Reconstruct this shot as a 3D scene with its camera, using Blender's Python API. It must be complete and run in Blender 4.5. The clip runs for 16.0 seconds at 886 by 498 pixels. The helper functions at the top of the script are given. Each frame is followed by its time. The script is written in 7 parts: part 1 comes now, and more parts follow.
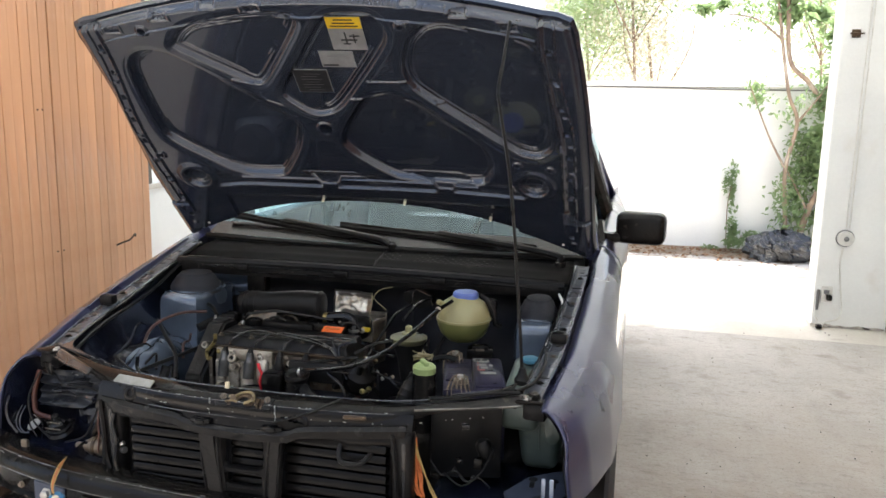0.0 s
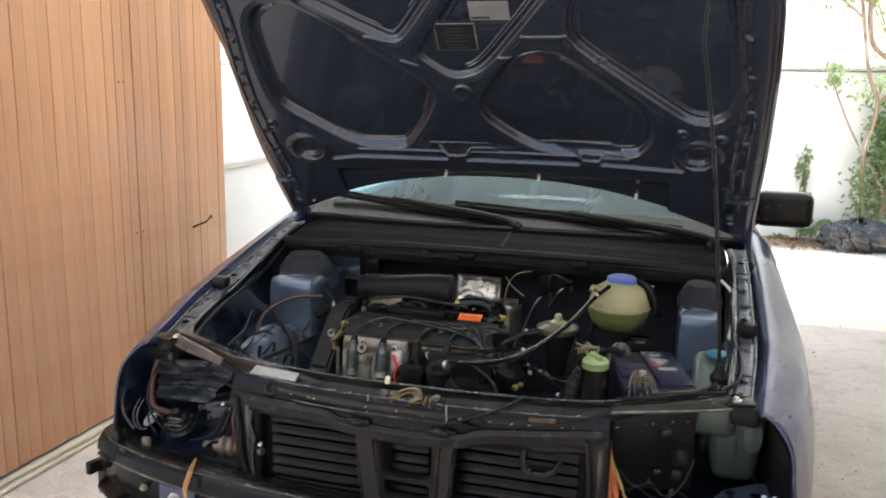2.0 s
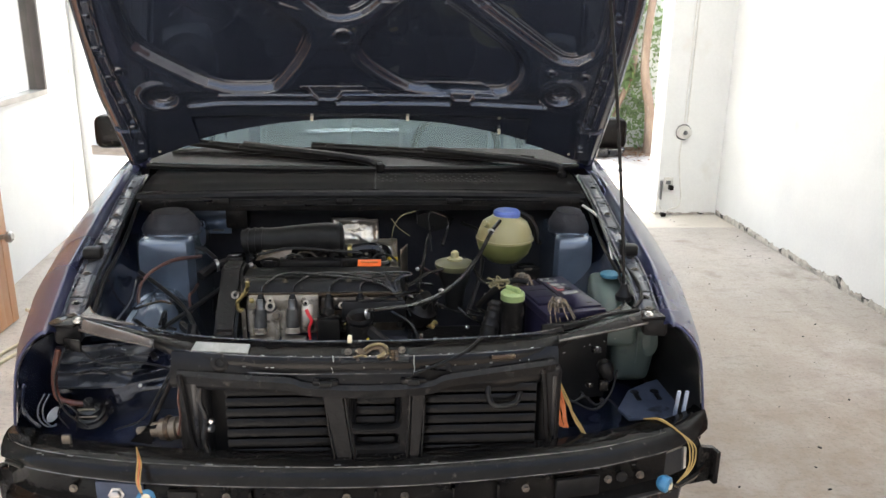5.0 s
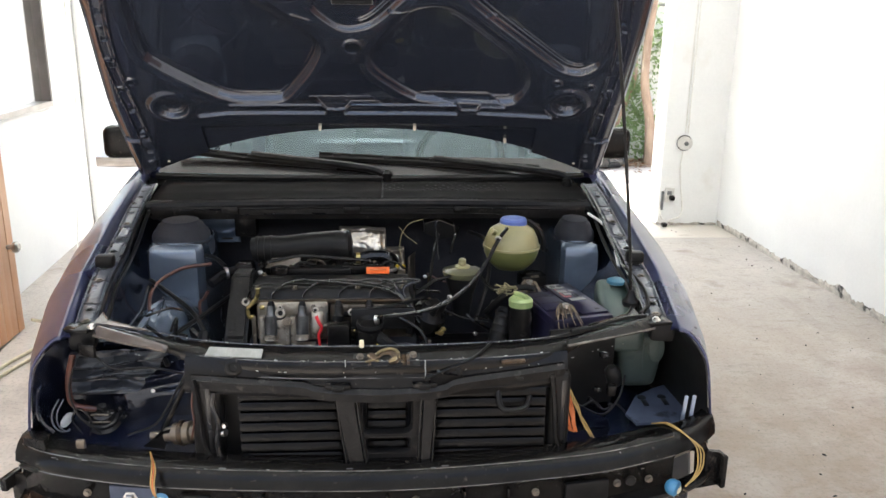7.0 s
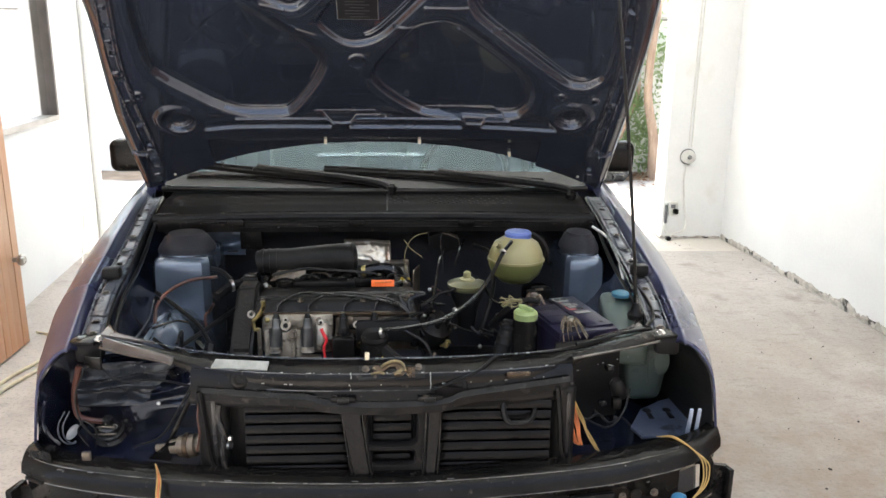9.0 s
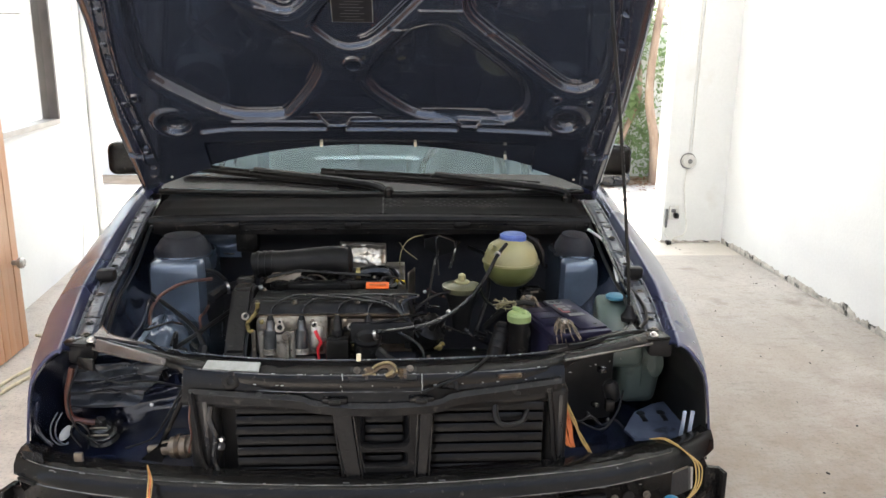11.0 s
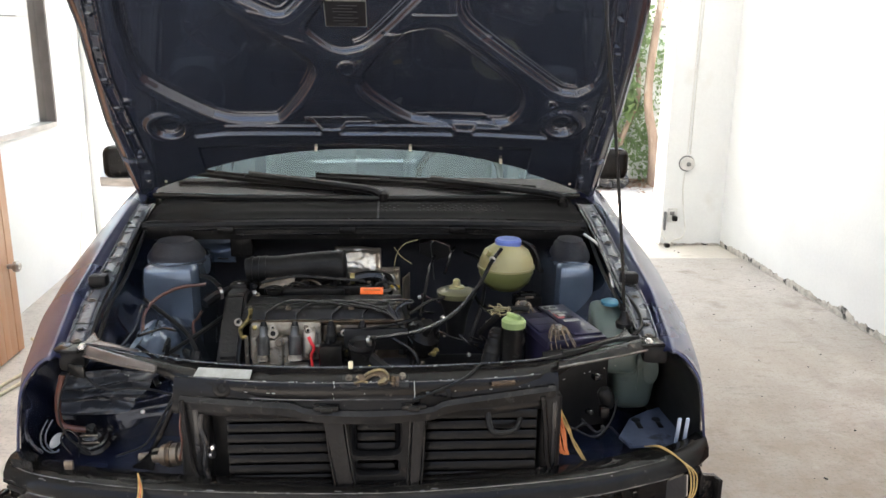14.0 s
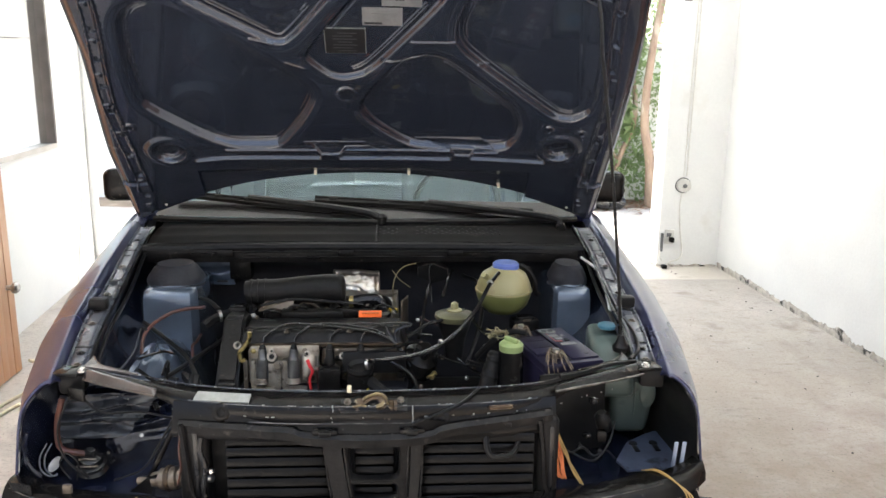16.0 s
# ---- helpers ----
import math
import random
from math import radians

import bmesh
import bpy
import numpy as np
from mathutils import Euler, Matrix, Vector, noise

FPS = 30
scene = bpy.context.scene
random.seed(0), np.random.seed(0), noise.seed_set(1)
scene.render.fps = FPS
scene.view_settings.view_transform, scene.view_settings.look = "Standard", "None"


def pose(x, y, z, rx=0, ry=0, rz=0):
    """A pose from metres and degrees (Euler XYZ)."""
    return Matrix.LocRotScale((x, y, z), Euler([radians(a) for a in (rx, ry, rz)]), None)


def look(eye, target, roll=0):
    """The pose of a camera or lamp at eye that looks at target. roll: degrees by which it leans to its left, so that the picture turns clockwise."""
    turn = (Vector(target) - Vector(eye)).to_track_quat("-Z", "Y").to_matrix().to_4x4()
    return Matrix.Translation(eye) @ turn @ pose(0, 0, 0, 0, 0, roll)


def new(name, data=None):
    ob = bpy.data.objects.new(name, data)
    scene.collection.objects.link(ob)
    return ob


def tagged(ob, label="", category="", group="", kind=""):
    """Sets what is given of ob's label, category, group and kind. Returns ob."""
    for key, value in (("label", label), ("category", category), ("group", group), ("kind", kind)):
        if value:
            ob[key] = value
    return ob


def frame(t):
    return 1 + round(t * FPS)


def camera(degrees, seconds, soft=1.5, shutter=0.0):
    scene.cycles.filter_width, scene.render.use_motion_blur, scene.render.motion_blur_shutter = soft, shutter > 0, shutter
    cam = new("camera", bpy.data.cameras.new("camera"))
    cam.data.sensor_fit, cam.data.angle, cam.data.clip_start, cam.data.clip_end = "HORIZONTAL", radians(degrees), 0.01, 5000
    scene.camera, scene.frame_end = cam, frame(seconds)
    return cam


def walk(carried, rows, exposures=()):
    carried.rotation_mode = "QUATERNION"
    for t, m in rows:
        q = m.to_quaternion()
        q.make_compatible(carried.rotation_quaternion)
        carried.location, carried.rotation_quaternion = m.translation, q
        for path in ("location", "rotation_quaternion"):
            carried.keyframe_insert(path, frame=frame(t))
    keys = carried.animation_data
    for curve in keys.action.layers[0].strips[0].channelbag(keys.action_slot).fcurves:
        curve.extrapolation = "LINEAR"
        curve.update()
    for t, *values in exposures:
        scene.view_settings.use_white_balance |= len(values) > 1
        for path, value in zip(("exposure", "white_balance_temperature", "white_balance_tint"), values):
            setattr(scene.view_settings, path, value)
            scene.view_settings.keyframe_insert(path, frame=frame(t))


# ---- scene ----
cam = camera(59.2, 16.0, shutter=0.5)
PATH = [
    (0, (0.849, 0.301, 1.472), (0.389, 2.217, 1.129), 1.2),
    (0.5, (0.791, 0.309, 1.463), (0.322, 2.223, 1.122), 1.3),
    (1, (0.689, 0.385, 1.43), (0.199, 2.294, 1.089), 1.2),
    (1.5, (0.579, 0.462, 1.412), (0.064, 2.364, 1.072), 1.2),
    (2, (0.482, 0.452, 1.394), (-0.047, 2.345, 1.024), 1.2),
    (2.3, (0.428, 0.428, 1.419), (-0.032, 2.321, 0.967), 1.2),
    (2.5, (0.406, 0.427, 1.393), (0.153, 2.347, 0.892), 0.9),
    (3, (0.358, 0.402, 1.422), (0.416, 2.309, 0.824), 0.9),
    (3.5, (0.292, 0.371, 1.453), (0.42, 2.275, 0.854), 0.9),
    (4, (0.203, 0.367, 1.464), (0.327, 2.279, 0.888), 0.9),
    (4.5, (0.117, 0.371, 1.461), (0.237, 2.286, 0.894), 0.9),
    (5, (0.077, 0.386, 1.465), (0.211, 2.3, 0.901), 0.8),
    (7.5, (0.047, 0.359, 1.458), (0.182, 2.284, 0.93), 0.7),
    (8, (0.039, 0.358, 1.461), (0.171, 2.284, 0.939), 0.7),
    (8.5, (0.046, 0.359, 1.462), (0.175, 2.289, 0.951), 0.7),
    (9, (0.049, 0.357, 1.459), (0.176, 2.289, 0.958), 0.7),
    (11.5, (0.074, 0.349, 1.453), (0.19, 2.285, 0.966), 0.7),
    (12, (0.072, 0.344, 1.462), (0.185, 2.282, 0.978), 0.7),
    (12.5, (0.093, 0.352, 1.461), (0.205, 2.29, 0.979), 0.7),
    (13, (0.094, 0.36, 1.456), (0.209, 2.297, 0.971), 0.8),
    (13.5, (0.085, 0.375, 1.448), (0.203, 2.312, 0.963), 0.7),
    (14, (0.087, 0.365, 1.46), (0.206, 2.301, 0.975), 0.7),
    (14.5, (0.08, 0.361, 1.468), (0.205, 2.297, 0.983), 0.8),
    (15, (0.073, 0.36, 1.483), (0.2, 2.298, 1.005), 0.8),
    (15.5, (0.065, 0.353, 1.488), (0.189, 2.296, 1.029), 0.8),
    (16, (0.085, 0.351, 1.474), (0.21, 2.299, 1.038), 0.8),
]
walk(cam, [(t, look(eye, target, roll)) for t, eye, target, roll in PATH], ((0, 1.92), (1.5, 1.94), (2.0, 2.00), (2.5, 2.23), (3.0, 2.13), (3.5, 2.09), (5, 2.18), (7.5, 2.27), (16, 2.27)))


# ---- world, sun, exposure ----
SUN_EL, SUN_AZ = radians(68), radians(8)
world = bpy.data.worlds.new("world")
scene.world = world
world.use_nodes = True
wn = world.node_tree
sky = wn.nodes.new("ShaderNodeTexSky")
sky.sky_type, sky.sun_disc = "NISHITA", False
sky.sun_elevation, sky.sun_rotation = SUN_EL, SUN_AZ
sky.air_density, sky.dust_density, sky.ozone_density = 1.0, 3.0, 0.8
haze = wn.nodes.new("ShaderNodeHueSaturation")
haze.inputs["Saturation"].default_value = 0.75
wn.links.new(sky.outputs[0], haze.inputs["Color"])
wn.links.new(haze.outputs[0], wn.nodes["Background"].inputs[0])
wn.nodes["Background"].inputs[1].default_value = 0.15
sun = new("sun", bpy.data.lights.new("sun", "SUN"))
sun.data.energy, sun.data.angle, sun.data.color = 4.5, radians(1.6), (1.0, 0.95, 0.86)
sun.matrix_world = look((6 * math.sin(SUN_AZ), 6 * math.cos(SUN_AZ), 6 * math.tan(SUN_EL)), (0, 0, 0))


# ---- materials ----
def mat(name, a, b=None, rough=0.5, metal=0.0, scale=6.0, fine=90.0, bump=0.15, dist=0.002, coat=0.0,
        vary=0.0, rvar=0.12, grain_amount=0.12, stretch=(1, 1, 1), glass=0.0, ior=1.5, spots=None, spot_scale=3.0, spot_cut=0.62, sss=0.0, spec=0.5):
    """Principled surface with colour drift, fine relief, uneven gloss and optional stains."""
    m = bpy.data.materials.new(name)
    m.use_nodes = True
    t = m.node_tree
    n, l = t.nodes, t.links
    p = n["Principled BSDF"]
    b = b or tuple(c * 0.7 for c in a)
    tc, mp = n.new("ShaderNodeTexCoord"), n.new("ShaderNodeMapping")
    mp.inputs["Scale"].default_value = stretch
    l.new(tc.outputs["Object"], mp.inputs[0])
    big, small = n.new("ShaderNodeTexNoise"), n.new("ShaderNodeTexNoise")
    for q, s, d in ((big, scale, 6), (small, fine, 3)):
        q.inputs["Scale"].default_value, q.inputs["Detail"].default_value = s, d
        l.new(mp.outputs[0], q.inputs[0])
    ramp = n.new("ShaderNodeMapRange")
    ramp.inputs[1].default_value, ramp.inputs[2].default_value = 0.35, 0.65
    l.new(big.outputs[0], ramp.inputs[0])
    mix = n.new("ShaderNodeMix")
    mix.data_type = "RGBA"
    mix.inputs[6].default_value, mix.inputs[7].default_value = (*a, 1), (*b, 1)
    l.new(ramp.outputs[0], mix.inputs[0])
    out = mix.outputs[2]
    grain = n.new("ShaderNodeMix")
    grain.data_type, grain.blend_type = "RGBA", "OVERLAY"
    grain.inputs[0].default_value = grain_amount
    l.new(out, grain.inputs[6])
    l.new(small.outputs[0], grain.inputs[7])
    out = grain.outputs[2]
    if spots:
        sp, sr, sm = n.new("ShaderNodeTexNoise"), n.new("ShaderNodeMapRange"), n.new("ShaderNodeMix")
        sp.inputs["Scale"].default_value, sp.inputs["Detail"].default_value = spot_scale, 9
        l.new(mp.outputs[0], sp.inputs[0])
        sr.inputs[1].default_value, sr.inputs[2].default_value = spot_cut, spot_cut + 0.08
        l.new(sp.outputs[0], sr.inputs[0])
        sm.data_type = "RGBA"
        sm.inputs[7].default_value = (*spots, 1)
        l.new(sr.outputs[0], sm.inputs[0])
        l.new(out, sm.inputs[6])
        out = sm.outputs[2]
    if vary:
        info, hv, mr = n.new("ShaderNodeObjectInfo"), n.new("ShaderNodeHueSaturation"), n.new("ShaderNodeMapRange")
        mr.inputs[3].default_value, mr.inputs[4].default_value = 1 - vary, 1 + vary
        l.new(info.outputs["Random"], mr.inputs[0])
        l.new(mr.outputs[0], hv.inputs["Value"])
        l.new(out, hv.inputs["Color"])
        out = hv.outputs[0]
    l.new(out, p.inputs["Base Color"])
    rr = n.new("ShaderNodeMapRange")
    rr.inputs[3].default_value, rr.inputs[4].default_value = max(0.02, rough - rvar), min(1, rough + rvar)
    l.new(big.outputs[0], rr.inputs[0])
    l.new(rr.outputs[0], p.inputs["Roughness"])
    p.inputs["Metallic"].default_value = metal
    p.inputs["Coat Weight"].default_value = coat
    p.inputs["Coat Roughness"].default_value = 0.03
    p.inputs["Transmission Weight"].default_value = glass
    p.inputs["IOR"].default_value = ior
    p.inputs["Specular IOR Level"].default_value = spec
    p.inputs["Subsurface Weight"].default_value = sss
    p.inputs["Subsurface Radius"].default_value = (0.02, 0.02, 0.015)
    if bump:
        bp = n.new("ShaderNodeBump")
        bp.inputs["Strength"].default_value, bp.inputs["Distance"].default_value = bump, dist
        l.new(small.outputs[0], bp.inputs["Height"])
        l.new(bp.outputs[0], p.inputs["Normal"])
    return m


M = {}
M["paint"] = mat("blue_violet_paint", (0.031, 0.034, 0.075), (0.026, 0.029, 0.066), 0.28, 0.15, 2, 400, 0.02, 0.0005, coat=0.5, rvar=0.05, spec=0.4)
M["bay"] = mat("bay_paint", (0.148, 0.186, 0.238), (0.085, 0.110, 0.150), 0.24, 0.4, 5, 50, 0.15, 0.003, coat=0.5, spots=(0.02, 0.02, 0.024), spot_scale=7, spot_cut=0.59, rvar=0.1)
# Near-black copy of the bay paint for inner walls and lamp bays.
M["baydark"] = mat("bay_paint_dark", (0.013, 0.017, 0.036), (0.007, 0.0085, 0.015), 0.20, 0.2, 8, 50, 0.2, 0.004, coat=0.6)
M["hoodin"] = mat("hood_inner_paint", (0.024, 0.030, 0.045), (0.020, 0.025, 0.038), 0.18, 0.1, 1.2, 260, 0.04, 0.0006, coat=1.0, rvar=0.05, grain_amount=0.04)
M["black"] = mat("black_plastic", (0.0082, 0.0076, 0.0069), (0.0135, 0.0123, 0.011), 0.22, 0, 18, 90, 0.35, 0.003, spots=(0.042, 0.036, 0.030), spot_scale=42, spot_cut=0.63, spec=0.16, rvar=0.15)
M["blackgloss"] = mat("black_beam_paint", (0.0066, 0.006, 0.0053), (0.011, 0.0098, 0.0084), 0.12, 0.0, 12, 60, 0.22, 0.003, coat=0.0, spots=(0.048, 0.041, 0.034), spot_scale=60, spot_cut=0.655, spec=0.15, rvar=0.09)
M["rubber"] = mat("black_rubber", (0.0095, 0.0092, 0.0087), (0.0145, 0.0138, 0.0129), 0.40, 0, 25, 300, 0.15, 0.001, spec=0.14)
M["hose"] = mat("rubber_hose", (0.0105, 0.0103, 0.0101), (0.016, 0.0155, 0.0148), 0.20, 0, 20, 200, 0.12, 0.001, spec=0.38)
M["alu"] = mat("cast_aluminium", (0.50, 0.455, 0.38), (0.27, 0.235, 0.185), 0.38, 0.5, 24, 120, 0.6, 0.004, spots=(0.06, 0.046, 0.032), spot_scale=22, spot_cut=0.57)
M["steel"] = mat("bright_steel", (0.55, 0.54, 0.52), (0.35, 0.33, 0.3), 0.3, 0.9, 30, 250, 0.1, 0.001)
M["foil"] = mat("heat_shield_foil", (0.66, 0.61, 0.52), (0.42, 0.37, 0.29), 0.33, 0.9, 9, 60, 0.4, 0.005)
M["rust"] = mat("rusty_latch_metal", (0.085, 0.055, 0.03), (0.03, 0.02, 0.013), 0.36, 0.6, 40, 200, 0.5, 0.002, spots=(0.30, 0.26, 0.17), spot_scale=70, spot_cut=0.61)
M["brass"] = mat("yellow_zinc", (0.42, 0.34, 0.13), (0.22, 0.17, 0.07), 0.33, 0.8, 40, 200, 0.2, 0.001, spots=(0.05, 0.04, 0.02), spot_scale=50, spot_cut=0.58)
M["tank"] = mat("aged_tank_plastic", (0.33, 0.30, 0.155), (0.27, 0.25, 0.115), 0.36, 0, 6, 120, 0.03, 0.001, sss=0.25, grain_amount=0.03, rvar=0.05, spots=(0.24, 0.215, 0.10), spot_scale=14, spot_cut=0.62)
M["tanklow"] = mat("filled_tank_plastic", (0.145, 0.155, 0.052), (0.12, 0.13, 0.042), 0.32, 0, 3, 120, 0.03, 0.001, sss=0.15, grain_amount=0.03, rvar=0.05)
M["washer"] = mat("washer_bottle_plastic", (0.100, 0.128, 0.112), (0.068, 0.090, 0.080), 0.36, 0, 7, 120, 0.06, 0.002, sss=0.15, grain_amount=0.04, spots=(0.033, 0.042, 0.037), spot_scale=9, spot_cut=0.60)
M["dullmetal"] = mat("dull_dirty_metal", (0.20, 0.165, 0.125), (0.09, 0.07, 0.05), 0.42, 0.5, 25, 150, 0.4, 0.002)
M["lead"] = mat("oxidised_lead", (0.15, 0.125, 0.095), (0.06, 0.048, 0.036), 0.5, 0.4, 40, 200, 0.4, 0.002, spots=(0.34, 0.31, 0.26), spot_scale=60, spot_cut=0.63)
M["potgrey"] = mat("murky_pot_plastic", (0.14, 0.135, 0.07), (0.07, 0.068, 0.038), 0.32, 0, 8, 120, 0.06, 0.002)
M["bluecap"] = mat("blue_cap", (0.10, 0.16, 0.46), (0.09, 0.13, 0.38), 0.45, 0, 30, 200, 0.1)
M["skycap"] = mat("light_blue_cap", (0.042, 0.150, 0.215), (0.034, 0.12, 0.18), 0.4, 0, 30, 200, 0.1)
M["tanwear"] = mat("frayed_tan_strands", (0.20, 0.15, 0.095), (0.09, 0.068, 0.045), 0.6, 0, 60, 200, 0.2)
M["greencap"] = mat("pale_green_cap", (0.29, 0.37, 0.15), (0.22, 0.29, 0.11), 0.45, 0, 30, 200, 0.1)
M["batt"] = mat("battery_case", (0.019, 0.0165, 0.038), (0.013, 0.0115, 0.026), 0.32, 0, 12, 200, 0.1, rvar=0.08, spec=0.3, spots=(0.028, 0.027, 0.036), spot_scale=18, spot_cut=0.66)
M["cowlblack"] = mat("weathered_cowl_plastic", (0.0078, 0.0074, 0.007), (0.0125, 0.0118, 0.011), 0.7, 0, 10, 200, 0.3, 0.0012, spec=0.05, spots=(0.026, 0.024, 0.021), spot_scale=12, spot_cut=0.62)
M["cream"] = mat("cream_plastic", (0.65, 0.58, 0.40), (0.55, 0.48, 0.33), 0.5, 0, 30, 200, 0.1)
M["orange"] = mat("orange_label", (0.85, 0.16, 0.03), (0.75, 0.13, 0.02), 0.5, 0, 30, 200, 0.05)
M["red"] = mat("red_plastic", (0.75, 0.03, 0.04), (0.6, 0.02, 0.03), 0.4, 0, 30, 200, 0.05)
M["yellow"] = mat("yellow_plastic", (0.60, 0.42, 0.02), (0.54, 0.36, 0.015), 0.45, 0, 30, 200, 0.05)
# Pale base and spots carry the reflection seen on the glossy black plate.
M["sheenplate"] = mat("glossy_black_sheen", (0.115, 0.102, 0.096), (0.055, 0.048, 0.044), 0.22, 0.2, 9, 50, 0.2, 0.003, spec=0.6, spots=(0.26, 0.23, 0.21), spot_scale=14, spot_cut=0.58)
M["bracket"] = mat("blue_grey_bracket_paint", (0.078, 0.094, 0.132), (0.050, 0.060, 0.086), 0.40, 0.0, 14, 50, 0.2, 0.003, spec=0.2, spots=(0.02, 0.02, 0.025), spot_scale=18, spot_cut=0.62)
M["sticker"] = mat("greyish_sticker", (0.27, 0.275, 0.25), (0.21, 0.215, 0.195), 0.45, 0, 60, 300, 0.1)
M["label"] = mat("pale_label", (0.20, 0.202, 0.203), (0.155, 0.157, 0.16), 0.4, 0, 30, 200, 0.05)
M["dimprint"] = mat("faint_print", (0.07, 0.07, 0.072), (0.05, 0.05, 0.052), 0.4, 0, 30, 200, 0.05)
M["blklabel"] = mat("black_label", (0.012, 0.012, 0.014), (0.018, 0.018, 0.02), 0.35, 0, 30, 200, 0.05)
M["wireor"] = mat("orange_wire", (0.60, 0.17, 0.05), (0.45, 0.12, 0.035), 0.5, 0, 40, 200, 0.05)
M["wiretan"] = mat("tan_wire", (0.42, 0.27, 0.085), (0.30, 0.19, 0.06), 0.5, 0, 40, 200, 0.05)
M["wirebr"] = mat("brown_wire", (0.075, 0.020, 0.010), (0.045, 0.013, 0.007), 0.4, 0, 40, 200, 0.05)
M["wirewh"] = mat("white_wire", (0.74, 0.73, 0.69), (0.64, 0.62, 0.58), 0.5, 0, 20, 200, 0.05)
M["socket"] = mat("blue_socket", (0.04, 0.17, 0.30), (0.03, 0.13, 0.24), 0.4, 0, 40, 200, 0.05)
M["tyre"] = mat("tyre_rubber", (0.018, 0.018, 0.018), (0.03, 0.028, 0.026), 0.75, 0, 20, 150, 0.4, 0.003)
M["wiregrey"] = mat("grey_yellow_wire", (0.30, 0.26, 0.13), (0.20, 0.17, 0.09), 0.45, 0, 40, 200, 0.05)
M["fabric"] = mat("seat_fabric", (0.05, 0.05, 0.055), (0.035, 0.035, 0.04), 0.9, 0, 10, 400, 0.3)
M["wood"] = mat("varnished_pine", (0.60, 0.298, 0.148), (0.495, 0.225, 0.103), 0.42, 0, 5, 60, 0.15, 0.0015, vary=0.12, stretch=(1, 1, 0.12), coat=0.12, spots=(0.56, 0.335, 0.205), spot_scale=2.2, spot_cut=0.54)
M["wooddark"] = mat("weathered_door_wood", (0.25, 0.095, 0.048), (0.17, 0.062, 0.032), 0.5, 0, 6, 60, 0.3, 0.002, vary=0.18, stretch=(1, 1, 0.1), coat=0.1)
M["woodback"] = mat("groove_wood", (0.46, 0.20, 0.08), (0.36, 0.15, 0.055), 0.7, 0, 6, 60, 0.2, stretch=(1, 1, 0.1))
M["plaster"] = mat("white_painted_plaster", (0.80, 0.80, 0.78), (0.74, 0.74, 0.73), 0.75, 0, 2.2, 55, 0.25, 0.004, spots=(0.68, 0.66, 0.62), spot_scale=1.7, spot_cut=0.66)
M["flake"] = mat("bare_damp_plaster", (0.60, 0.56, 0.50), (0.36, 0.33, 0.29), 0.9, 0, 16, 90, 0.6, 0.006, spots=(0.045, 0.042, 0.037), spot_scale=9, spot_cut=0.55)
M["concrete"] = mat("worn_concrete", (0.470, 0.436, 0.402), (0.376, 0.346, 0.314), 0.8, 0, 1.1, 38, 0.5, 0.004, spots=(0.275, 0.243, 0.205), spot_scale=2.6, spot_cut=0.62)
M["yardconc"] = mat("yard_concrete", (0.62, 0.58, 0.52), (0.5, 0.46, 0.40), 0.9, 0, 1.3, 40, 0.5, 0.006, spots=(0.36, 0.32, 0.26), spot_scale=2.4, spot_cut=0.66)
M["matt"] = mat("matt_black_cover", (0.0092, 0.0086, 0.008), (0.0145, 0.0134, 0.0122), 0.34, 0, 16, 110, 0.45, 0.003, spots=(0.040, 0.035, 0.030), spot_scale=55, spot_cut=0.64, spec=0.13, rvar=0.2)
M["goldrust"] = mat("tarnished_gold_zinc", (0.26, 0.20, 0.10), (0.07, 0.052, 0.03), 0.34, 0.7, 60, 200, 0.3, 0.001, spots=(0.42, 0.38, 0.28), spot_scale=80, spot_cut=0.62)
M["stripmetal"] = mat("pale_blue_bare_metal", (0.40, 0.45, 0.54), (0.30, 0.34, 0.42), 0.4, 0.3, 30, 200, 0.1)
M["film"] = mat("glossy_black_film", (0.016, 0.018, 0.022), (0.028, 0.031, 0.037), 0.30, 0, 14, 60, 0.2, 0.004, rvar=0.12, spec=0.4)
# Pale metallic colour stands for bright highlights on the black edges.
M["edge"] = mat("worn_edge_highlight", (0.15, 0.14, 0.125), (0.035, 0.032, 0.028), 0.18, 0.4, 26, 90, 0.3, 0.001, spec=0.6, rvar=0.1)
M["printred"] = mat("faded_red_print", (0.34, 0.10, 0.09), (0.26, 0.07, 0.065), 0.4, 0, 30, 200, 0.05)
# Dark grey raised to lift deep shadow in the bay; also the dusty cap.
M["dusty"] = mat("dusty_lifted_dark", (0.034, 0.035, 0.040), (0.022, 0.0225, 0.027), 0.6, 0, 9, 120, 0.3, 0.003, spec=0.15)
M["housing"] = mat("glossy_grey_blue_housing", (0.145, 0.182, 0.235), (0.055, 0.072, 0.102), 0.2, 0.4, 5, 40, 0.25, 0.004, coat=0.6, spots=(0.02, 0.021, 0.025), spot_scale=5, spot_cut=0.58, rvar=0.1, stretch=(1, 1, 0.6))
M["rail"] = mat("dirty_navy_rail", (0.085, 0.090, 0.106), (0.05, 0.054, 0.066), 0.28, 0.2, 14, 90, 0.3, 0.003, spec=0.5, spots=(0.02, 0.02, 0.022), spot_scale=24, spot_cut=0.63)
M["slat"] = mat("grey_black_slat", (0.0050, 0.0047, 0.0043), (0.0085, 0.0078, 0.0070), 0.2, 0, 20, 70, 0.6, 0.004, spec=0.12, rvar=0.15)
M["brown"] = mat("grey_render", (0.235, 0.245, 0.265), (0.19, 0.198, 0.215), 0.85, 0, 2, 40, 0.4, 0.006)
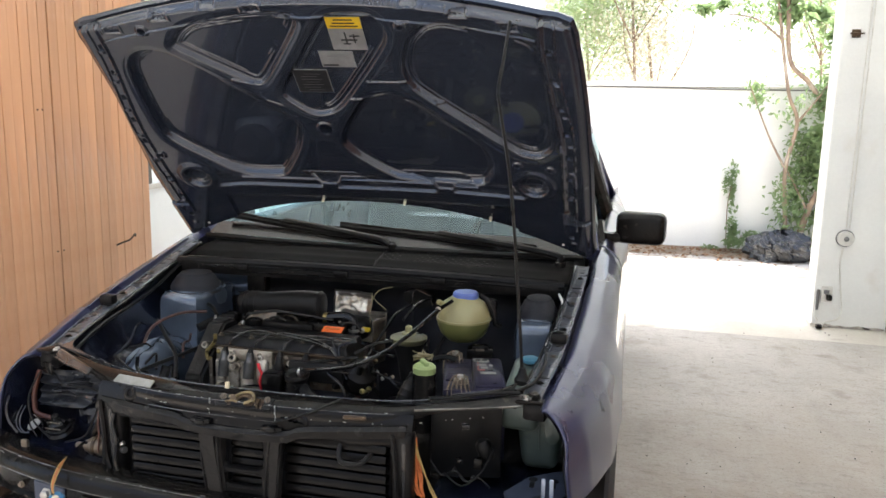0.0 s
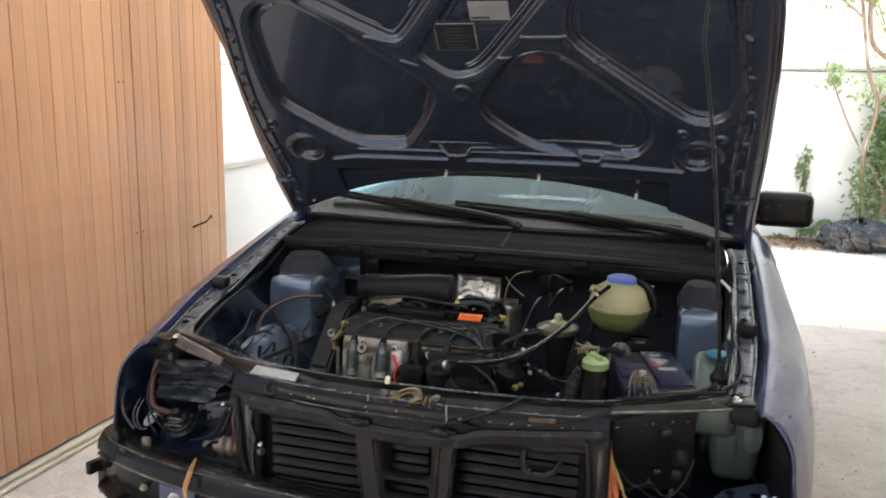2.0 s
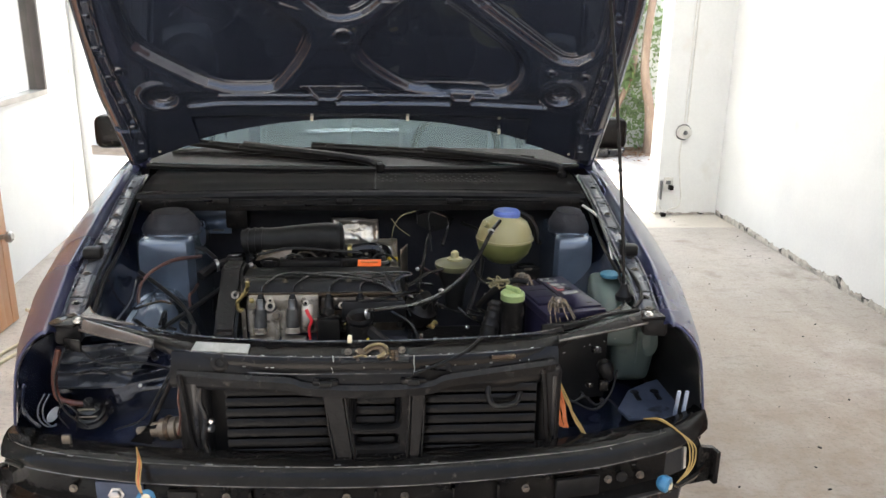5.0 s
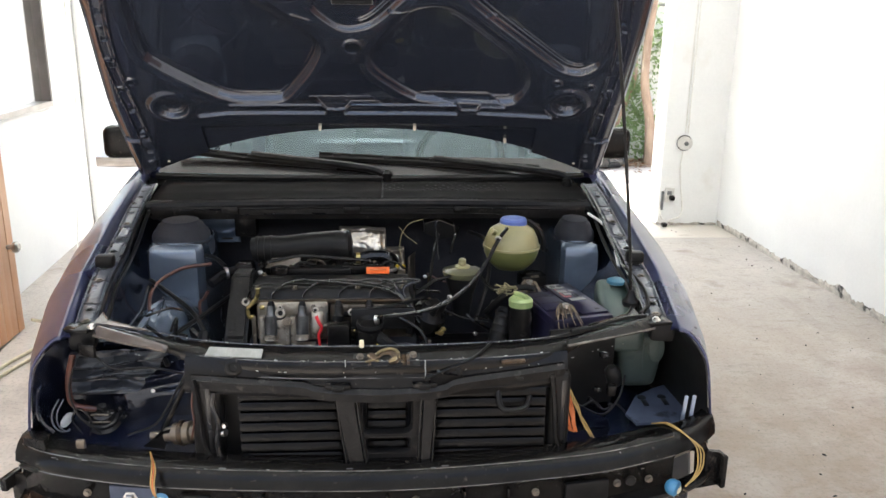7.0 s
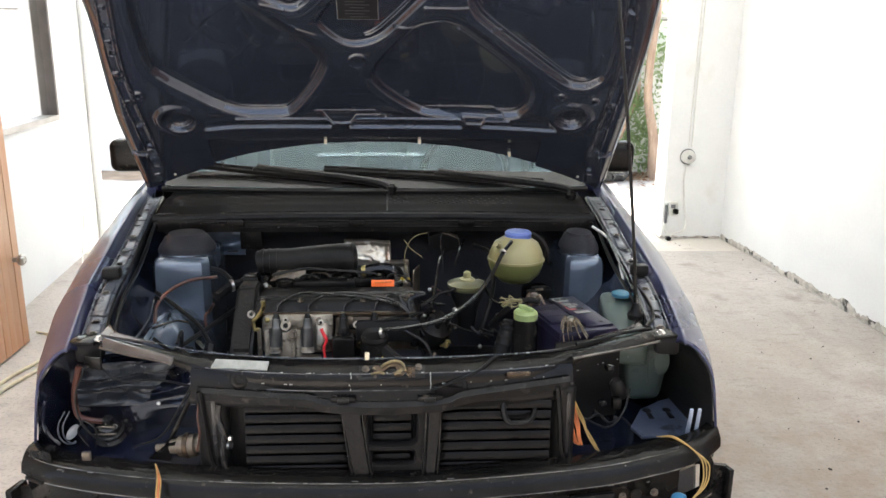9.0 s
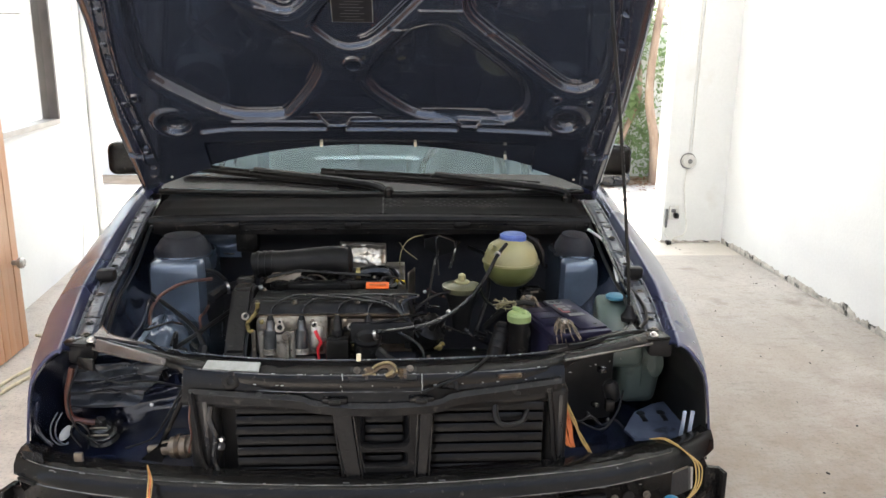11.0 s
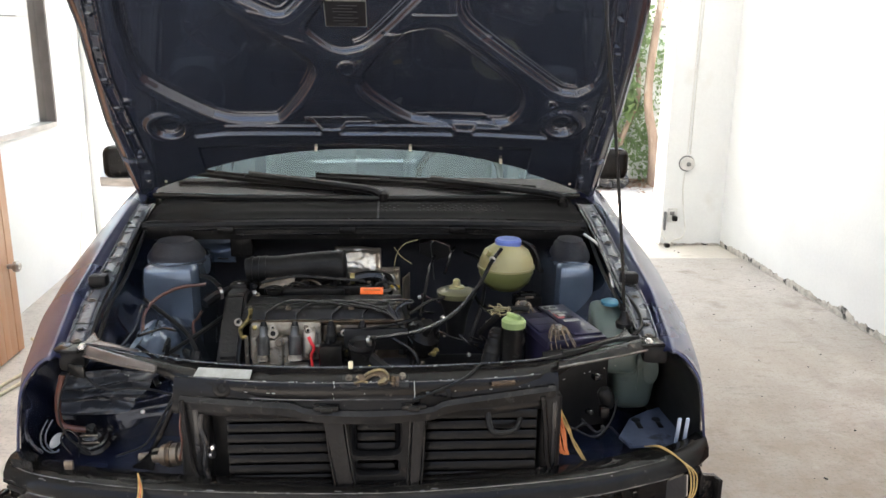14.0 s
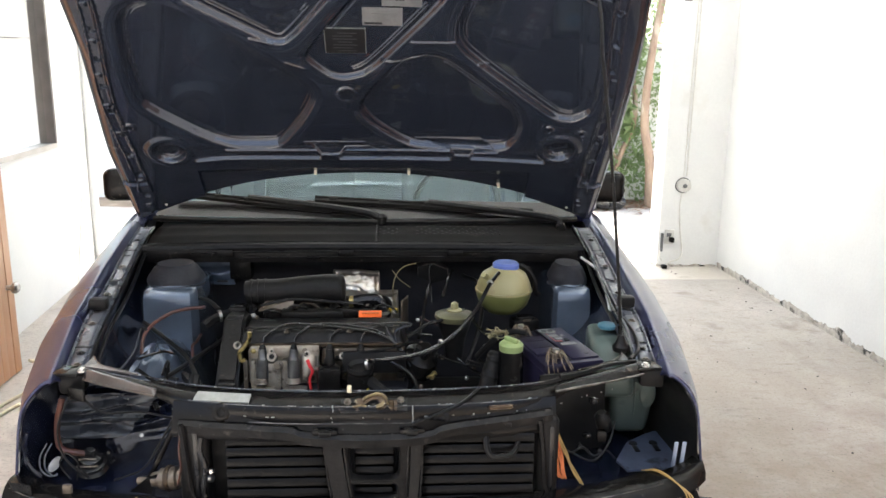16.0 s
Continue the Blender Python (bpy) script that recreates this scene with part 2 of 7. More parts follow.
M["earth"] = mat("earth", (0.40, 0.32, 0.24), (0.27, 0.21, 0.15), 0.95, 0, 5, 50, 0.8, 0.02)
M["litter"] = mat("dry_leaves", (0.30, 0.15, 0.07), (0.18, 0.09, 0.04), 0.85, 0, 30, 100, 0.2, vary=0.1)
M["bark"] = mat("brown_bark", (0.36, 0.27, 0.20), (0.24, 0.17, 0.125), 0.9, 0, 12, 60, 0.8, 0.01, stretch=(1, 1, 0.3), spots=(0.48, 0.40, 0.32), spot_scale=7, spot_cut=0.6)
M["bag"] = mat("black_bag_film", (0.010, 0.010, 0.012), (0.016, 0.016, 0.018), 0.12, 0, 20, 60, 0.3, 0.01, rvar=0.08, spec=0.9)
M["framedark"] = mat("bronze_window_aluminium", (0.12, 0.105, 0.095), (0.09, 0.08, 0.07), 0.4, 0.5, 10, 150, 0.1)
M["framealu"] = mat("grey_window_aluminium", (0.50, 0.48, 0.45), (0.42, 0.40, 0.37), 0.4, 0.6, 10, 150, 0.1)
M["outlet"] = mat("outlet_plastic", (0.66, 0.65, 0.61), (0.55, 0.53, 0.5), 0.45, 0, 20, 150, 0.08)
M["boot"] = mat("plug_boot_metal", (0.13, 0.132, 0.128), (0.07, 0.07, 0.067), 0.32, 0.6, 30, 150, 0.1)
M["grey"] = mat("grey_plastic", (0.16, 0.16, 0.16), (0.11, 0.11, 0.11), 0.5, 0, 20, 150, 0.1)
M["dash"] = mat("dashboard", (0.022, 0.022, 0.025), (0.03, 0.03, 0.032), 0.6, 0, 8, 300, 0.2)


def add_scuffs(m, col, scale, stretch, cut, share, turn):
    """Directional rubbed dirt over a finished surface."""
    t = m.node_tree
    n, l = t.nodes, t.links
    p = n["Principled BSDF"]
    old = p.inputs["Base Color"].links[0].from_socket
    tc, mp, q, r, mx = (n.new("ShaderNode" + k) for k in ("TexCoord", "Mapping", "TexNoise", "MapRange", "Mix"))
    mp.inputs["Scale"].default_value, mp.inputs["Rotation"].default_value = stretch, (0, 0, radians(turn))
    l.new(tc.outputs["Object"], mp.inputs[0])
    l.new(mp.outputs[0], q.inputs[0])
    q.inputs["Scale"].default_value, q.inputs["Detail"].default_value, q.inputs["Roughness"].default_value = scale, 10, 0.68
    r.inputs[1].default_value, r.inputs[2].default_value, r.inputs[4].default_value = cut, cut + 0.16, share
    l.new(q.outputs[0], r.inputs[0])
    mx.data_type = "RGBA"
    mx.inputs[7].default_value = (*col, 1)
    l.new(r.outputs[0], mx.inputs[0])
    l.new(old, mx.inputs[6])
    l.new(mx.outputs[2], p.inputs["Base Color"])


add_scuffs(M["concrete"], (0.19, 0.16, 0.13), 5.5, (1, 0.35, 1), 0.53, 0.38, 35)
add_scuffs(M["concrete"], (0.22, 0.19, 0.155), 22, (0.5, 1, 1), 0.53, 0.6, -20)
add_scuffs(M["concrete"], (0.54, 0.50, 0.45), 1.7, (1, 1, 1), 0.55, 0.6, 10)
add_scuffs(M["concrete"], (0.46, 0.415, 0.365), 0.8, (1, 1, 1), 0.47, 0.5, 0)
def side_tint(m, col, y0, y1, share, x0, x1):
    """Mixes a noisy tint into one side of the floor, fading along it."""
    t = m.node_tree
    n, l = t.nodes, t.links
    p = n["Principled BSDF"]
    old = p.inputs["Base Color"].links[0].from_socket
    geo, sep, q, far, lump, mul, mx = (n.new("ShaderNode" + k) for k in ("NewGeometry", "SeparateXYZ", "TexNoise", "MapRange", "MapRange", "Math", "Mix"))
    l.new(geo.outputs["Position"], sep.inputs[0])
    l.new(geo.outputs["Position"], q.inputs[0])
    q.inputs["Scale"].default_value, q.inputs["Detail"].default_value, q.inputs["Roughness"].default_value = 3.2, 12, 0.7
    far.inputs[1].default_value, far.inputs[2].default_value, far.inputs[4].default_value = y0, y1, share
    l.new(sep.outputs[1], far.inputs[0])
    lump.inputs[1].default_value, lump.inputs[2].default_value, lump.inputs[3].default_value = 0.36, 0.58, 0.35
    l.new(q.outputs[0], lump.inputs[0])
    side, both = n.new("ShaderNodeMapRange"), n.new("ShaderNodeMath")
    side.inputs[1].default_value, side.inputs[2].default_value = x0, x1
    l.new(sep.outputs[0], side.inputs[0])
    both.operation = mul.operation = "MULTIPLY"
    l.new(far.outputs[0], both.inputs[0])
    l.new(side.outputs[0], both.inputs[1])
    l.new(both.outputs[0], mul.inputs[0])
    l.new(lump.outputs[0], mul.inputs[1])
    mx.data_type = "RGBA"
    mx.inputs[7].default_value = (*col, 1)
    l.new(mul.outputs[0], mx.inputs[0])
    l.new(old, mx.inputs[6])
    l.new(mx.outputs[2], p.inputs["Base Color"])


# Browner towards the front on the right side.
side_tint(M["concrete"], (0.225, 0.165, 0.115), 4.8, 1.8, 0.95, -0.3, 0.9)
# Left side made paler: its brighter lighting is put into the concrete colour.
side_tint(M["concrete"], (0.70, 0.635, 0.565), 4.6, 3.2, 0.9, -0.45, -0.85)
add_scuffs(M["concrete"], (0.17, 0.145, 0.12), 75, (1, 1, 1), 0.52, 0.55, 0)
add_scuffs(M["concrete"], (0.16, 0.13, 0.105), 11, (0.4, 1, 1), 0.57, 0.45, 62)
add_scuffs(M["wood"], (0.68, 0.42, 0.28), 1.1, (1, 1.3, 0.6), 0.49, 0.5, 0)
add_scuffs(M["wood"], (0.40, 0.20, 0.09), 3.0, (1, 1.2, 0.25), 0.54, 0.5, 0)


def glass_material(name, tint, rough):
    """Thin pane: clear tinted pass-through with mirror gloss rising at the rim."""
    m = bpy.data.materials.new(name)
    m.use_nodes = True
    n, l = m.node_tree.nodes, m.node_tree.links
    clear, gloss, mix, fr = (n.new("ShaderNode" + k) for k in ("BsdfTransparent", "BsdfGlossy", "MixShader", "Fresnel"))
    clear.inputs[0].default_value = (*tint, 1)
    gloss.inputs["Color"].default_value = (0.76, 0.95, 1.0, 1)
    gloss.inputs["Roughness"].default_value = rough
    fr.inputs["IOR"].default_value = 1.68
    l.new(fr.outputs[0], mix.inputs[0])
    l.new(clear.outputs[0], mix.inputs[1])
    l.new(gloss.outputs[0], mix.inputs[2])
    l.new(mix.outputs[0], n["Material Output"].inputs[0])
    n.remove(n["Principled BSDF"])
    return m


def translucent_material(name, col, share, scale=0.5):
    """Thin sheet or leaf: part of the daylight passes through, scattered."""
    m = mat(name, col, tuple(c * 0.8 for c in col), 0.5, 0, scale, 30, 0.1)
    t = m.node_tree
    tr, mx = t.nodes.new("ShaderNodeBsdfTranslucent"), t.nodes.new("ShaderNodeMixShader")
    tr.inputs[0].default_value = (*col, 1)
    mx.inputs[0].default_value = share
    t.links.new(t.nodes["Principled BSDF"].outputs[0], mx.inputs[1])
    t.links.new(tr.outputs[0], mx.inputs[2])
    t.links.new(mx.outputs[0], t.nodes["Material Output"].inputs[0])
    return m


M["leaf"] = translucent_material("leaf_green", (0.26, 0.36, 0.17), 0.5, 3)
M["leafpale"] = translucent_material("leaf_yellow_green", (0.50, 0.60, 0.36), 0.55, 2)
M["leafpink"] = translucent_material("dry_blossom", (0.72, 0.68, 0.56), 0.55, 2)
M["roofing"] = translucent_material("translucent_roofing", (0.72, 0.735, 0.73), 0.66)
M["skylight"] = translucent_material("clear_roof_strip", (0.93, 0.95, 0.95), 0.85)
M["glass"] = glass_material("car_glass", (0.63, 0.85, 0.88), 0.02)
M["frit"] = mat("dark_screen_border", (0.016, 0.0142, 0.013), (0.011, 0.010, 0.0093), 0.22, 0, 3, 200, 0.05, spec=0.4)
M["pane"] = mat("window_pane", (0.95, 0.97, 0.96), (0.94, 0.96, 0.95), 0.02, 0, 2, 50, 0, glass=1.0, rvar=0.01, grain_amount=0.0)


# ---- building helpers ----
def part(name, bm, material, parent=None, label="", smooth=True):
    me = bpy.data.meshes.new(name)
    bm.normal_update()
    bm.to_mesh(me)
    bm.free()
    me.materials.append(material)
    if smooth:
        me.polygons.foreach_set("use_smooth", [True] * len(me.polygons))
        me.set_sharp_from_angle(angle=radians(38))
    ob = new(name, me)
    if parent:
        ob.parent = parent
    if label:
        ob["label"] = label
    return ob


def thing(name, label, category, base=(0, 0, 0), group="", kind=""):
    """An Empty for a thing; its parts are given in world metres."""
    ob = new(name)
    ob.empty_display_size = 0.1
    return tagged(ob, label, category, group, kind)


def B():
    return bmesh.new()


def box(bm, c, s, r=0.004, turn=0.0, tilt=0.0, seg=2):
    """A bevelled box: middle, sizes, bevel, degrees about z and about x."""
    m = Matrix.Translation(c) @ pose(0, 0, 0, tilt, 0, turn) @ Matrix.Diagonal((*s, 1))
    g = bmesh.ops.create_cube(bm, size=1.0, matrix=m)
    if r > 0:
        es = list({e for v in g["verts"] for e in v.link_edges})
        bmesh.ops.bevel(bm, geom=es, offset=min(r, min(s) * 0.45), segments=seg, affect="EDGES", profile=0.5)
    return bm


def lathe(bm, profile, c=(0, 0, 0), axis=(0, 0, 1), n=24, squash=(1, 1)):
    """A turned body: (radius, height) pairs along an axis."""
    q = Vector((0, 0, 1)).rotation_difference(Vector(axis).normalized()).to_matrix()
    rings = []
    for r, h in profile:
        rings.append([bm.verts.new(Vector(c) + q @ Vector((r * math.cos(a) * squash[0], r * math.sin(a) * squash[1], h)))
                      for a in (2 * math.pi * i / n for i in range(n))])
    for a, b in zip(rings, rings[1:]):
        for i in range(n):
            bm.faces.new((a[i], a[(i + 1) % n], b[(i + 1) % n], b[i]))
    bm.faces.new(list(reversed(rings[0])))
    bm.faces.new(rings[-1])
    return bm


def rod(bm, a, b, r, r2=None, n=12):
    a, b = Vector(a), Vector(b)
    return lathe(bm, [(r, 0), (r if r2 is None else r2, (b - a).length)], a, b - a, n)


def spline(pts, steps=8):
    """A smooth line through the points."""
    p = [Vector(q) for q in pts]
    if len(p) < 3:
        return [p[0].lerp(p[1], i / 3) for i in range(4)]
    p = [2 * p[0] - p[1]] + p + [2 * p[-1] - p[-2]]
    out = []
    for i in range(1, len(p) - 2):
        for k in range(steps):
            t = k / steps
            out.append(0.5 * (2 * p[i] + (p[i + 1] - p[i - 1]) * t + (2 * p[i - 1] - 5 * p[i] + 4 * p[i + 1] - p[i + 2]) * t * t
                              + (3 * p[i] - p[i - 1] - 3 * p[i + 1] + p[i + 2]) * t ** 3))
    return out + [p[-2]]


def tube(bm, pts, r, n=8, steps=8, taper=None, ribs=0.0):
    """A hose, wire, limb or bar along a smooth line."""
    line = spline(pts, steps)
    d = (line[1] - line[0]).normalized()
    u = d.orthogonal().normalized()
    rings = []
    for i, p in enumerate(line):
        d2 = (line[min(i + 1, len(line) - 1)] - line[max(i - 1, 0)]).normalized()
        u = (u - d2 * u.dot(d2)).normalized()
        w = d2.cross(u)
        k = r if taper is None else r + (taper - r) * i / (len(line) - 1)
        if ribs:
            k *= 1 + ribs * (i % 2)
        rings.append([bm.verts.new(p + (u * math.cos(a) + w * math.sin(a)) * k) for a in (2 * math.pi * j / n for j in range(n))])
    for a, b in zip(rings, rings[1:]):
        for i in range(n):
            bm.faces.new((a[i], a[(i + 1) % n], b[(i + 1) % n], b[i]))
    bm.faces.new(list(reversed(rings[0])))
    bm.faces.new(rings[-1])
    return bm


def sheet(bm, f, nu, nv, keep=None):
    """A surface f(u, v) over the unit square."""
    vs = [[bm.verts.new(f(i / nu, j / nv)) for j in range(nv + 1)] for i in range(nu + 1)]
    for i in range(nu):
        for j in range(nv):
            if keep is None or keep((i + 0.5) / nu, (j + 0.5) / nv):
                bm.faces.new((vs[i][j], vs[i + 1][j], vs[i + 1][j + 1], vs[i][j + 1]))
    loose = [v for v in bm.verts if not v.link_faces]
    bmesh.ops.delete(bm, geom=loose, context="VERTS")
    return bm


def thick(ob, t, offset=0):
    s = ob.modifiers.new("solid", "SOLIDIFY")
    s.thickness, s.offset = t, offset
    return ob


def extrude_outline(bm, pts, depth):
    """A plate from an outline of 3D points, thickened along a vector."""
    a = [bm.verts.new(p) for p in pts]
    b = [bm.verts.new(Vector(p) + Vector(depth)) for p in pts]
    bm.faces.new(a)
    bm.faces.new(list(reversed(b)))
    for i in range(len(a)):
        j = (i + 1) % len(a)
        bm.faces.new((a[j], a[i], b[i], b[j]))
    bmesh.ops.recalc_face_normals(bm, faces=bm.faces)
    return bm


def lerp(x, table):
    """Piecewise smooth look-up in (x, value) pairs."""
    if x <= table[0][0]:
        return table[0][1]
    for (a, p), (b, q) in zip(table, table[1:]):
        if x <= b:
            return p + (q - p) * (x - a) / (b - a)
    return table[-1][1]


def step(a, b, x):
    t = min(1.0, max(0.0, (x - a) / (b - a)))
    return t * t * (3 - 2 * t)


# ---- the setting ----
ROOF = 2.75
FLOOR_Y = 5.9


def setting():
    def struct(name, bm, m, label, category="wall", smooth=False):
        return tagged(part(name, bm, m, smooth=smooth), label, category, kind="structure")

    # ground sheet to the horizon, garage slab and yard slab a little above it
    struct("ground", box(B(), (0, 0, -0.33), (400, 400, 0.5), 0), M["earth"], "bare earth ground around the garage and yard", "ground")
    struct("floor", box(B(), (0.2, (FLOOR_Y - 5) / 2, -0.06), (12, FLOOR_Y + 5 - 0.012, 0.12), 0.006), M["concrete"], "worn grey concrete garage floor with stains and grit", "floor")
    struct("pavement", box(B(), (0.2, (FLOOR_Y + 9.15) / 2 + 0.003, -0.064), (12, 9.15 - FLOOR_Y, 0.12), 0.01), M["yardconc"], "sunlit pale concrete slab of the yard", "pavement")
    # right wall, rear pillar, left wall with its window opening
    struct("wall_right", box(B(), (2.79, 3.05, ROOF / 2), (0.24, 7.0, ROOF), 0), M["plaster"], "white painted plaster side wall of the garage")
    pillar = struct("wall_pillar", box(B(), (2.432, 6.42, ROOF / 2), (0.504, 0.24, ROOF), 0.010), M["plaster"], "white plastered pillar beside the yard opening")
    a = Vector((-2.03, 4.55, 0))
    b = Vector((-2.19, 6.35, 0))
    way = (b - a).normalized()
    out = Vector((-way.y, way.x, 0)) * 0.16

    def wall_bit(bm, s0, s1, z0, z1, over=0.0):
        p, q = a + way * s0, a + way * s1
        extrude_outline(bm, [p + Vector((0, 0, z0)), q + Vector((0, 0, z0)), q + Vector((0, 0, z1)), p + Vector((0, 0, z1))], out)

    w0, w1, z0, z1 = -0.75, 1.06, 0.975, 2.25
    bm = B()
    wall_bit(bm, -3.2, w0, 0, ROOF)
    wall_bit(bm, w0, w1, 0, z0)
    wall_bit(bm, w0, w1, z1, ROOF)
    wall_bit(bm, w1, (b - a).length, 0, ROOF)
    struct("wall_left", bm, M["plaster"], "white painted plaster wall with a window opening")
    win = tagged(new("window_1"), "grey aluminium framed window in the white side wall", "window", kind="structure")

    def bar(name, s0, s1, z0_, z1_, d0, d1, m):
        bm = B()
        p, q = a + way * s0 + out * d0, a + way * s1 + out * d0
        extrude_outline(bm, [p + Vector((0, 0, z0_)), q + Vector((0, 0, z0_)), q + Vector((0, 0, z1_)), p + Vector((0, 0, z1_))], out * (d1 - d0))
        return part(name, bm, m, win, smooth=False)

    f = 0.032
    bar("window_frame", w0, w1, z0, z0 + f, -0.12, 0.5, M["framealu"])
    bar("window_frame", w0, w1, z1 - f, z1, -0.12, 0.5, M["framealu"])
    bar("window_frame", w0, w0 + f, z0 + f, z1 - f, -0.12, 0.5, M["framealu"])
    bar("window_frame", w1 - f, w1, z0 + f, z1 - f, -0.12, 0.5, M["framedark"])
    bar("mullion", -0.03, 0.01, z0 + f, z1 - f, 0.0, 0.4, M["framedark"])
    for s0, s1 in ((w0 + f, -0.03), (0.01, w1 - f)):
        bar("pane", s0, s1, z0 + f, z1 - f, 0.2, 0.23, M["pane"]).visible_shadow = False
    # thin plaster skirt of the left wall, ceiling, front lintel
    # Unseen roof: translucency and outer edges set to bring daylight into the garage.
    bm = B()
    x0, x1, y0, y1 = -0.44, 0.24, 3.865, 3.905
    for a0, a1, b0, b1 in ((-2.55, 3.05, 0.84, y0), (-2.55, 3.05, y1, 7.44), (-2.55, x0, y0, y1), (x1, 3.05, y0, y1)):
        box(bm, ((a0 + a1) / 2, (b0 + b1) / 2, ROOF + 0.012), (a1 - a0, b1 - b0, 0.008), 0)
    struct("ceiling", bm, M["roofing"], "greyed translucent sheet roof, unseen, set to let daylight in, with a narrow skylight slot", "ceiling")
    # Unseen strip, inferred from the bright streak mirrored in the windscreen.
    struct("skylight", box(B(), ((x0 + x1) / 2, (y0 + y1) / 2, ROOF + 0.022), (x1 - x0 + 0.04, y1 - y0 + 0.03, 0.004), 0), M["skylight"], "narrow clear strip let into the sheet roof", "skylight")
    # yard wall with its coping
    struct("wall_yard", box(B(), (0, 9.72, 0.91), (14, 0.2, 1.82), 0.01), M["plaster"], "sunlit white boundary wall of the yard")
    struct("trim", box(B(), (0, 9.72, 1.845), (14, 0.26, 0.05), 0.01), M["plaster"], "thin grey coping on the boundary wall", "coping")
    struct("wall_yard_side", box(B(), (6.4, 8.0, 1.2), (0.2, 4.0, 2.4), 0.01), M["plaster"], "white side wall closing the yard")
    # unseen wall behind the camera, added to cut front sky and tint reflections
    struct("wall_forecourt", box(B(), (0, -4.6, 2.4), (22, 0.3, 4.8), 0.01), M["brown"], "plain dull grey wall, unseen, added to cut sky and tint reflections")
    # damp band of flaking plaster along the foot of the right wall and pillar
    rnd = random.Random(4)
    bm = B()
    n = 260
    top = []
    for i in range(n + 1):
        y = 1.0 + 5.28 * i / n
        h = 0.022 + 0.045 * abs(noise.noise((y * 2.1, 3, 0))) + 0.05 * max(0, noise.noise((y * 5, 9, 1))) + 0.03 * abs(noise.noise((y * 23, 5, 2))) + 0.008 * rnd.random()
        top.append((bm.verts.new((2.667, y, 0.0)), bm.verts.new((2.664, y, h * 0.6)), bm.verts.new((2.6685, y, h))))
    for p, q in zip(top, top[1:]):
        for k in (0, 1):
            bm.faces.new((p[k], q[k], q[k + 1], p[k + 1]))
    struct("baseboard", bm, M["flake"], "damp flaking plaster band along the foot of the wall", "wall base")
    bm = B()
    rows = []
    for i in range(41):
        x = 2.175 + 0.49 * i / 40
        h = 0.012 + 0.03 * abs(noise.noise((x * 9, 1, 0)))
        rows.append((bm.verts.new((x, 6.294, 0)), bm.verts.new((x, 6.2975, h))))
    for p, q in zip(rows, rows[1:]):
        bm.faces.new((p[0], q[0], q[1], p[1]))
    struct("baseboard", bm, M["flake"], "dirty plaster edge at the foot of the pillar", "wall base")


setting()


# ---- garage door leaves: tongue-and-groove boards on a frame ----
def door_leaf(x, y0, y1, height, face, material, label, seams):
    """A leaf in the plane x, boards on the side face (+1 or -1)."""
    leaf = thing("garage_door_leaf", label, "door", group="garage door leaves")
    part("backing", box(B(), (x - face * 0.022, (y0 + y1) / 2, height / 2 + 0.012), (0.03, y1 - y0, height - 0.02), 0.002), M["woodback"], leaf, smooth=False)
    n = round((y1 - y0) / 0.0595)
    w = (y1 - y0) / n
    bm = box(B(), (0, 0, 0), (0.014, w - 0.0012, height), 0.0016, seg=1)
    first = part("plank", bm, material, leaf, smooth=False)
    first.location = (x, y0 + w / 2, height / 2 + 0.012)
    wide = set(seams)
    for i in range(1, n):
        p = first.copy()
        scene.collection.objects.link(p)
        p.location = (x + face * (0.0015 * math.sin(i * 2.3)), y0 + w * (i + 0.5), height / 2 + 0.012)
        if i in wide:
            p.scale = (1, 0.93, 1)
    return leaf


left_leaf = door_leaf(-1.775, 1.94, 4.14, 2.40, 1, M["wood"], "open varnished pine plank garage door leaf with grooved boards", (11, 12, 23, 24, 25))
right_leaf = door_leaf(2.34, 1.30, 3.52, 2.40, -1, M["wooddark"], "open reddish-brown plank garage door leaf with grooved boards", (12, 24))
right_leaf.matrix_world = Matrix.Translation((2.34, 0, 0)) @ pose(0, 0, 0, 0, 3.0, 0) @ Matrix.Translation((-2.34, 0, 0))
knob = part("handle", lathe(B(), [(0.012, 0), (0.012, 0.02), (0.026, 0.03), (0.028, 0.045), (0.018, 0.055)], (-1.766, 4.075, 0.45), (1, 0, 0), 14), M["steel"], left_leaf, "small steel knob")
part("wire_hook", tube(B(), [(-1.765, 3.83, 0.752), (-1.745, 3.86, 0.765), (-1.735, 3.90, 0.772), (-1.74, 3.955, 0.795), (-1.745, 3.965, 0.782)], 0.005, 6), M["rust"], left_leaf, "bent dark wire pull")
for y, z in ((3.33, 1.45), (3.36, 1.45), (3.40, 0.79), (3.44, 0.79)):
    part("nail_head", lathe(B(), [(0.005, 0), (0.004, 0.003)], (-1.768, y, z), (1, 0, 0), 8), M["rust"], left_leaf)


# ---- car: blue hatchback with its front stripped and the hood open ----
car = thing("car", "dark blue-violet hatchback, hood propped open, bumper and headlights removed", "car")


def shift(y):
    """Slight skew of the front end."""
    return 0.03 * max(0.0, min(1.0, (2.9 - y) / 1.05))


CREST_X = [(1.8, 0.635), (1.9, 0.653), (2.22, 0.707), (2.55, 0.733), (2.85, 0.746), (3.1, 0.753)]
SIDE_X = [(1.78, 0.706), (1.85, 0.722), (2.0, 0.775), (2.2, 0.819), (2.45, 0.845), (2.8, 0.85), (3.6, 0.855), (4.8, 0.845), (5.3, 0.80), (5.6, 0.70)]
FRONT_Y = [(0.2, 1.80), (0.60, 1.80), (0.68, 1.832), (0.74, 1.882), (0.80, 1.905), (0.86, 1.935)]


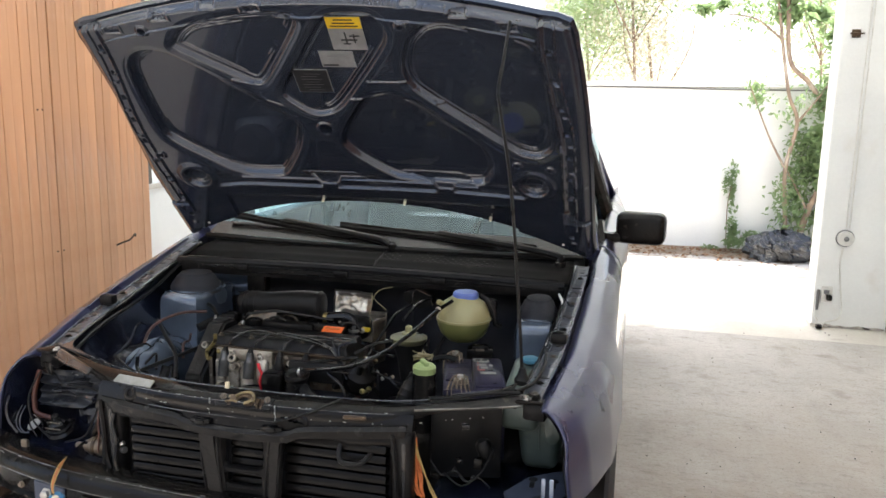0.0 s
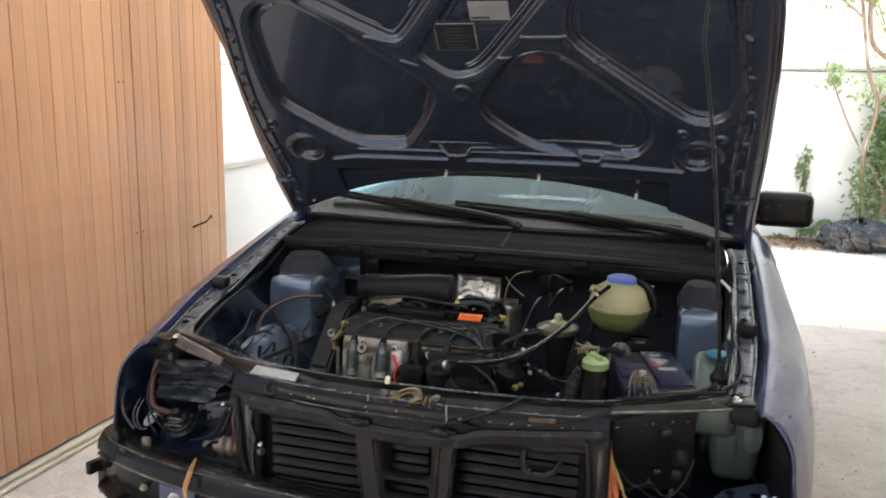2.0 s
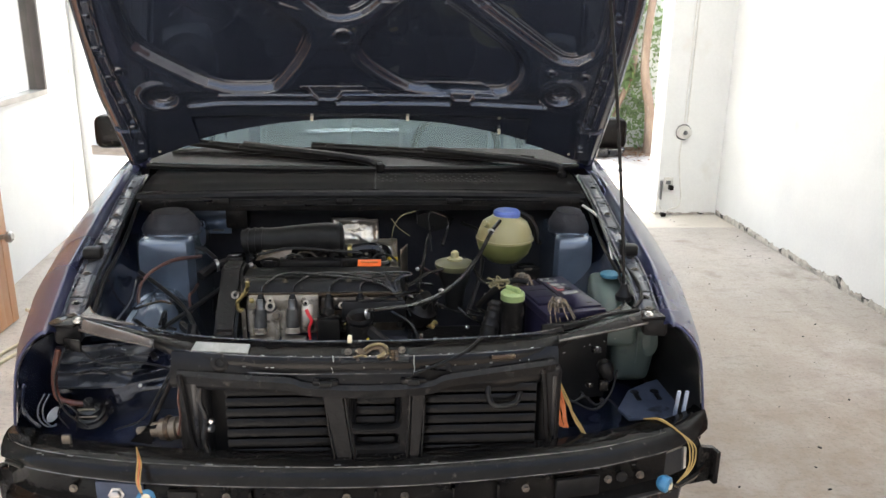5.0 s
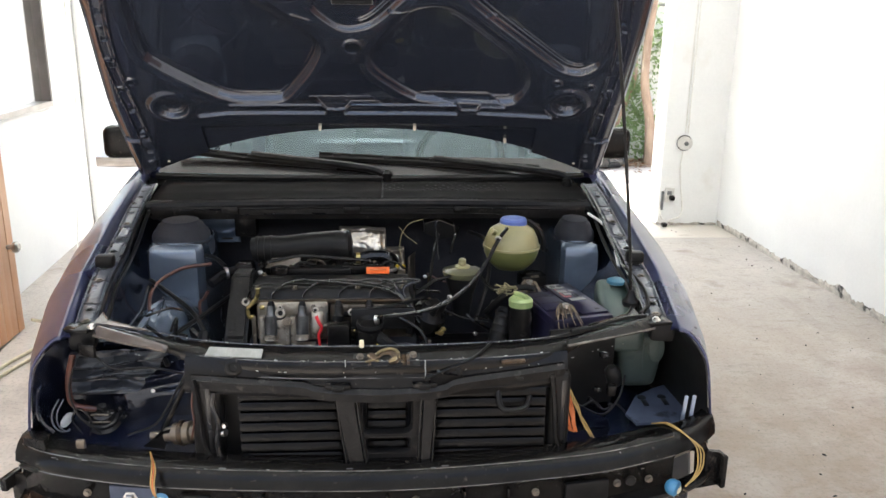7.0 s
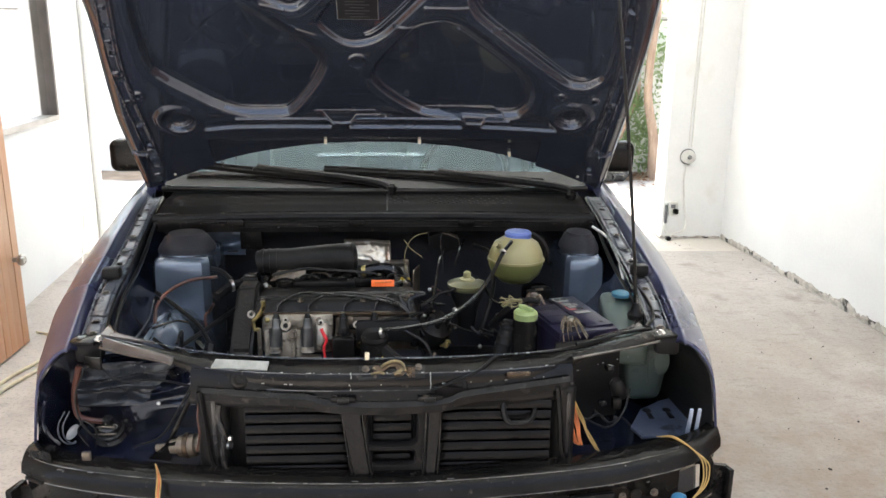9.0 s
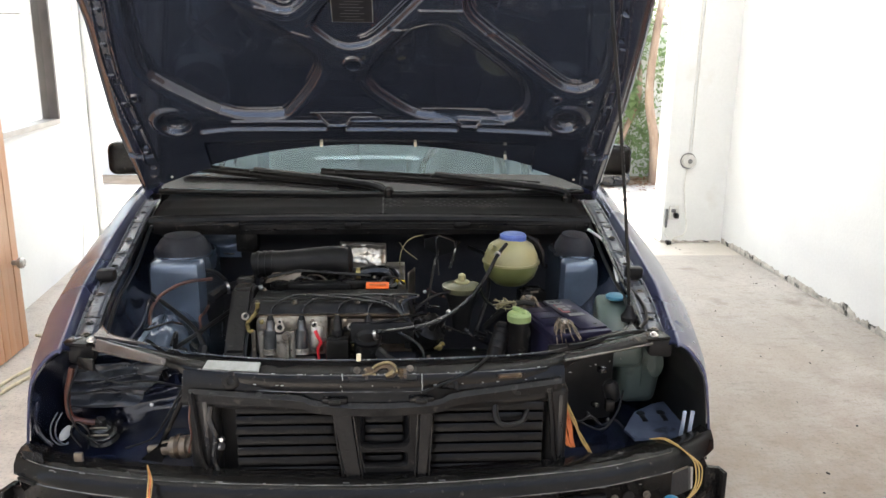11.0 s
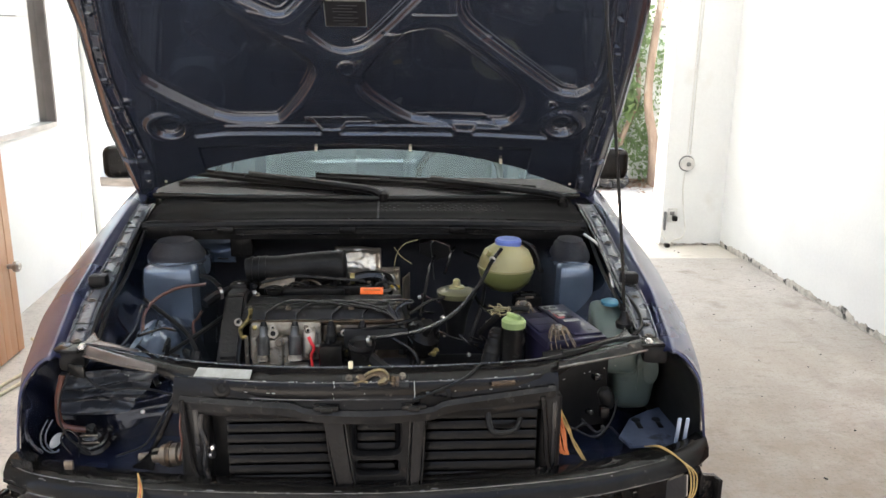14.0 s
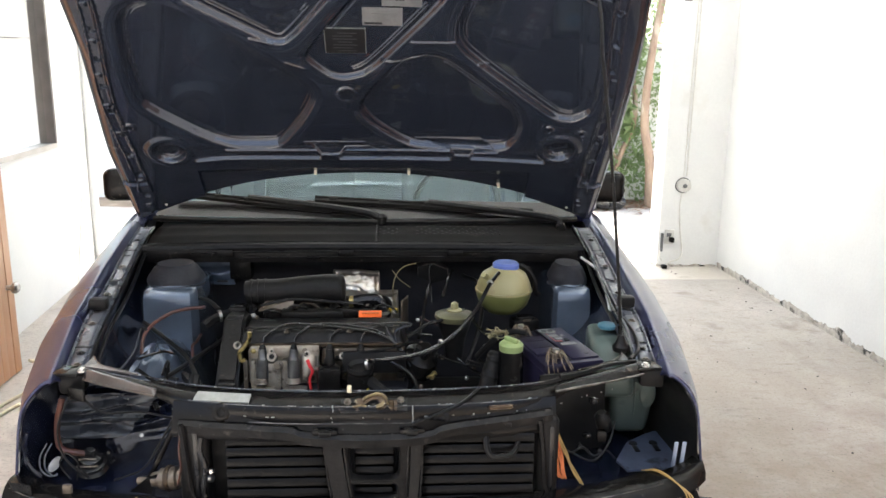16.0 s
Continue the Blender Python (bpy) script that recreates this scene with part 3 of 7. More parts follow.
def crest_z(y):
    return 0.85 + 0.17 * (min(y, 3.0) - 2.03) if y > 1.9 else 0.828 - 0.3 * (1.9 - y)


def side_point(s, y, sx):
    """Body side at length y: s runs from the top inner flange over the shoulder to the sill."""
    cx, cz, ox = lerp(y, CREST_X), crest_z(y), lerp(y, SIDE_X)
    prof = [(cx - 0.012, cz - 0.022), (cx, cz - 0.004), (cx + 0.012, cz), (cx + (ox - cx) * 0.42, cz - 0.018), (cx + (ox - cx) * 0.72, cz - 0.055),
            (ox - 0.012, cz - 0.12), (ox - 0.002, cz - 0.20), (ox + 0.002, 0.60), (ox, 0.48), (ox - 0.012, 0.34), (ox - 0.035, 0.22)]
    k = s * (len(prof) - 1)
    i = min(int(k), len(prof) - 2)
    t = k - i
    P = [Vector(prof[max(0, min(len(prof) - 1, i + d))]) for d in (-1, 0, 1, 2)]
    q = 0.5 * (2 * P[1] + (P[2] - P[0]) * t + (2 * P[0] - 5 * P[1] + 4 * P[2] - P[3]) * t * t + (3 * P[1] - P[0] - 3 * P[2] + P[3]) * t ** 3)
    return Vector((sx * q.x + shift(y), y, q.y))


def fender_front(s, sx):
    """Length at which the fender begins, along its section."""
    y = lerp(side_point(s, 2.0, sx).z, FRONT_Y)
    return max(y, lerp(s, [(0.0, 1.975), (0.10, 1.945), (0.18, 1.903), (0.34, 1.885)]))


def body_side(sx):
    def arch(p, cy, r):
        d = math.hypot(p.y - cy, p.z - 0.30)
        return d < r

    def panel(name, y0, y1, wheel, label):
        bm = B()
        nu, nv = (92, 80) if wheel else (40, 40)

        def f(u, v):
            y_start = y0
            if name == "fender":
                y_start = fender_front(v, sx)
            return side_point(v, y_start + (y1 - y_start) * u, sx)
        sheet(bm, f, nu, nv)
        if wheel:
            dead = [g for g in bm.faces if arch(g.calc_center_median(), wheel, 0.335)]
            bmesh.ops.delete(bm, geom=dead, context="FACES")
            for v in bm.verts:
                d = Vector((v.co.y - wheel, v.co.z - 0.30))
                if v.is_boundary and 0.25 < d.length < 0.352 and v.co.z > 0.23:
                    d = d.normalized() * 0.335
                    v.co.y, v.co.z = wheel + d.x, 0.30 + d.y
        if name == "fender":
            def cut(y):
                return 0.63 - 0.10 * max(0.0, y - 2.0)
            dead = [g for g in bm.faces if g.calc_center_median().z < cut(g.calc_center_median().y) and g.calc_center_median().y < 2.31]
            bmesh.ops.delete(bm, geom=dead, context="FACES")
            for v in bm.verts:
                if v.is_boundary and v.co.y < 2.29 and abs(v.co.z - cut(v.co.y)) < 0.016:
                    v.co.z = cut(v.co.y)
        ob = part(name, bm, M["paint"], car, label)
        return thick(ob, 0.005)

    panel("fender", 1.8, 3.075, 2.44, "")
    door = panel("door", 3.083, 4.20, None, "")
    panel("rear_quarter", 4.208, 5.55, 4.92, "")
    # wheel
    for cy in (2.44, 4.92):
        w = part("wheel", lathe(B(), [(0.12, -0.06), (0.175, -0.07), (0.18, 0.07), (0.12, 0.02)], (sx * 0.745 + shift(cy), cy, 0.30), (sx, 0, 0), 32), M["steel"], car)
        part("tyre", lathe(B(), [(0.18, -0.085), (0.27, -0.095), (0.293, -0.08), (0.298, -0.03), (0.298, 0.03), (0.293, 0.08), (0.27, 0.095), (0.18, 0.085)],
                           (sx * 0.745 + shift(cy), cy, 0.298), (sx, 0, 0), 40), M["tyre"], w)
    def liner(u, v):
        a = math.radians(35 + 120 * u)
        return Vector((sx * (0.58 + 0.235 * v) + shift(2.44), 2.44 - 0.326 * math.cos(a), 0.30 + 0.326 * math.sin(a)))
    thick(part("wheel_liner", sheet(B(), liner, 24, 3), M["rubber"], car, "black plastic wheel arch liner"), 0.004)
    # greenhouse: pillars and side glass
    pil = [(0.735, 2.98, 1.005), (0.675, 3.36, 1.21), (0.60, 3.72, 1.375), (0.575, 3.90, 1.41)]
    bm = tube(B(), [(sx * x, y, z) for x, y, z in pil], 0.028, 8)
    part("a_pillar", bm, M["paint"], car)
    part("roof_rail", tube(B(), [(sx * x, y, z) for x, y, z in [(0.575, 3.9, 1.41), (0.59, 4.4, 1.42), (0.585, 5.0, 1.39)]], 0.03, 8), M["paint"], car)
    part("b_pillar", tube(B(), [(sx * 0.75, 4.2, 0.98), (sx * 0.60, 4.25, 1.4)], 0.03, 8), M["black"], car)
    part("c_pillar", tube(B(), [(sx * 0.68, 5.30, 0.95), (sx * 0.56, 5.0, 1.38)], 0.05, 8), M["paint"], car)

    def glass(u, v):
        lo = Vector((sx * 0.735 - 0.05 * u, 3.05 + 2.2 * u, 0.985))
        hi = Vector((sx * (0.63 - 0.035 * math.sin(math.pi * u)), 3.72 + 1.3 * u, 1.375))
        return lo.lerp(hi, v)
    part("side_window", sheet(B(), glass, 8, 4), M["glass"], car)
    part("belt_trim", tube(B(), [(sx * 0.762, 3.02, 0.992), (sx * 0.76, 4.2, 0.995), (sx * 0.70, 5.3, 0.985)], 0.012, 6), M["black"], car)
    # mirror: foot and shell
    mx = sx * (0.895 if sx > 0 else 0.915)
    mir = part("mirror", box(B(), (mx, 3.365, 1.053), (0.185, 0.10, 0.122), 0.03, turn=sx * -6, seg=4), M["black"], car, "black plastic door mirror")
    part("mirror_glass", box(B(), (mx, 3.419, 1.053), (0.155, 0.004, 0.095), 0.001, turn=sx * -6), M["steel"], mir)
    part("mirror_foot", extrude_outline(B(), [(sx * 0.74, 3.18, 0.995), (sx * 0.74, 3.40, 0.995), (sx * 0.725, 3.36, 1.07), (sx * 0.72, 3.28, 1.09)], (sx * 0.03, 0, 0)), M["black"], mir, smooth=False)
    part("mirror_arm", tube(B(), [(sx * 0.755, 3.30, 1.02), (sx * 0.79, 3.33, 1.015), (sx * 0.83, 3.36, 1.02)], 0.022, 8), M["black"], mir)
    # inner rail with bolts, gutter strip, inner wall
    rin, rout = [(1.985, 0.611), (2.2, 0.643), (2.66, 0.681), (2.84, 0.688)], [(1.985, 0.651), (2.2, 0.684), (2.55, 0.710), (2.84, 0.727)]

    def rail(u, v):
        y = 1.985 + 0.87 * u
        x = lerp(y, rin) * (1 - v) + lerp(y, rout) * v
        return Vector((sx * x + shift(y), y, crest_z(y) - 0.008 + 0.003 * math.sin(9 * u)))
    thick(part("fender_rail", sheet(B(), rail, 24, 3), M["rail"], car, "dark painted inner fender rail"), 0.004)

    for k, r_ in ((0.0, 0.0035), (1.0, 0.0030)):
        part("rail_lip", tube(B(), [rail(i / 10, k) + Vector((0, 0, 0.002)) for i in range(11)], r_, 6, 3), M["rail"], car)

    def gutter(u, v):
        y = 1.985 + 0.87 * u
        x = lerp(y, rout) * (1 - v) + (lerp(y, CREST_X) - 0.006) * v
        return Vector((sx * x + shift(y), y, crest_z(y) - 0.008 - 0.03 * math.sin(math.pi * v)))
    part("fender_gutter", sheet(B(), gutter, 20, 6), M["paint"], car)
    part("gutter_seal", tube(B(), [gutter(i / 8, 0.45) + Vector((0, 0, 0.006)) for i in range(9)], 0.0065, 6, 2), M["rubber"], car)
    part("bay_side_seal", tube(B(), [rail(i / 8, -0.12) + Vector((0, 0, -0.004 + 0.003 * math.sin(i * 1.7))) for i in range(9)], 0.006, 6, 3), M["hose"], car)
    part("bay_side_seal", tube(B(), [rail(i / 8, -0.42) + Vector((0, 0, -0.020 + 0.005 * math.sin(i * 1.1))) for i in range(9)], 0.0055, 6, 3), M["rubber"], car)
    for y in (2.085, 2.46, 2.66):
        part("rail_seam", tube(B(), [rail((y - 1.985) / 0.87, 0.02) + Vector((0, 0, 0.002)), rail((y - 1.985) / 0.87, 0.98) + Vector((0, 0, 0.002))], 0.002, 5, 2), M["rubber"], car)
    for i, y in enumerate((2.01, 2.06, 2.2, 2.36, 2.54, 2.74)):
        x = sx * (lerp(y, rin) + 0.021) + shift(y)
        z = crest_z(y) - 0.004
        bm = lathe(B(), [(0.011, 0), (0.011, 0.0015), (0.0065, 0.002), (0.0065, 0.0045), (0.004, 0.005)], (x, y, z), n=6)
        part("rail_bolt", bm, M["lead"] if i % 2 == 0 else M["black"], car)
    for y in (2.10, 2.27, 2.45, 2.63, 2.80):
        x = sx * (lerp(y, rin) + 0.024) + shift(y)
        part("rail_plug", lathe(B(), [(0.012, 0), (0.011, 0.0018), (0.004, 0.002)], (x, y, crest_z(y) - 0.006), n=12, squash=(0.8, 1.3)), M["rubber"], car)
    part("rubber_buffer", box(B(), (sx * 0.672 + shift(2.28), 2.28, crest_z(2.28) + 0.010), (0.045, 0.032, 0.030), 0.008), M["rubber"], car)

    def apron(u, v):
        y = (1.99 if sx < 0 else 2.27) + (0.84 if sx < 0 else 0.56) * u
        top = Vector((sx * lerp(y, rin) + shift(y), y, crest_z(y) - 0.010))
        bulge = math.exp(-((y - 2.44) / 0.26) ** 2)
        low_x = 0.60 - 0.15 * bulge * step(0.15, 0.75, v)
        z = top.z - 0.48 * v
        w = noise.noise((y * 9 * sx, v * 5, 2)) * 0.010
        return Vector((sx * (abs(top.x - shift(y)) * (1 - step(0, 0.5, v)) + low_x * step(0, 0.5, v)) + shift(y) + w, y, z))
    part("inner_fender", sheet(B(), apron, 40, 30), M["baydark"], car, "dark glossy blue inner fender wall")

    def dome(u, v):
        a, c = 2 * math.pi * u, 0.5 * math.pi * v
        w = 1 + 0.06 * noise.noise((math.cos(a) * 3, math.sin(a) * 3, v * 4 + sx))
        return Vector((sx * (0.555 - 0.125 * w * math.sin(c) * math.cos(a)) + 0.01, 2.36 + 0.24 * w * math.sin(c) * math.sin(a), 0.54 + 0.225 * w * math.cos(c)))
    if sx < 0:
        part("wheel_housing", sheet(B(), dome, 40, 18), M["housing"], car, "steel-blue painted wheel housing bulge")

    # strut tower: shouldered drum with cap
    tx = -0.545 if sx < 0 else 0.600
    bm = B()
    rings = []
    for h, r, bx in ((0.42, 0.102, 0.0), (0.60, 0.100, 0.0), (0.76, 0.098, 0.0), (0.826, 0.097, 0), (0.844, 0.095, 0), (0.854, 0.090, 0), (0.859, 0.083, 0), (0.862, 0.072, 0)):
        ring = []
        h += 0.020 * (h > 0.7)
        for i in range(36):
            a = 2 * math.pi * i / 36
            c, s_ = math.cos(a), math.sin(a)
            k = 1 / max(abs(c), abs(s_)) ** 0.85
            ring.append(bm.verts.new((tx + r * c * k * (0.82 if sx < 0 else 0.60), 2.600 + r * s_ * k * 1.36, h)))
        rings.append(ring)
    for p, q in zip(rings, rings[1:]):
        for i in range(36):
            bm.faces.new((p[i], p[(i + 1) % 36], q[(i + 1) % 36], q[i]))
    bm.faces.new(rings[-1])
    tower = part("strut_tower", bm, M["bay"], car, "steel-blue painted suspension strut tower")
    part("tower_cap", lathe(B(), [(0.080, -0.030), (0.082, -0.012), (0.076, 0.002), (0.070, 0.008), (0.062, 0.022), (0.054, 0.026), (0.050, 0.034), (0.02, 0.037)], (tx, 2.585, 0.900), n=28, squash=(1.0 if sx < 0 else 0.72, 1)), M["dusty"], tower, "dusty black rubber strut cap")
    part("tower_rim", lathe(B(), [(0.082, -0.004), (0.080, 0.004), (0.074, 0.008), (0.066, 0.008)], (tx, 2.600, 0.884), n=32, squash=(1.05 if sx < 0 else 0.75, 1.2)), M["bay"], tower)


for side in (-1, 1):
    body_side(side)


def car_shell():
    # windscreen with its rubber
    def ws(u, v):
        x = (u - 0.5) * 2
        lo = Vector((x * 0.705, 2.885 + 0.055 * x * x, 0.995))
        hi = Vector((x * 0.58, 3.70 + 0.05 * x * x, 1.385))
        p = lo.lerp(hi, v)
        p.z += 0.02 * math.sin(math.pi * v)
        return p
    part("windscreen", sheet(B(), ws, 56, 24), M["glass"], car, "curved laminated windscreen glass")
    def band(u, v):
        return ws(u, 0.015 + 0.105 * v * (1 - 0.25 * (2 * u - 1) ** 2)) + Vector((0, -0.004, 0.006))
    part("windscreen_band", sheet(B(), band, 28, 4), M["frit"], car, "dark glazed band along the windscreen foot")
    part("windscreen_seal", tube(B(), [ws(i / 10, 0) + Vector((0, -0.004, 0.004)) for i in range(11)], 0.010, 6, 3), M["rubber"], car)

    def roof(u, v):
        x = (u - 0.5) * 2
        y = 3.70 + 1.45 * v
        z = 1.405 + 0.03 * math.sin(math.pi * min(1, v * 0.9 + 0.1)) - 0.02 * x * x - 0.03 * v * v
        return Vector((x * 0.60, y + 0.04 * x * x * (1 - v), z))
    thick(part("roof", sheet(B(), roof, 16, 16), M["paint"], car), 0.02)

    def tail(u, v):
        x = (u - 0.5) * 2
        prof = [(5.15, 1.375), (5.36, 1.16), (5.52, 0.97), (5.60, 0.78), (5.60, 0.55), (5.56, 0.25)]
        k = v * 5
        i = min(int(k), 4)
        y, z = (prof[i][j] + (prof[i + 1][j] - prof[i][j]) * (k - i) for j in (0, 1))
        return Vector((x * (0.60 + 0.16 * min(1, v * 2.4)), y - 0.05 * x * x, z))
    thick(part("hatch", sheet(B(), tail, 14, 20, lambda u, v: not (0.12 < u < 0.88 and 0.06 < v < 0.33)), M["paint"], car), 0.02)
    part("rear_window", sheet(B(), lambda u, v: tail(0.12 + 0.76 * u, 0.06 + 0.27 * v), 8, 6), M["glass"], car)
    part("floor_pan", box(B(), (0, 4.1, 0.24), (1.5, 2.6, 0.06), 0.02), M["black"], car)
    part("dashboard", box(B(), (0, 3.30, 0.88), (1.36, 0.62, 0.16), 0.05, seg=4), M["dash"], car)
    wheel_pts = [(0.36 + 0.18 * math.cos(a), 3.72 - 0.07 * math.sin(a), 0.93 + 0.17 * math.sin(a)) for a in (2 * math.pi * i / 24 for i in range(25))]
    part("steering_wheel", tube(B(), wheel_pts, 0.015, 8, 2), M["black"], car)
    for x in (-0.36, 0.36):
        s = part("seat", box(B(), (x, 4.2, 0.50), (0.48, 0.50, 0.16), 0.06, seg=4), M["fabric"], car)
        part("seat_back", box(B(), (x, 4.48, 0.80), (0.47, 0.14, 0.60), 0.06, tilt=-14, seg=4), M["fabric"], s)
        part("headrest", box(B(), (x, 4.56, 1.18), (0.26, 0.10, 0.17), 0.04, tilt=-10, seg=4), M["fabric"], s)
    part("rear_bench", box(B(), (0, 5.0, 0.66), (1.25, 0.16, 0.7), 0.06, tilt=-14, seg=4), M["fabric"], car)
    # cowl panel, vent grid, seal, firewall

    def cowl(u, v):
        x = (u - 0.5) * 2
        y = 2.705 + (0.20 + 0.045 * x * x) * v
        z = 0.962 + 0.034 * v + 0.005 * math.sin(math.pi * v) - 0.004 * abs(math.sin(v * 9.4)) - 0.012 * abs(x) ** 3
        return Vector((x * 0.675, y, z))
    c = thick(part("cowl_panel", sheet(B(), cowl, 40, 18), M["cowlblack"], car, "matt black plastic scuttle panel"), 0.004)
    bm = B()
    for i in range(30):
        for j in range(5):
            if (i + j) % 2 and not 4 < i < 9:
                u, v = 0.53 + i * 0.0098, 0.36 + j * 0.075
                lathe(bm, [(0.0042, 0), (0.0036, 0.0016)], cowl(u, v) + Vector((0, 0, 0.0025)), (0, -0.2, 1), 6)
    tagged(part("vent_holes", bm, M["rubber"], c), kind="stuff")
    part("cowl_seam", tube(B(), [cowl(0.522, v / 6) + Vector((0, 0, 0.002)) for v in range(7)], 0.003, 6, 2), M["rubber"], c)
    part("bay_seal", tube(B(), [(-0.665, 2.68, 0.952), (-0.3, 2.675, 0.960), (0, 2.672, 0.962), (0.3, 2.675, 0.960), (0.665, 2.68, 0.952)], 0.014, 8), M["rubber"], car, "black rubber bulkhead seal")
    for dy, dz, r_ in ((-0.012, -0.012, 0.004), (0.018, 0.010, 0.0035), (0.028, 0.006, 0.0025), (-0.010, -0.030, 0.003)):
        part("seal_ridge", tube(B(), [(-0.66, 2.682 + dy, 0.952 + dz), (-0.3, 2.676 + dy, 0.960 + dz), (0, 2.673 + dy, 0.962 + dz), (0.3, 2.676 + dy, 0.960 + dz), (0.66, 2.682 + dy, 0.952 + dz)], r_, 6), M["hose"], car)
    part("seal_flange", box(B(), (0, 2.668, 0.935), (1.30, 0.006, 0.04), 0.001), M["black"], car)
    for x in (-0.42, -0.06, 0.27):
        part("seal_clip", box(B(), (x, 2.661, 0.945), (0.05, 0.014, 0.022), 0.004), M["black"], car)
    bm = sheet(B(), lambda u, v: Vector((-0.70 + 1.40 * u, 2.80 + 0.012 * noise.noise((u * 12, v * 5, 7)) - 0.10 * step(0.8, 1, v), 0.40 + 0.555 * v)), 50, 24)
    part("firewall", bm, M["dusty"], car, "black insulated bulkhead")
    def plate_press(u, v):
        x, z = -0.58 + 0.175 * u, 0.832 + 0.098 * v
        y = 2.742 - 0.026 * step(0.62, 0.46, v + 0.10 * math.sin(3 * u)) - 0.016 * math.exp(-((u - 0.72) / 0.18) ** 2 - ((v - 0.36) / 0.16) ** 2) + 0.004 * noise.noise((u * 4, v * 4, 6))
        return Vector((x, y, z))
    plate = thick(part("bulkhead_plate", sheet(B(), plate_press, 44, 30), M["bay"], car, "steel-blue painted bulkhead pressing"), 0.003)
    part("plate_stud", lathe(B(), [(0.010, 0), (0.012, 0.006), (0.006, 0.014)], plate_press(0.36, 0.86), (0, -1, 0.4), 12), M["rubber"], plate)
    part("plate_slot", box(B(), plate_press(0.78, 0.12) + Vector((0, -0.002, 0)), (0.034, 0.006, 0.006), 0.002, tilt=-20), M["rubber"], plate)
    part("bulkhead_box", box(B(), (-0.383, 2.715, 0.895), (0.066, 0.05, 0.082), 0.006), M["black"], car, "black box on the bulkhead")
    # wipers
    for pts, piv in ((((-0.648, 3.005, 1.072), (-0.40, 2.965, 1.050), (-0.12, 2.925, 1.030)), (0.045, 2.885, 1.008)),
                     (((-0.18, 2.975, 1.056), (0.2, 2.945, 1.040), (0.55, 2.915, 1.022)), (0.635, 2.865, 0.985))):
        w = part("wiper", tube(B(), [piv, Vector(piv).lerp(Vector(pts[2]), 0.5) + Vector((0, 0, 0.012)), Vector(pts[1]) + Vector((0, 0, 0.014))], 0.013, 8), M["matt"], car, "black wiper arm")
        part("wiper_blade", tube(B(), [Vector(p) + Vector((0, -0.004, 0.0)) for p in pts], 0.011, 6), M["rubber"], w)
        part("blade_bridge", tube(B(), [Vector(pts[0]).lerp(Vector(pts[2]), 0.2), Vector(pts[1]) + Vector((0, -0.004, 0.014)), Vector(pts[0]).lerp(Vector(pts[2]), 0.8)], 0.005, 6), M["black"], w)
        for k in (0.08, 0.3, 0.5, 0.7, 0.92):
            q = Vector(pts[0]).lerp(Vector(pts[1]), k * 2) if k < 0.5 else Vector(pts[1]).lerp(Vector(pts[2]), k * 2 - 1)
            part("blade_claw", box(B(), q + Vector((0, -0.006, 0.008)), (0.03, 0.012, 0.016), 0.003), M["matt"], w)
        part("blade_spine", tube(B(), [Vector(p) + Vector((0, -0.006, 0.013)) for p in pts], 0.0045, 6), M["black"], w)
        part("wiper_pivot", lathe(B(), [(0.018, -0.02), (0.018, 0.008), (0.010, 0.016)], piv, n=14), M["black"], w)


car_shell()


# ---- hood: pressed inner frame on a skin, standing open ----
HA = math.atan(1.032)
HO = Vector((0.0, 2.767, 1.1795))
HV = Vector((0, -math.cos(HA), math.sin(HA)))
HN = Vector((0, -math.sin(HA), -math.cos(HA)))


def hood_at(u, v, h=0.0):
    bow = 0.020 * (u / 0.6) ** 2 - 0.03 * (v - 0.35) ** 2
    return HO + Vector((u, 0, 0)) + HV * v + HN * (h + bow)


PANELS = [
    [(-0.416, 0.67), (-0.384, 0.71), (-0.333, 0.741), (-0.211, 0.759), (-0.07, 0.773), (-0.034, 0.762), (-0.023, 0.738), (-0.035, 0.711), (-0.155, 0.559), (-0.188, 0.529), (-0.218, 0.529), (-0.391, 0.647)],
    [(0.067, 0.765), (0.174, 0.768), (0.206, 0.744), (0.218, 0.703), (0.203, 0.659), (0.044, 0.457), (0.002, 0.422), (-0.05, 0.408), (-0.088, 0.421), (-0.143, 0.478), (-0.138, 0.508), (0.026, 0.729)],
    [(0.353, 0.74), (0.396, 0.736), (0.534, 0.701), (0.586, 0.681), (0.609, 0.652), (0.624, 0.577), (0.641, 0.367), (0.631, 0.31), (0.589, 0.274), (0.54, 0.279), (0.50, 0.306), (0.265, 0.502), (0.237, 0.55), (0.235, 0.604), (0.26, 0.678), (0.307, 0.726)],
    [(-0.583, 0.595), (-0.555, 0.639), (-0.514, 0.66), (-0.452, 0.653), (-0.361, 0.589), (-0.162, 0.417), (-0.132, 0.376), (-0.126, 0.329), (-0.163, 0.251), (-0.229, 0.155), (-0.256, 0.136), (-0.408, 0.14), (-0.587, 0.304), (-0.6, 0.362), (-0.595, 0.499)],
    [(0.077, 0.452), (0.106, 0.484), (0.175, 0.504), (0.234, 0.485), (0.394, 0.346), (0.43, 0.304), (0.451, 0.247), (0.449, 0.191), (0.421, 0.146), (0.39, 0.133), (0.147, 0.137), (0.089, 0.174), (0.017, 0.24), (-0.011, 0.286), (-0.007, 0.326), (0.028, 0.384)],
]
TABS = [
    [(-0.171, 0.167), (-0.127, 0.11), (-0.074, 0.11), (-0.056, 0.134), (0.031, 0.135), (-0.001, 0.167)],
    [(0.147, 0.158), (0.247, 0.136), (0.265, 0.114), (0.307, 0.113), (0.323, 0.132), (0.386, 0.131), (0.336, 0.164)],
]
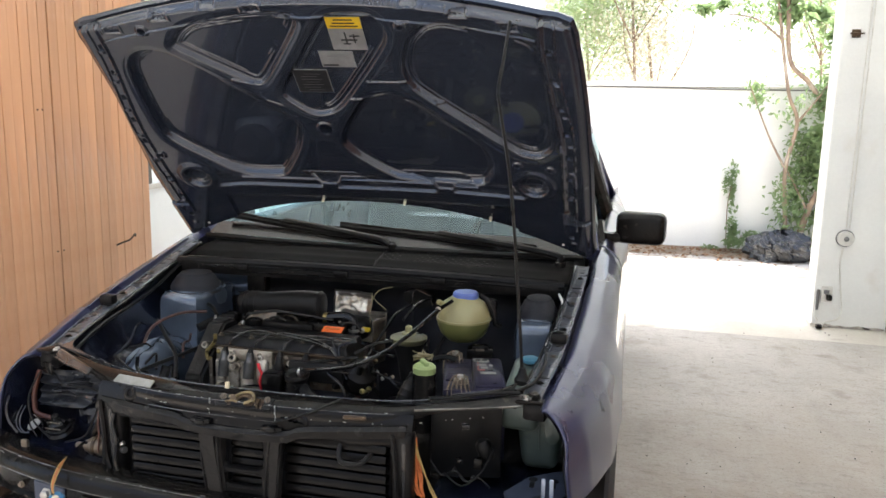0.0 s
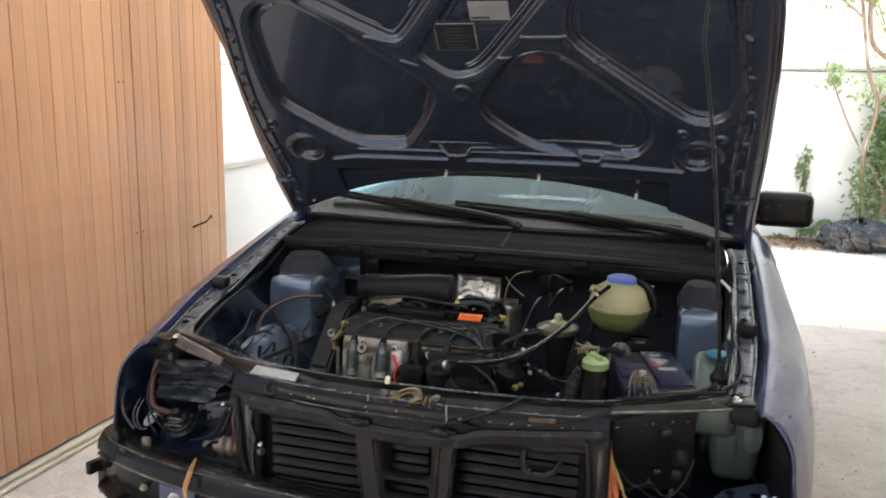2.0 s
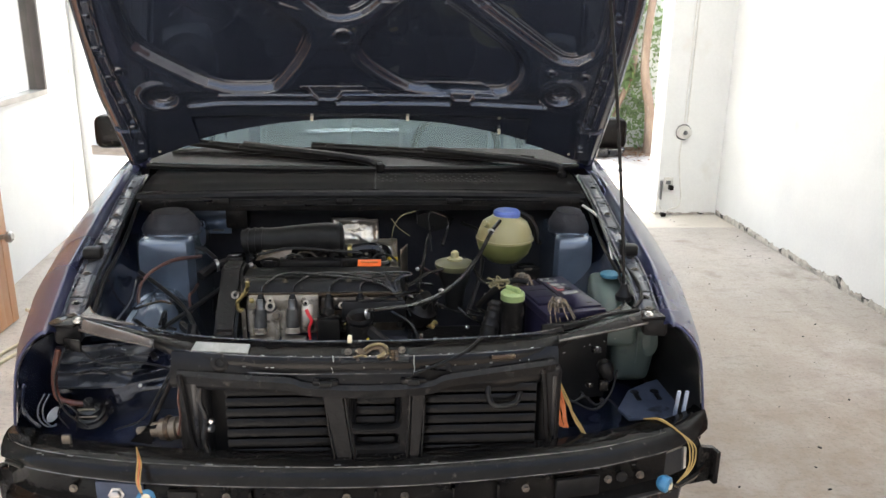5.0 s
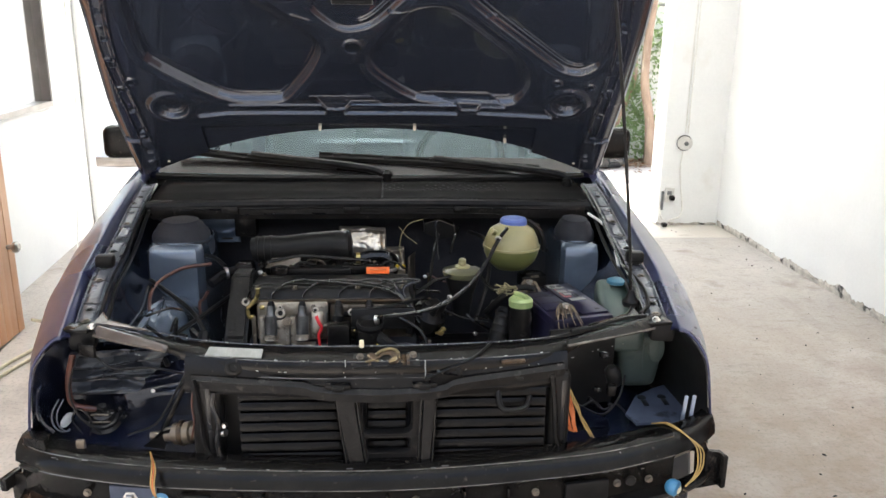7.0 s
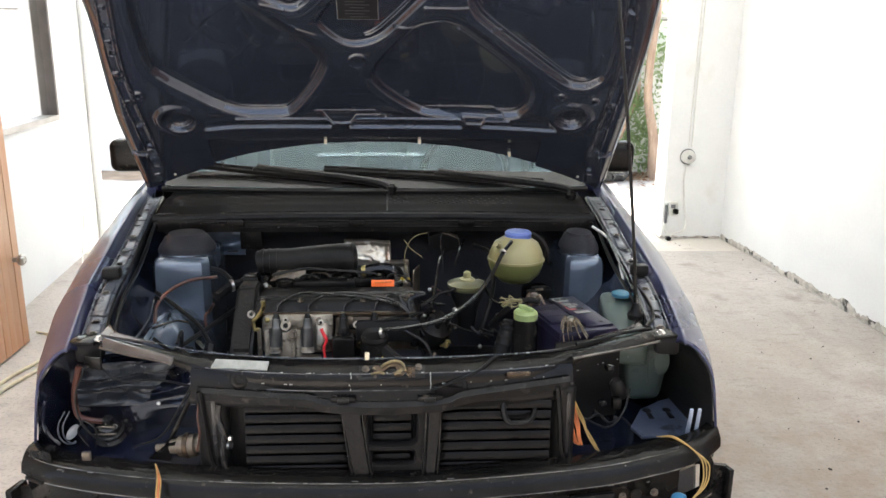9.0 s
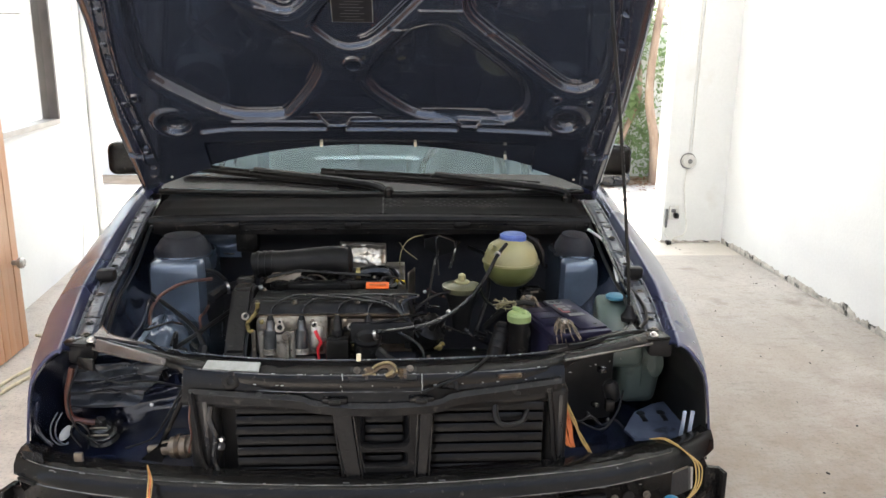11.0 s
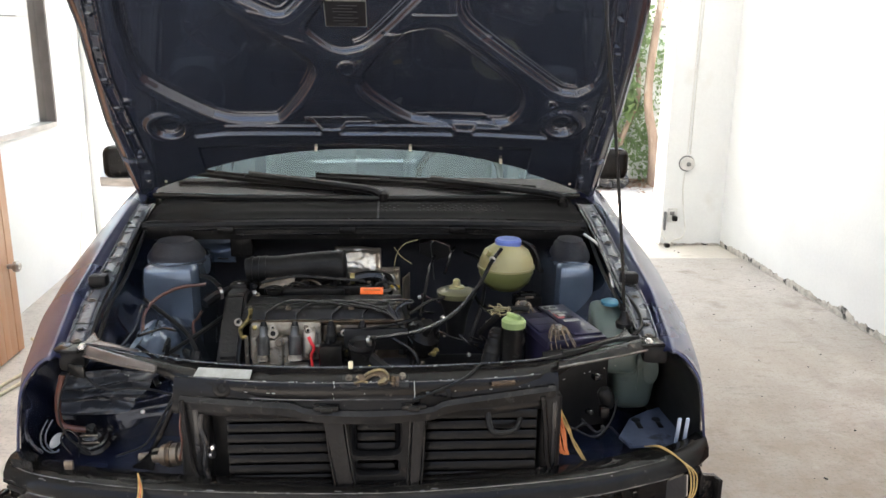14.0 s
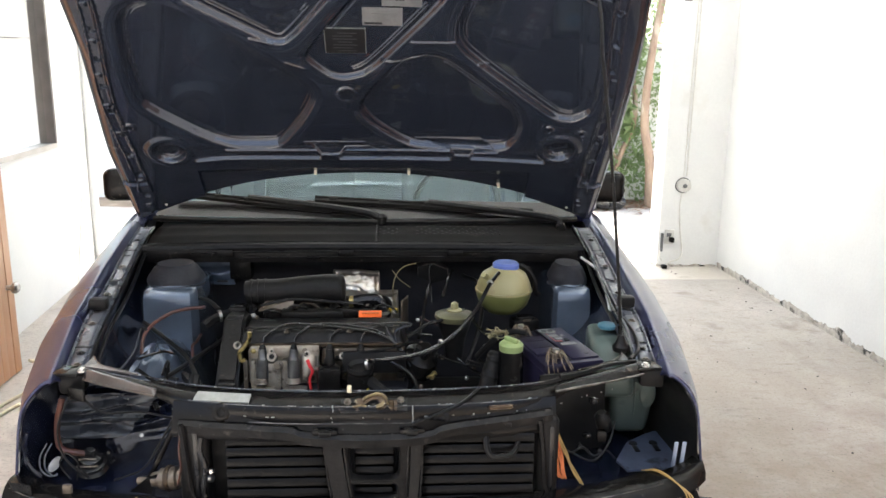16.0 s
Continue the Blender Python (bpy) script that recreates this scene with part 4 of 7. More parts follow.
LIP = [(-0.40, 0.132), (-0.142, 0.126), (-0.127, 0.109), (-0.074, 0.109), (-0.057, 0.128), (0.247, 0.130), (0.262, 0.111), (0.311, 0.111), (0.323, 0.127), (0.39, 0.128)]
BARS = [[(-0.49, 0.088), (-0.407, 0.097), (-0.137, 0.090)], [(-0.072, 0.089), (0.25, 0.092)], [(0.317, 0.097), (0.53, 0.093)]]


def rounded(pts, times=2):
    """Corner cutting of an outline."""
    for _ in range(times):
        cut = []
        for (ax, ay), (bx, by) in zip(pts, pts[1:] + pts[:1]):
            cut += [(0.8 * ax + 0.2 * bx, 0.8 * ay + 0.2 * by), (0.2 * ax + 0.8 * bx, 0.2 * ay + 0.8 * by)]
        pts = cut
    return pts


def blur(F, times):
    """Soften a relief over neighbouring cells."""
    for _ in range(times):
        P = np.pad(F, 1, mode="edge")
        F = (P[:-2, 1:-1] + P[2:, 1:-1] + P[1:-1, :-2] + P[1:-1, 2:] + 2 * F) / 6
    return F


def poly_dist(U, V, pts):
    """Signed distance to an outline, negative inside, over whole arrays."""
    d = np.full(U.shape, 9.0)
    inside = np.zeros(U.shape, bool)
    for (ax, ay), (bx, by) in zip(pts, pts[1:] + pts[:1]):
        ex, ey = bx - ax, by - ay
        t = np.clip(((U - ax) * ex + (V - ay) * ey) / (ex * ex + ey * ey), 0, 1)
        d = np.minimum(d, np.hypot(U - ax - t * ex, V - ay - t * ey))
        cross = ((ay > V) != (by > V)) & (U < ex * (V - ay) / (ey if abs(ey) > 1e-9 else 1e-9) + ax)
        inside ^= cross
    return np.where(inside, -d, d)


def stepn(a, c, x):
    t = np.clip((x - a) / (c - a), 0, 1)
    return t * t * (3 - 2 * t)


def rear_edge(u):
    return 0.004 - 0.205 * (abs(u) / 0.745) ** 2.2


def front_edge(u):
    return 0.815 - 0.085 * (abs(u) / 0.72) ** 2


def side_edge(v, s=1):
    if s < 0:
        return lerp(v, [(-0.2, 0.738), (0.13, 0.732), (0.30, 0.712), (0.48, 0.690), (0.74, 0.684)])
    return lerp(v, [(-0.2, 0.738), (0.20, 0.730), (0.45, 0.718), (0.62, 0.702), (0.74, 0.680)])


def line_dist(U, V, pts):
    """Distance to an open broken line over whole arrays."""
    d = np.full(U.shape, 9.0)
    for (ax, ay), (bx, by) in zip(pts, pts[1:]):
        ex, ey = bx - ax, by - ay
        t = np.clip(((U - ax) * ex + (V - ay) * ey) / (ex * ex + ey * ey), 0, 1)
        d = np.minimum(d, np.hypot(U - ax - t * ex, V - ay - t * ey))
    return d


def hood_heights(U, V):
    """Relief of the inner frame over arrays of places on the hood."""
    A = np.abs(U)
    F = np.full(U.shape, 0.024)
    near = np.full(U.shape, 9.0)
    dists = []
    for pts, deep, wide in zip(PANELS, (0.015, 0.015, 0.019, 0.026, 0.024), (0.009, 0.009, 0.012, 0.0155, 0.013)):
        sd = poly_dist(U, V, rounded(pts))
        dists.append(sd)
        F -= deep * stepn(0.003, -wide, sd)
        near = np.minimum(near, sd)
    # rounded crowns of the ribs
    F += 0.003 * stepn(0.003, 0.022, near) * (V > 0.15)
    F = blur(F, 3)
    # twin swages beside the ribs, broken here and there
    for k, sd in enumerate(dists):
        gaps = stepn(-0.75, -0.65, np.sin(U * 15 + V * 9 + 1.9 * k))
        F += 0.0034 * stepn(0.0042, 0.001, np.abs(sd + 0.0195)) * gaps
        F += 0.0030 * stepn(0.0040, 0.001, np.abs(sd + 0.0270)) * gaps * (np.sin(U * 8 - V * 13 + k) > -0.2)
    # short stiffening beads where the ribs meet
    for pts in ([(0.130, 0.543), (0.240, 0.545)], [(-0.27, 0.548), (-0.22, 0.530)], [(-0.19, 0.470), (-0.15, 0.452)], [(0.305, 0.470), (0.335, 0.462)], [(0.055, 0.476), (0.10, 0.478)]):
        F += 0.0035 * stepn(0.0055, 0.0015, line_dist(U, V, pts))
    # sloping tabs and lips of the rear crossbar
    for pts in TABS:
        sd = poly_dist(U, V, pts)
        F += stepn(0.002, -0.003, sd) * (0.003 - 0.42 * (V - 0.110))
        F += 0.003 * stepn(0.0035, 0.001, np.abs(sd - 0.001)) * (V > 0.15)
    F += 0.006 * stepn(0.0055, 0.002, line_dist(U, V, LIP))
    for pts in BARS:
        F += 0.010 * stepn(0.0095, 0.004, line_dist(U, V, pts))
    F -= 0.012 * stepn(0.050, 0.010, V) * (A < 0.5)
    # hinge domes: ring, dish, inner rim
    D = np.where(U > 0, np.hypot(U - 0.567, V - 0.158), np.hypot(U + 0.560, V - 0.136))
    F += 0.008 * stepn(0.072, 0.054, D) - 0.019 * stepn(0.048, 0.036, D) + 0.005 * stepn(0.0045, 0.001, np.abs(D - 0.030))
    # folded side flanges with small punched slots
    edge = A + 0.045 * stepn(0.3, 0.7, V)
    F -= 0.010 * stepn(0.655, 0.668, edge) * (V > -0.02)
    F += 0.008 * stepn(0.004, 0.001, np.abs(edge - 0.652)) * (V > -0.05)
    F += 0.005 * stepn(0.004, 0.0015, np.abs(edge - 0.689)) * (V > -0.05)
    slot = stepn(0.80, 0.90, np.sin(V * 68 + 1.1 * (U > 0)))
    F -= 0.008 * slot * stepn(0.664, 0.668, edge) * stepn(0.682, 0.678, edge)
    F += 0.005 * stepn(0.90, 0.97, np.sin(V * 57 + 2.0)) * stepn(0.668, 0.674, edge) * stepn(0.690, 0.686, edge)
    # long slots along the front
    front = 0.815 - 0.085 * (A / 0.72) ** 2
    for hu, hv in ((-0.562, 0.733), (-0.406, 0.766), (-0.258, 0.794), (-0.134, 0.784), (0.288, 0.795), (0.412, 0.768), (0.537, 0.733)):
        F -= 0.010 * stepn(1.0, 0.75, np.maximum(np.abs(U - hu) / 0.022, np.abs(V - hv) / 0.0075))
        F += 0.002 * stepn(0.25, 0.0, np.abs(np.maximum(np.abs(U - hu) / 0.026, np.abs(V - hv) / 0.0115) - 1.1))
    F += 0.005 * stepn(0.006, 0.002, np.abs(front - V - 0.062)) * (A < 0.6)
    F -= 0.010 * stepn(0.022, 0.010, front - V)
    for hu, hv, r in ((-0.043, 0.361, 0.020), (-0.472, 0.725, 0.011), (0.259, 0.728, 0.009), (-0.640, 0.245, 0.009), (0.619, 0.234, 0.008), (0.523, 0.244, 0.008), (0.655, 0.03, 0.008)):
        D = np.hypot(U - hu, V - hv)
        F += 0.005 * stepn(r + 0.010, r + 0.003, D) - 0.026 * stepn(r, r - 0.006, D)
    return F


def build_hood():
    hood = part("hood", sheet(B(), lambda a, b: (lambda u, v: hood_at(u, v, -0.022))(*hood_uv(a, b)), 50, 30), M["paint"], car, "open hood, dark blue pressed steel underside")
    thick(hood, 0.003)

    nu, nv = 680, 460
    uv = np.array([[hood_uv(i / nu, j / nv) for j in range(nv + 1)] for i in range(nu + 1)])
    hh = hood_heights(uv[:, :, 0], uv[:, :, 1])

    def inner(a, b):
        i, j = round(a * nu), round(b * nv)
        return hood_at(uv[i, j, 0], uv[i, j, 1], hh[i, j] - 0.012 * (step(0.015, 0.0, a) + step(0.985, 1.0, a) + step(0.985, 1.0, b)))
    part("hood_frame", sheet(B(), inner, nu, nv), M["hoodin"], hood, "dark blue stamped inner frame with ribs")
    edge = [hood_at(*hood_uv(0, i / 12), -0.012) for i in range(13)] + [hood_at(*hood_uv(i / 20, 1), -0.012) for i in range(1, 20)]
    edge += [hood_at(*hood_uv(1, 1 - i / 12), -0.012) for i in range(13)] + [hood_at(*hood_uv(1 - i / 20, 0), -0.012) for i in range(1, 21)]
    part("hood_hem", tube(B(), edge, 0.0115, 6, 2), M["hoodin"], hood)
    # labels with their print

    def plate(name, u0, u1, v0, v1, m, h=0.0115, par=hood, label=""):
        bm = B()
        extrude_outline(bm, [hood_at(u0, v0, h), hood_at(u1, v0, h), hood_at(u1, v1, h), hood_at(u0, v1, h)], HN * 0.0012)
        return part(name, bm, m, par, label, smooth=False)
    y = plate("warning_label", 0.055, 0.152, 0.642, 0.746, M["label"], label="yellow and white warning label")
    plate("label_band", 0.056, 0.151, 0.711, 0.745, M["yellow"], 0.0130, y)
    for u0, u1, v in ((0.078, 0.130, 0.736), (0.073, 0.134, 0.726), (0.065, 0.142, 0.717)):
        plate("print_bar", u0, u1, v, v + 0.0035, M["blklabel"], 0.0145, y)
    for u0, u1, v0, v1 in ((0.085, 0.130, 0.672, 0.676), (0.097, 0.101, 0.660, 0.698), (0.110, 0.138, 0.685, 0.688), (0.120, 0.124, 0.664, 0.692), (0.088, 0.110, 0.660, 0.663)):
        plate("print_line", u0, u1, v0, v1, M["blklabel"], 0.0130, y)
    w = plate("paper_label", 0.007, 0.105, 0.583, 0.637, M["label"], label="faded pale paper label")
    plate("print_bar", 0.012, 0.056, 0.588, 0.593, M["blklabel"], 0.0130, w)
    plate("print_bar", 0.03, 0.09, 0.62, 0.622, M["grey"], 0.0130, w)
    k = plate("data_label", -0.089, 0.014, 0.492, 0.573, M["sticker"], 0.0110, label="black data label with thin pale border")
    plate("label_field", -0.087, 0.012, 0.494, 0.571, M["blklabel"], 0.0125, k)
    for i in range(7):
        plate("print_bar", -0.068 + 0.012 * (i % 3 == 0), -0.008 - 0.012 * (i % 2), 0.501 + 0.0095 * i, 0.5025 + 0.0095 * i, M["dimprint"], 0.0140, k)
    # washer jets and rubber stops along the rear edge
    for u in (-0.155, 0.13, 0.412, 0.645, -0.63):
        v = rear_edge(u) + 0.016
        part("hood_stop", rod(B(), hood_at(u, v, 0.008), hood_at(u, v, 0.026), 0.005, 0.004, 8), M["cream"], hood, "small pale plastic clip")


def hood_uv(a, b):
    """Hood outline: a across, b from the rear edge to the front edge."""
    s = (a - 0.5) * 2
    v = rear_edge(0.745 * s) + (front_edge(0.72 * s) - rear_edge(0.745 * s)) * b
    return s * side_edge(v, s), v


build_hood()
bm = tube(B(), [(0.623, 2.083, 0.850), (0.610, 2.084, 1.0), (0.578, 2.10, 1.295), (0.548, 2.088, 1.48), (0.541, 2.09, 1.525), (0.545, 2.13, 1.60), (0.545, 2.20, 1.69)], 0.004, 8)
prop = part("hood_prop", bm, M["matt"], car, "thin black hood prop rod")
part("prop_foot", lathe(B(), [(0.018, 0), (0.02, 0.012), (0.012, 0.022), (0.007, 0.04)], (0.623, 2.083, 0.838), n=14), M["rubber"], prop)


# ---- front structure: lock carrier, radiator, bumper beam, headlight bays ----
def profile_sweep(bm, line, section, slim=None):
    """A bar of a given (depth, height) section along a line of points that runs across the car."""
    rings = []
    for p in line:
        k = 1 if slim is None else 1 - 0.6 * step(slim[0], slim[1], abs(p[0] - 0.02))
        rings.append([bm.verts.new((p[0], p[1] + d * k, p[2] + h * k)) for d, h in section])
    n = len(section)
    for a, b in zip(rings, rings[1:]):
        for i in range(n):
            bm.faces.new((a[i], b[i], b[(i + 1) % n], a[(i + 1) % n]))
    bm.faces.new(rings[0])
    bm.faces.new(list(reversed(rings[-1])))
    bmesh.ops.recalc_face_normals(bm, faces=bm.faces)
    return bm


def front_end():
    # upper lock carrier: bowed top bar with rolled lip
    line = spline([(-0.60, 2.0, 0.838), (-0.46, 1.925, 0.838), (-0.33, 1.87, 0.836), (-0.15, 1.825, 0.84), (0.03, 1.812, 0.843), (0.20, 1.825, 0.84), (0.38, 1.86, 0.836), (0.50, 1.92, 0.838), (0.635, 1.985, 0.838)], 6)
    sec = [(0.028, -0.004), (0.026, 0.003), (0.016, 0.004), (-0.004, 0.0), (-0.022, -0.010), (-0.028, -0.022), (-0.026, -0.042), (-0.018, -0.046), (-0.010, -0.03), (0.02, -0.03)]
    carrier = part("lock_carrier", profile_sweep(B(), line, sec, (0.30, 0.46)), M["blackgloss"], car, "black painted front crossmember, scratched")
    # thin pale tubes added as highlight lines along the carrier's edges
    for dy, dz, r_, k0, k1 in ((0.0265, 0.0035, 0.0016, 6, -6), (-0.0225, -0.0095, 0.0017, 12, -12), (-0.0275, -0.043, 0.0018, 14, -14)):
        part("carrier_edge", tube(B(), [Vector(p) + Vector((0, dy, dz)) for p in line[k0:k1]], r_, 5, 1), M["edge"], carrier)
    # deep middle of the carrier, its face leaning forward
    face = [(-0.36, 1.848, 0.80), (-0.2, 1.818, 0.802), (0.03, 1.795, 0.806), (0.26, 1.815, 0.802), (0.42, 1.848, 0.80)]
    sec2 = [(0.03, 0.02), (0.004, 0.024), (-0.006, 0.012), (-0.014, -0.012), (-0.024, -0.030), (-0.022, -0.042), (0.0, -0.036), (0.03, -0.03)]
    part("carrier_face", profile_sweep(B(), spline(face, 6), sec2), M["blackgloss"], carrier)
    lower = [(-0.345, 1.838, 0.782), (-0.2, 1.806, 0.784), (-0.118, 1.793, 0.783), (-0.085, 1.789, 0.774), (0.03, 1.78, 0.771), (0.148, 1.786, 0.774), (0.185, 1.792, 0.785), (0.28, 1.81, 0.790), (0.41, 1.838, 0.794)]
    part("grille_support", profile_sweep(B(), spline(lower, 5), [(0.02, 0.01), (-0.012, 0.012), (-0.02, 0.004), (-0.02, -0.012), (-0.01, -0.016), (0.02, -0.012)]), M["black"], carrier)
    for x in (-0.29, -0.05, 0.12, 0.31):
        y = 1.775 + 0.45 * (x - 0.03) ** 2
        part("grille_clip", box(B(), (x, y, 0.788), (0.05, 0.02, 0.010), 0.003, turn=math.degrees(0.9 * (x - 0.03))), M["black"], carrier)
        part("clip_slot", box(B(), (x, y - 0.008, 0.787), (0.022, 0.012, 0.008), 0.001), M["rubber"], carrier)
    for x, z in ((-0.259, 0.812), (0.178, 0.803)):
        y = 1.786 + 0.42 * (x - 0.03) ** 2
        lug = part("carrier_lug", lathe(B(), [(0.019, -0.006), (0.019, 0.002), (0.015, 0.005), (0.008, 0.005), (0.008, 0.0)], (x, y, z), (0, -1, 0.35), 18), M["blackgloss"], carrier)
        part("lug_hole", lathe(B(), [(0.0078, 0.001), (0.004, 0.0015)], (x, y, z), (0, -1, 0.35), 12), M["rubber"], lug)
    part("carrier_ear", extrude_outline(B(), [(0.135, 1.783, 0.812), (0.160, 1.782, 0.806), (0.195, 1.786, 0.800), (0.192, 1.786, 0.787), (0.160, 1.783, 0.776), (0.128, 1.781, 0.782)], (0, 0.010, 0)), M["blackgloss"], carrier)
    # sticker, scratches
    bm = B()
    extrude_outline(bm, [(-0.318, 1.840, 0.8285), (-0.203, 1.815, 0.832), (-0.200, 1.829, 0.8445), (-0.310, 1.853, 0.8415)], (0, -0.002, 0.003))
    part("sticker", bm, M["sticker"], carrier, "greyish white rectangular sticker", smooth=False)
    rnd = random.Random(3)
    bm = B()
    for i in range(26):
        x = rnd.choice([-0.12, -0.1, -0.05, 0.12, 0.2]) + rnd.uniform(-0.05, 0.05)
        y = 1.790 + 0.42 * (x - 0.03) ** 2
        box(bm, (x, y, 0.812 + rnd.uniform(-0.005, 0.012)), (rnd.uniform(0.002, 0.010), 0.002, rnd.uniform(0.001, 0.003)), 0, turn=rnd.uniform(-15, 15))
    for i in range(34):
        x = rnd.gauss(-0.075, 0.022) if i % 3 else rnd.gauss(-0.02, 0.03)
        z = 0.806 + rnd.gauss(0, 0.006)
        y = 1.7895 + 0.42 * (x - 0.03) ** 2
        box(bm, (x, y, z), (rnd.uniform(0.0015, 0.008), 0.002, rnd.uniform(0.0008, 0.003)), 0, turn=rnd.uniform(-10, 10), tilt=rnd.uniform(-20, 20))
    for x, z0, z1 in ((-0.036, 0.800, 0.838), (0.122, 0.800, 0.836)):
        for k in range(5):
            box(bm, (x + rnd.uniform(-0.001, 0.001), 1.7885, z0 + (z1 - z0) * (k + 0.5) / 5), (0.0018, 0.002, 0.006), 0, tilt=-18)
    tagged(part("paint_chips", bm, M["sticker"], carrier, "small pale paint chips"), kind="stuff")
    bm = B()
    edge = line
    for i in range(70):
        k = rnd.randrange(3, len(edge) - 4)
        p = Vector(edge[k]).lerp(Vector(edge[k + 1]), rnd.random())
        d = Vector(edge[k + 1]) - Vector(edge[k])
        box(bm, p + rnd.choice([Vector((0, 0.024, 0.0045)), Vector((0, -0.022, -0.008)), Vector((0, -0.0285, -0.03))]), (rnd.choice([0.0015, 0.002, 0.003, 0.006]), 0.0016, rnd.uniform(0.0008, 0.0022)), 0, turn=math.degrees(math.atan2(d.y, d.x)) + rnd.uniform(-12, 12))
    tagged(part("edge_wear", bm, M["sticker"], carrier, "pale chips along the worn edges"), kind="stuff")
    # end brackets of the carrier; the left one's mirrored sheen is put into its colour
    for x0, x1, sx in ((-0.575, -0.395, -1), (0.64, 0.42, 1)):
        def end(u, v, x0=x0, x1=x1):
            back = Vector((x0, 1.992 if x0 > 0 else 1.978, 0.845)).lerp(Vector((x1, 1.866, 0.842)), u)
            front = Vector((x0, 1.955 - 0.006 * math.sin(math.pi * u), 0.829)).lerp(Vector((x1, 1.850, 0.834)), u)
            return back.lerp(front, v) + Vector((0, 0, 0.007 * math.sin(math.pi * v) * (1 - 0.5 * u)))
        thick(part("carrier_end", sheet(B(), end, 16, 8), M["sheenplate"] if sx < 0 else M["black"], carrier, "shiny end of the crossmember"), 0.004)
        part("end_lip", tube(B(), [end(k / 8, 1.0) + Vector((0, -0.002, 0.002)) for k in range(9)], 0.0032, 6, 2), M["edge"], carrier)
        part("bolt", lathe(B(), [(0.011, 0), (0.011, 0.003), (0.006, 0.004), (0.006, 0.008)], (x0 + sx * 0.008, 1.972, 0.842), n=6), M["steel"], carrier)
        box_ = box(B(), (0.648 if sx > 0 else -0.612, 1.995, 0.838), (0.062, 0.075, 0.008), 0.003, turn=sx * 10)
        part("corner_plate", box_, M["blackgloss"], carrier)
        part("corner_filler", box(B(), (sx * 0.640 + 0.029, 1.992, 0.812), (0.055, 0.05, 0.044), 0.01, turn=sx * -10), M["rubber"], carrier)
        gx = -0.585 if sx < 0 else 0.615
        gus = [(gx, 2.045, 0.846), (gx, 1.985, 0.845), (gx - sx * 0.13, 1.935, 0.845), (gx - sx * 0.075, 1.965, 0.846), (gx - sx * 0.030, 1.995, 0.846)]
        part("corner_gusset", extrude_outline(B(), gus if sx > 0 else gus[::-1], (0, 0, 0.004)), M["sheenplate"] if sx < 0 else M["black"], carrier, smooth=False)
        part("gusset_edge", tube(B(), [Vector(p) + Vector((0, 0, 0.004)) for p in (gus[2], gus[3], gus[4], gus[0])], 0.0016, 5, 3), M["edge"], carrier)
        if sx < 0:
            part("corner_bracket", box(B(), (x0 + sx * 0.012, 1.94, 0.803), (0.045, 0.008, 0.028), 0.0035, turn=sx * 25), M["black"], carrier)
    # latch
    def on_slope(x, w, o):
        """Place on the sloping face of the carrier: w up the slope, o off it."""
        return Vector((x, 1.785 + 0.628 * w - 0.66 * o, 0.822 + 0.556 * w + 0.75 * o))

    def slope_plate(name, pts, o0, o1, m, par, label=""):
        bm = extrude_outline(B(), [on_slope(x, w, o0) for x, w in pts], on_slope(0, 0, o1) - on_slope(0, 0, o0))
        return part(name, bm, m, par, label, smooth=False)
    latch = slope_plate("hood_latch", [(-0.021, 0.0), (0.111, 0.002), (0.111, 0.036), (-0.020, 0.036)], -0.004, 0.0025, M["rubber"], car, "worn brassy hood latch on a black plate")
    slope_plate("latch_lever", [(0.006, 0.026), (0.012, 0.034), (0.026, 0.032), (0.034, 0.040), (0.050, 0.044), (0.062, 0.042), (0.070, 0.034), (0.074, 0.018), (0.066, 0.008), (0.052, 0.005), (0.048, 0.014), (0.056, 0.020),
                                 (0.052, 0.030), (0.040, 0.030), (0.030, 0.020), (0.018, 0.016)], 0.004, 0.008, M["rust"], latch)
    part("latch_hook", tube(B(), [on_slope(x, w, 0.010) for x, w in ((0.024, 0.028), (0.034, 0.037), (0.050, 0.043), (0.062, 0.040), (0.069, 0.030), (0.071, 0.016))], 0.0032, 8), M["goldrust"], latch)
    slope_plate("latch_tongue", [(0.050, 0.006), (0.062, 0.009), (0.068, 0.018), (0.064, 0.026), (0.058, 0.018), (0.050, 0.014)], 0.008, 0.012, M["goldrust"], latch)
    part("latch_bar", tube(B(), [on_slope(0.004, 0.012, 0.006), on_slope(0.018, 0.015, 0.008), on_slope(0.030, 0.014, 0.006)], 0.0026, 8), M["goldrust"], latch)
    for x, w in ((-0.007, 0.027), (0.098, 0.030)):
        part("latch_bolt", lathe(B(), [(0.0075, 0.002), (0.0075, 0.006), (0.0045, 0.007), (0.004, 0.010)], on_slope(x, w, 0), (0, -0.66, 0.75), 8), M["lead"], latch)
    for x in (0.088, 0.080, 0.012):
        slope_plate("latch_plate", [(x - 0.003, 0.004), (x + 0.003, 0.004), (x + 0.003, 0.030), (x - 0.003, 0.030)], 0.003, 0.005, M["rust"], latch)
    part("spring", tube(B(), [on_slope(0.079 + 0.005 * math.cos(i * 1.3), 0.008 + 0.0011 * i, 0.007 + 0.004 * math.sin(i * 1.3)) for i in range(20)], 0.0014, 5, 2), M["rust"], latch)
    part("yellow_plug", box(B(), (-0.004, 1.812, 0.862), (0.009, 0.009, 0.015), 0.002), M["cream"], latch)
    part("carrier_boss", lathe(B(), [(0.012, -0.004), (0.012, 0.004), (0.007, 0.006), (0.006, 0.002)], (0.352, 1.836, 0.812), (0, -1, 0.5), 14), M["dullmetal"], carrier)
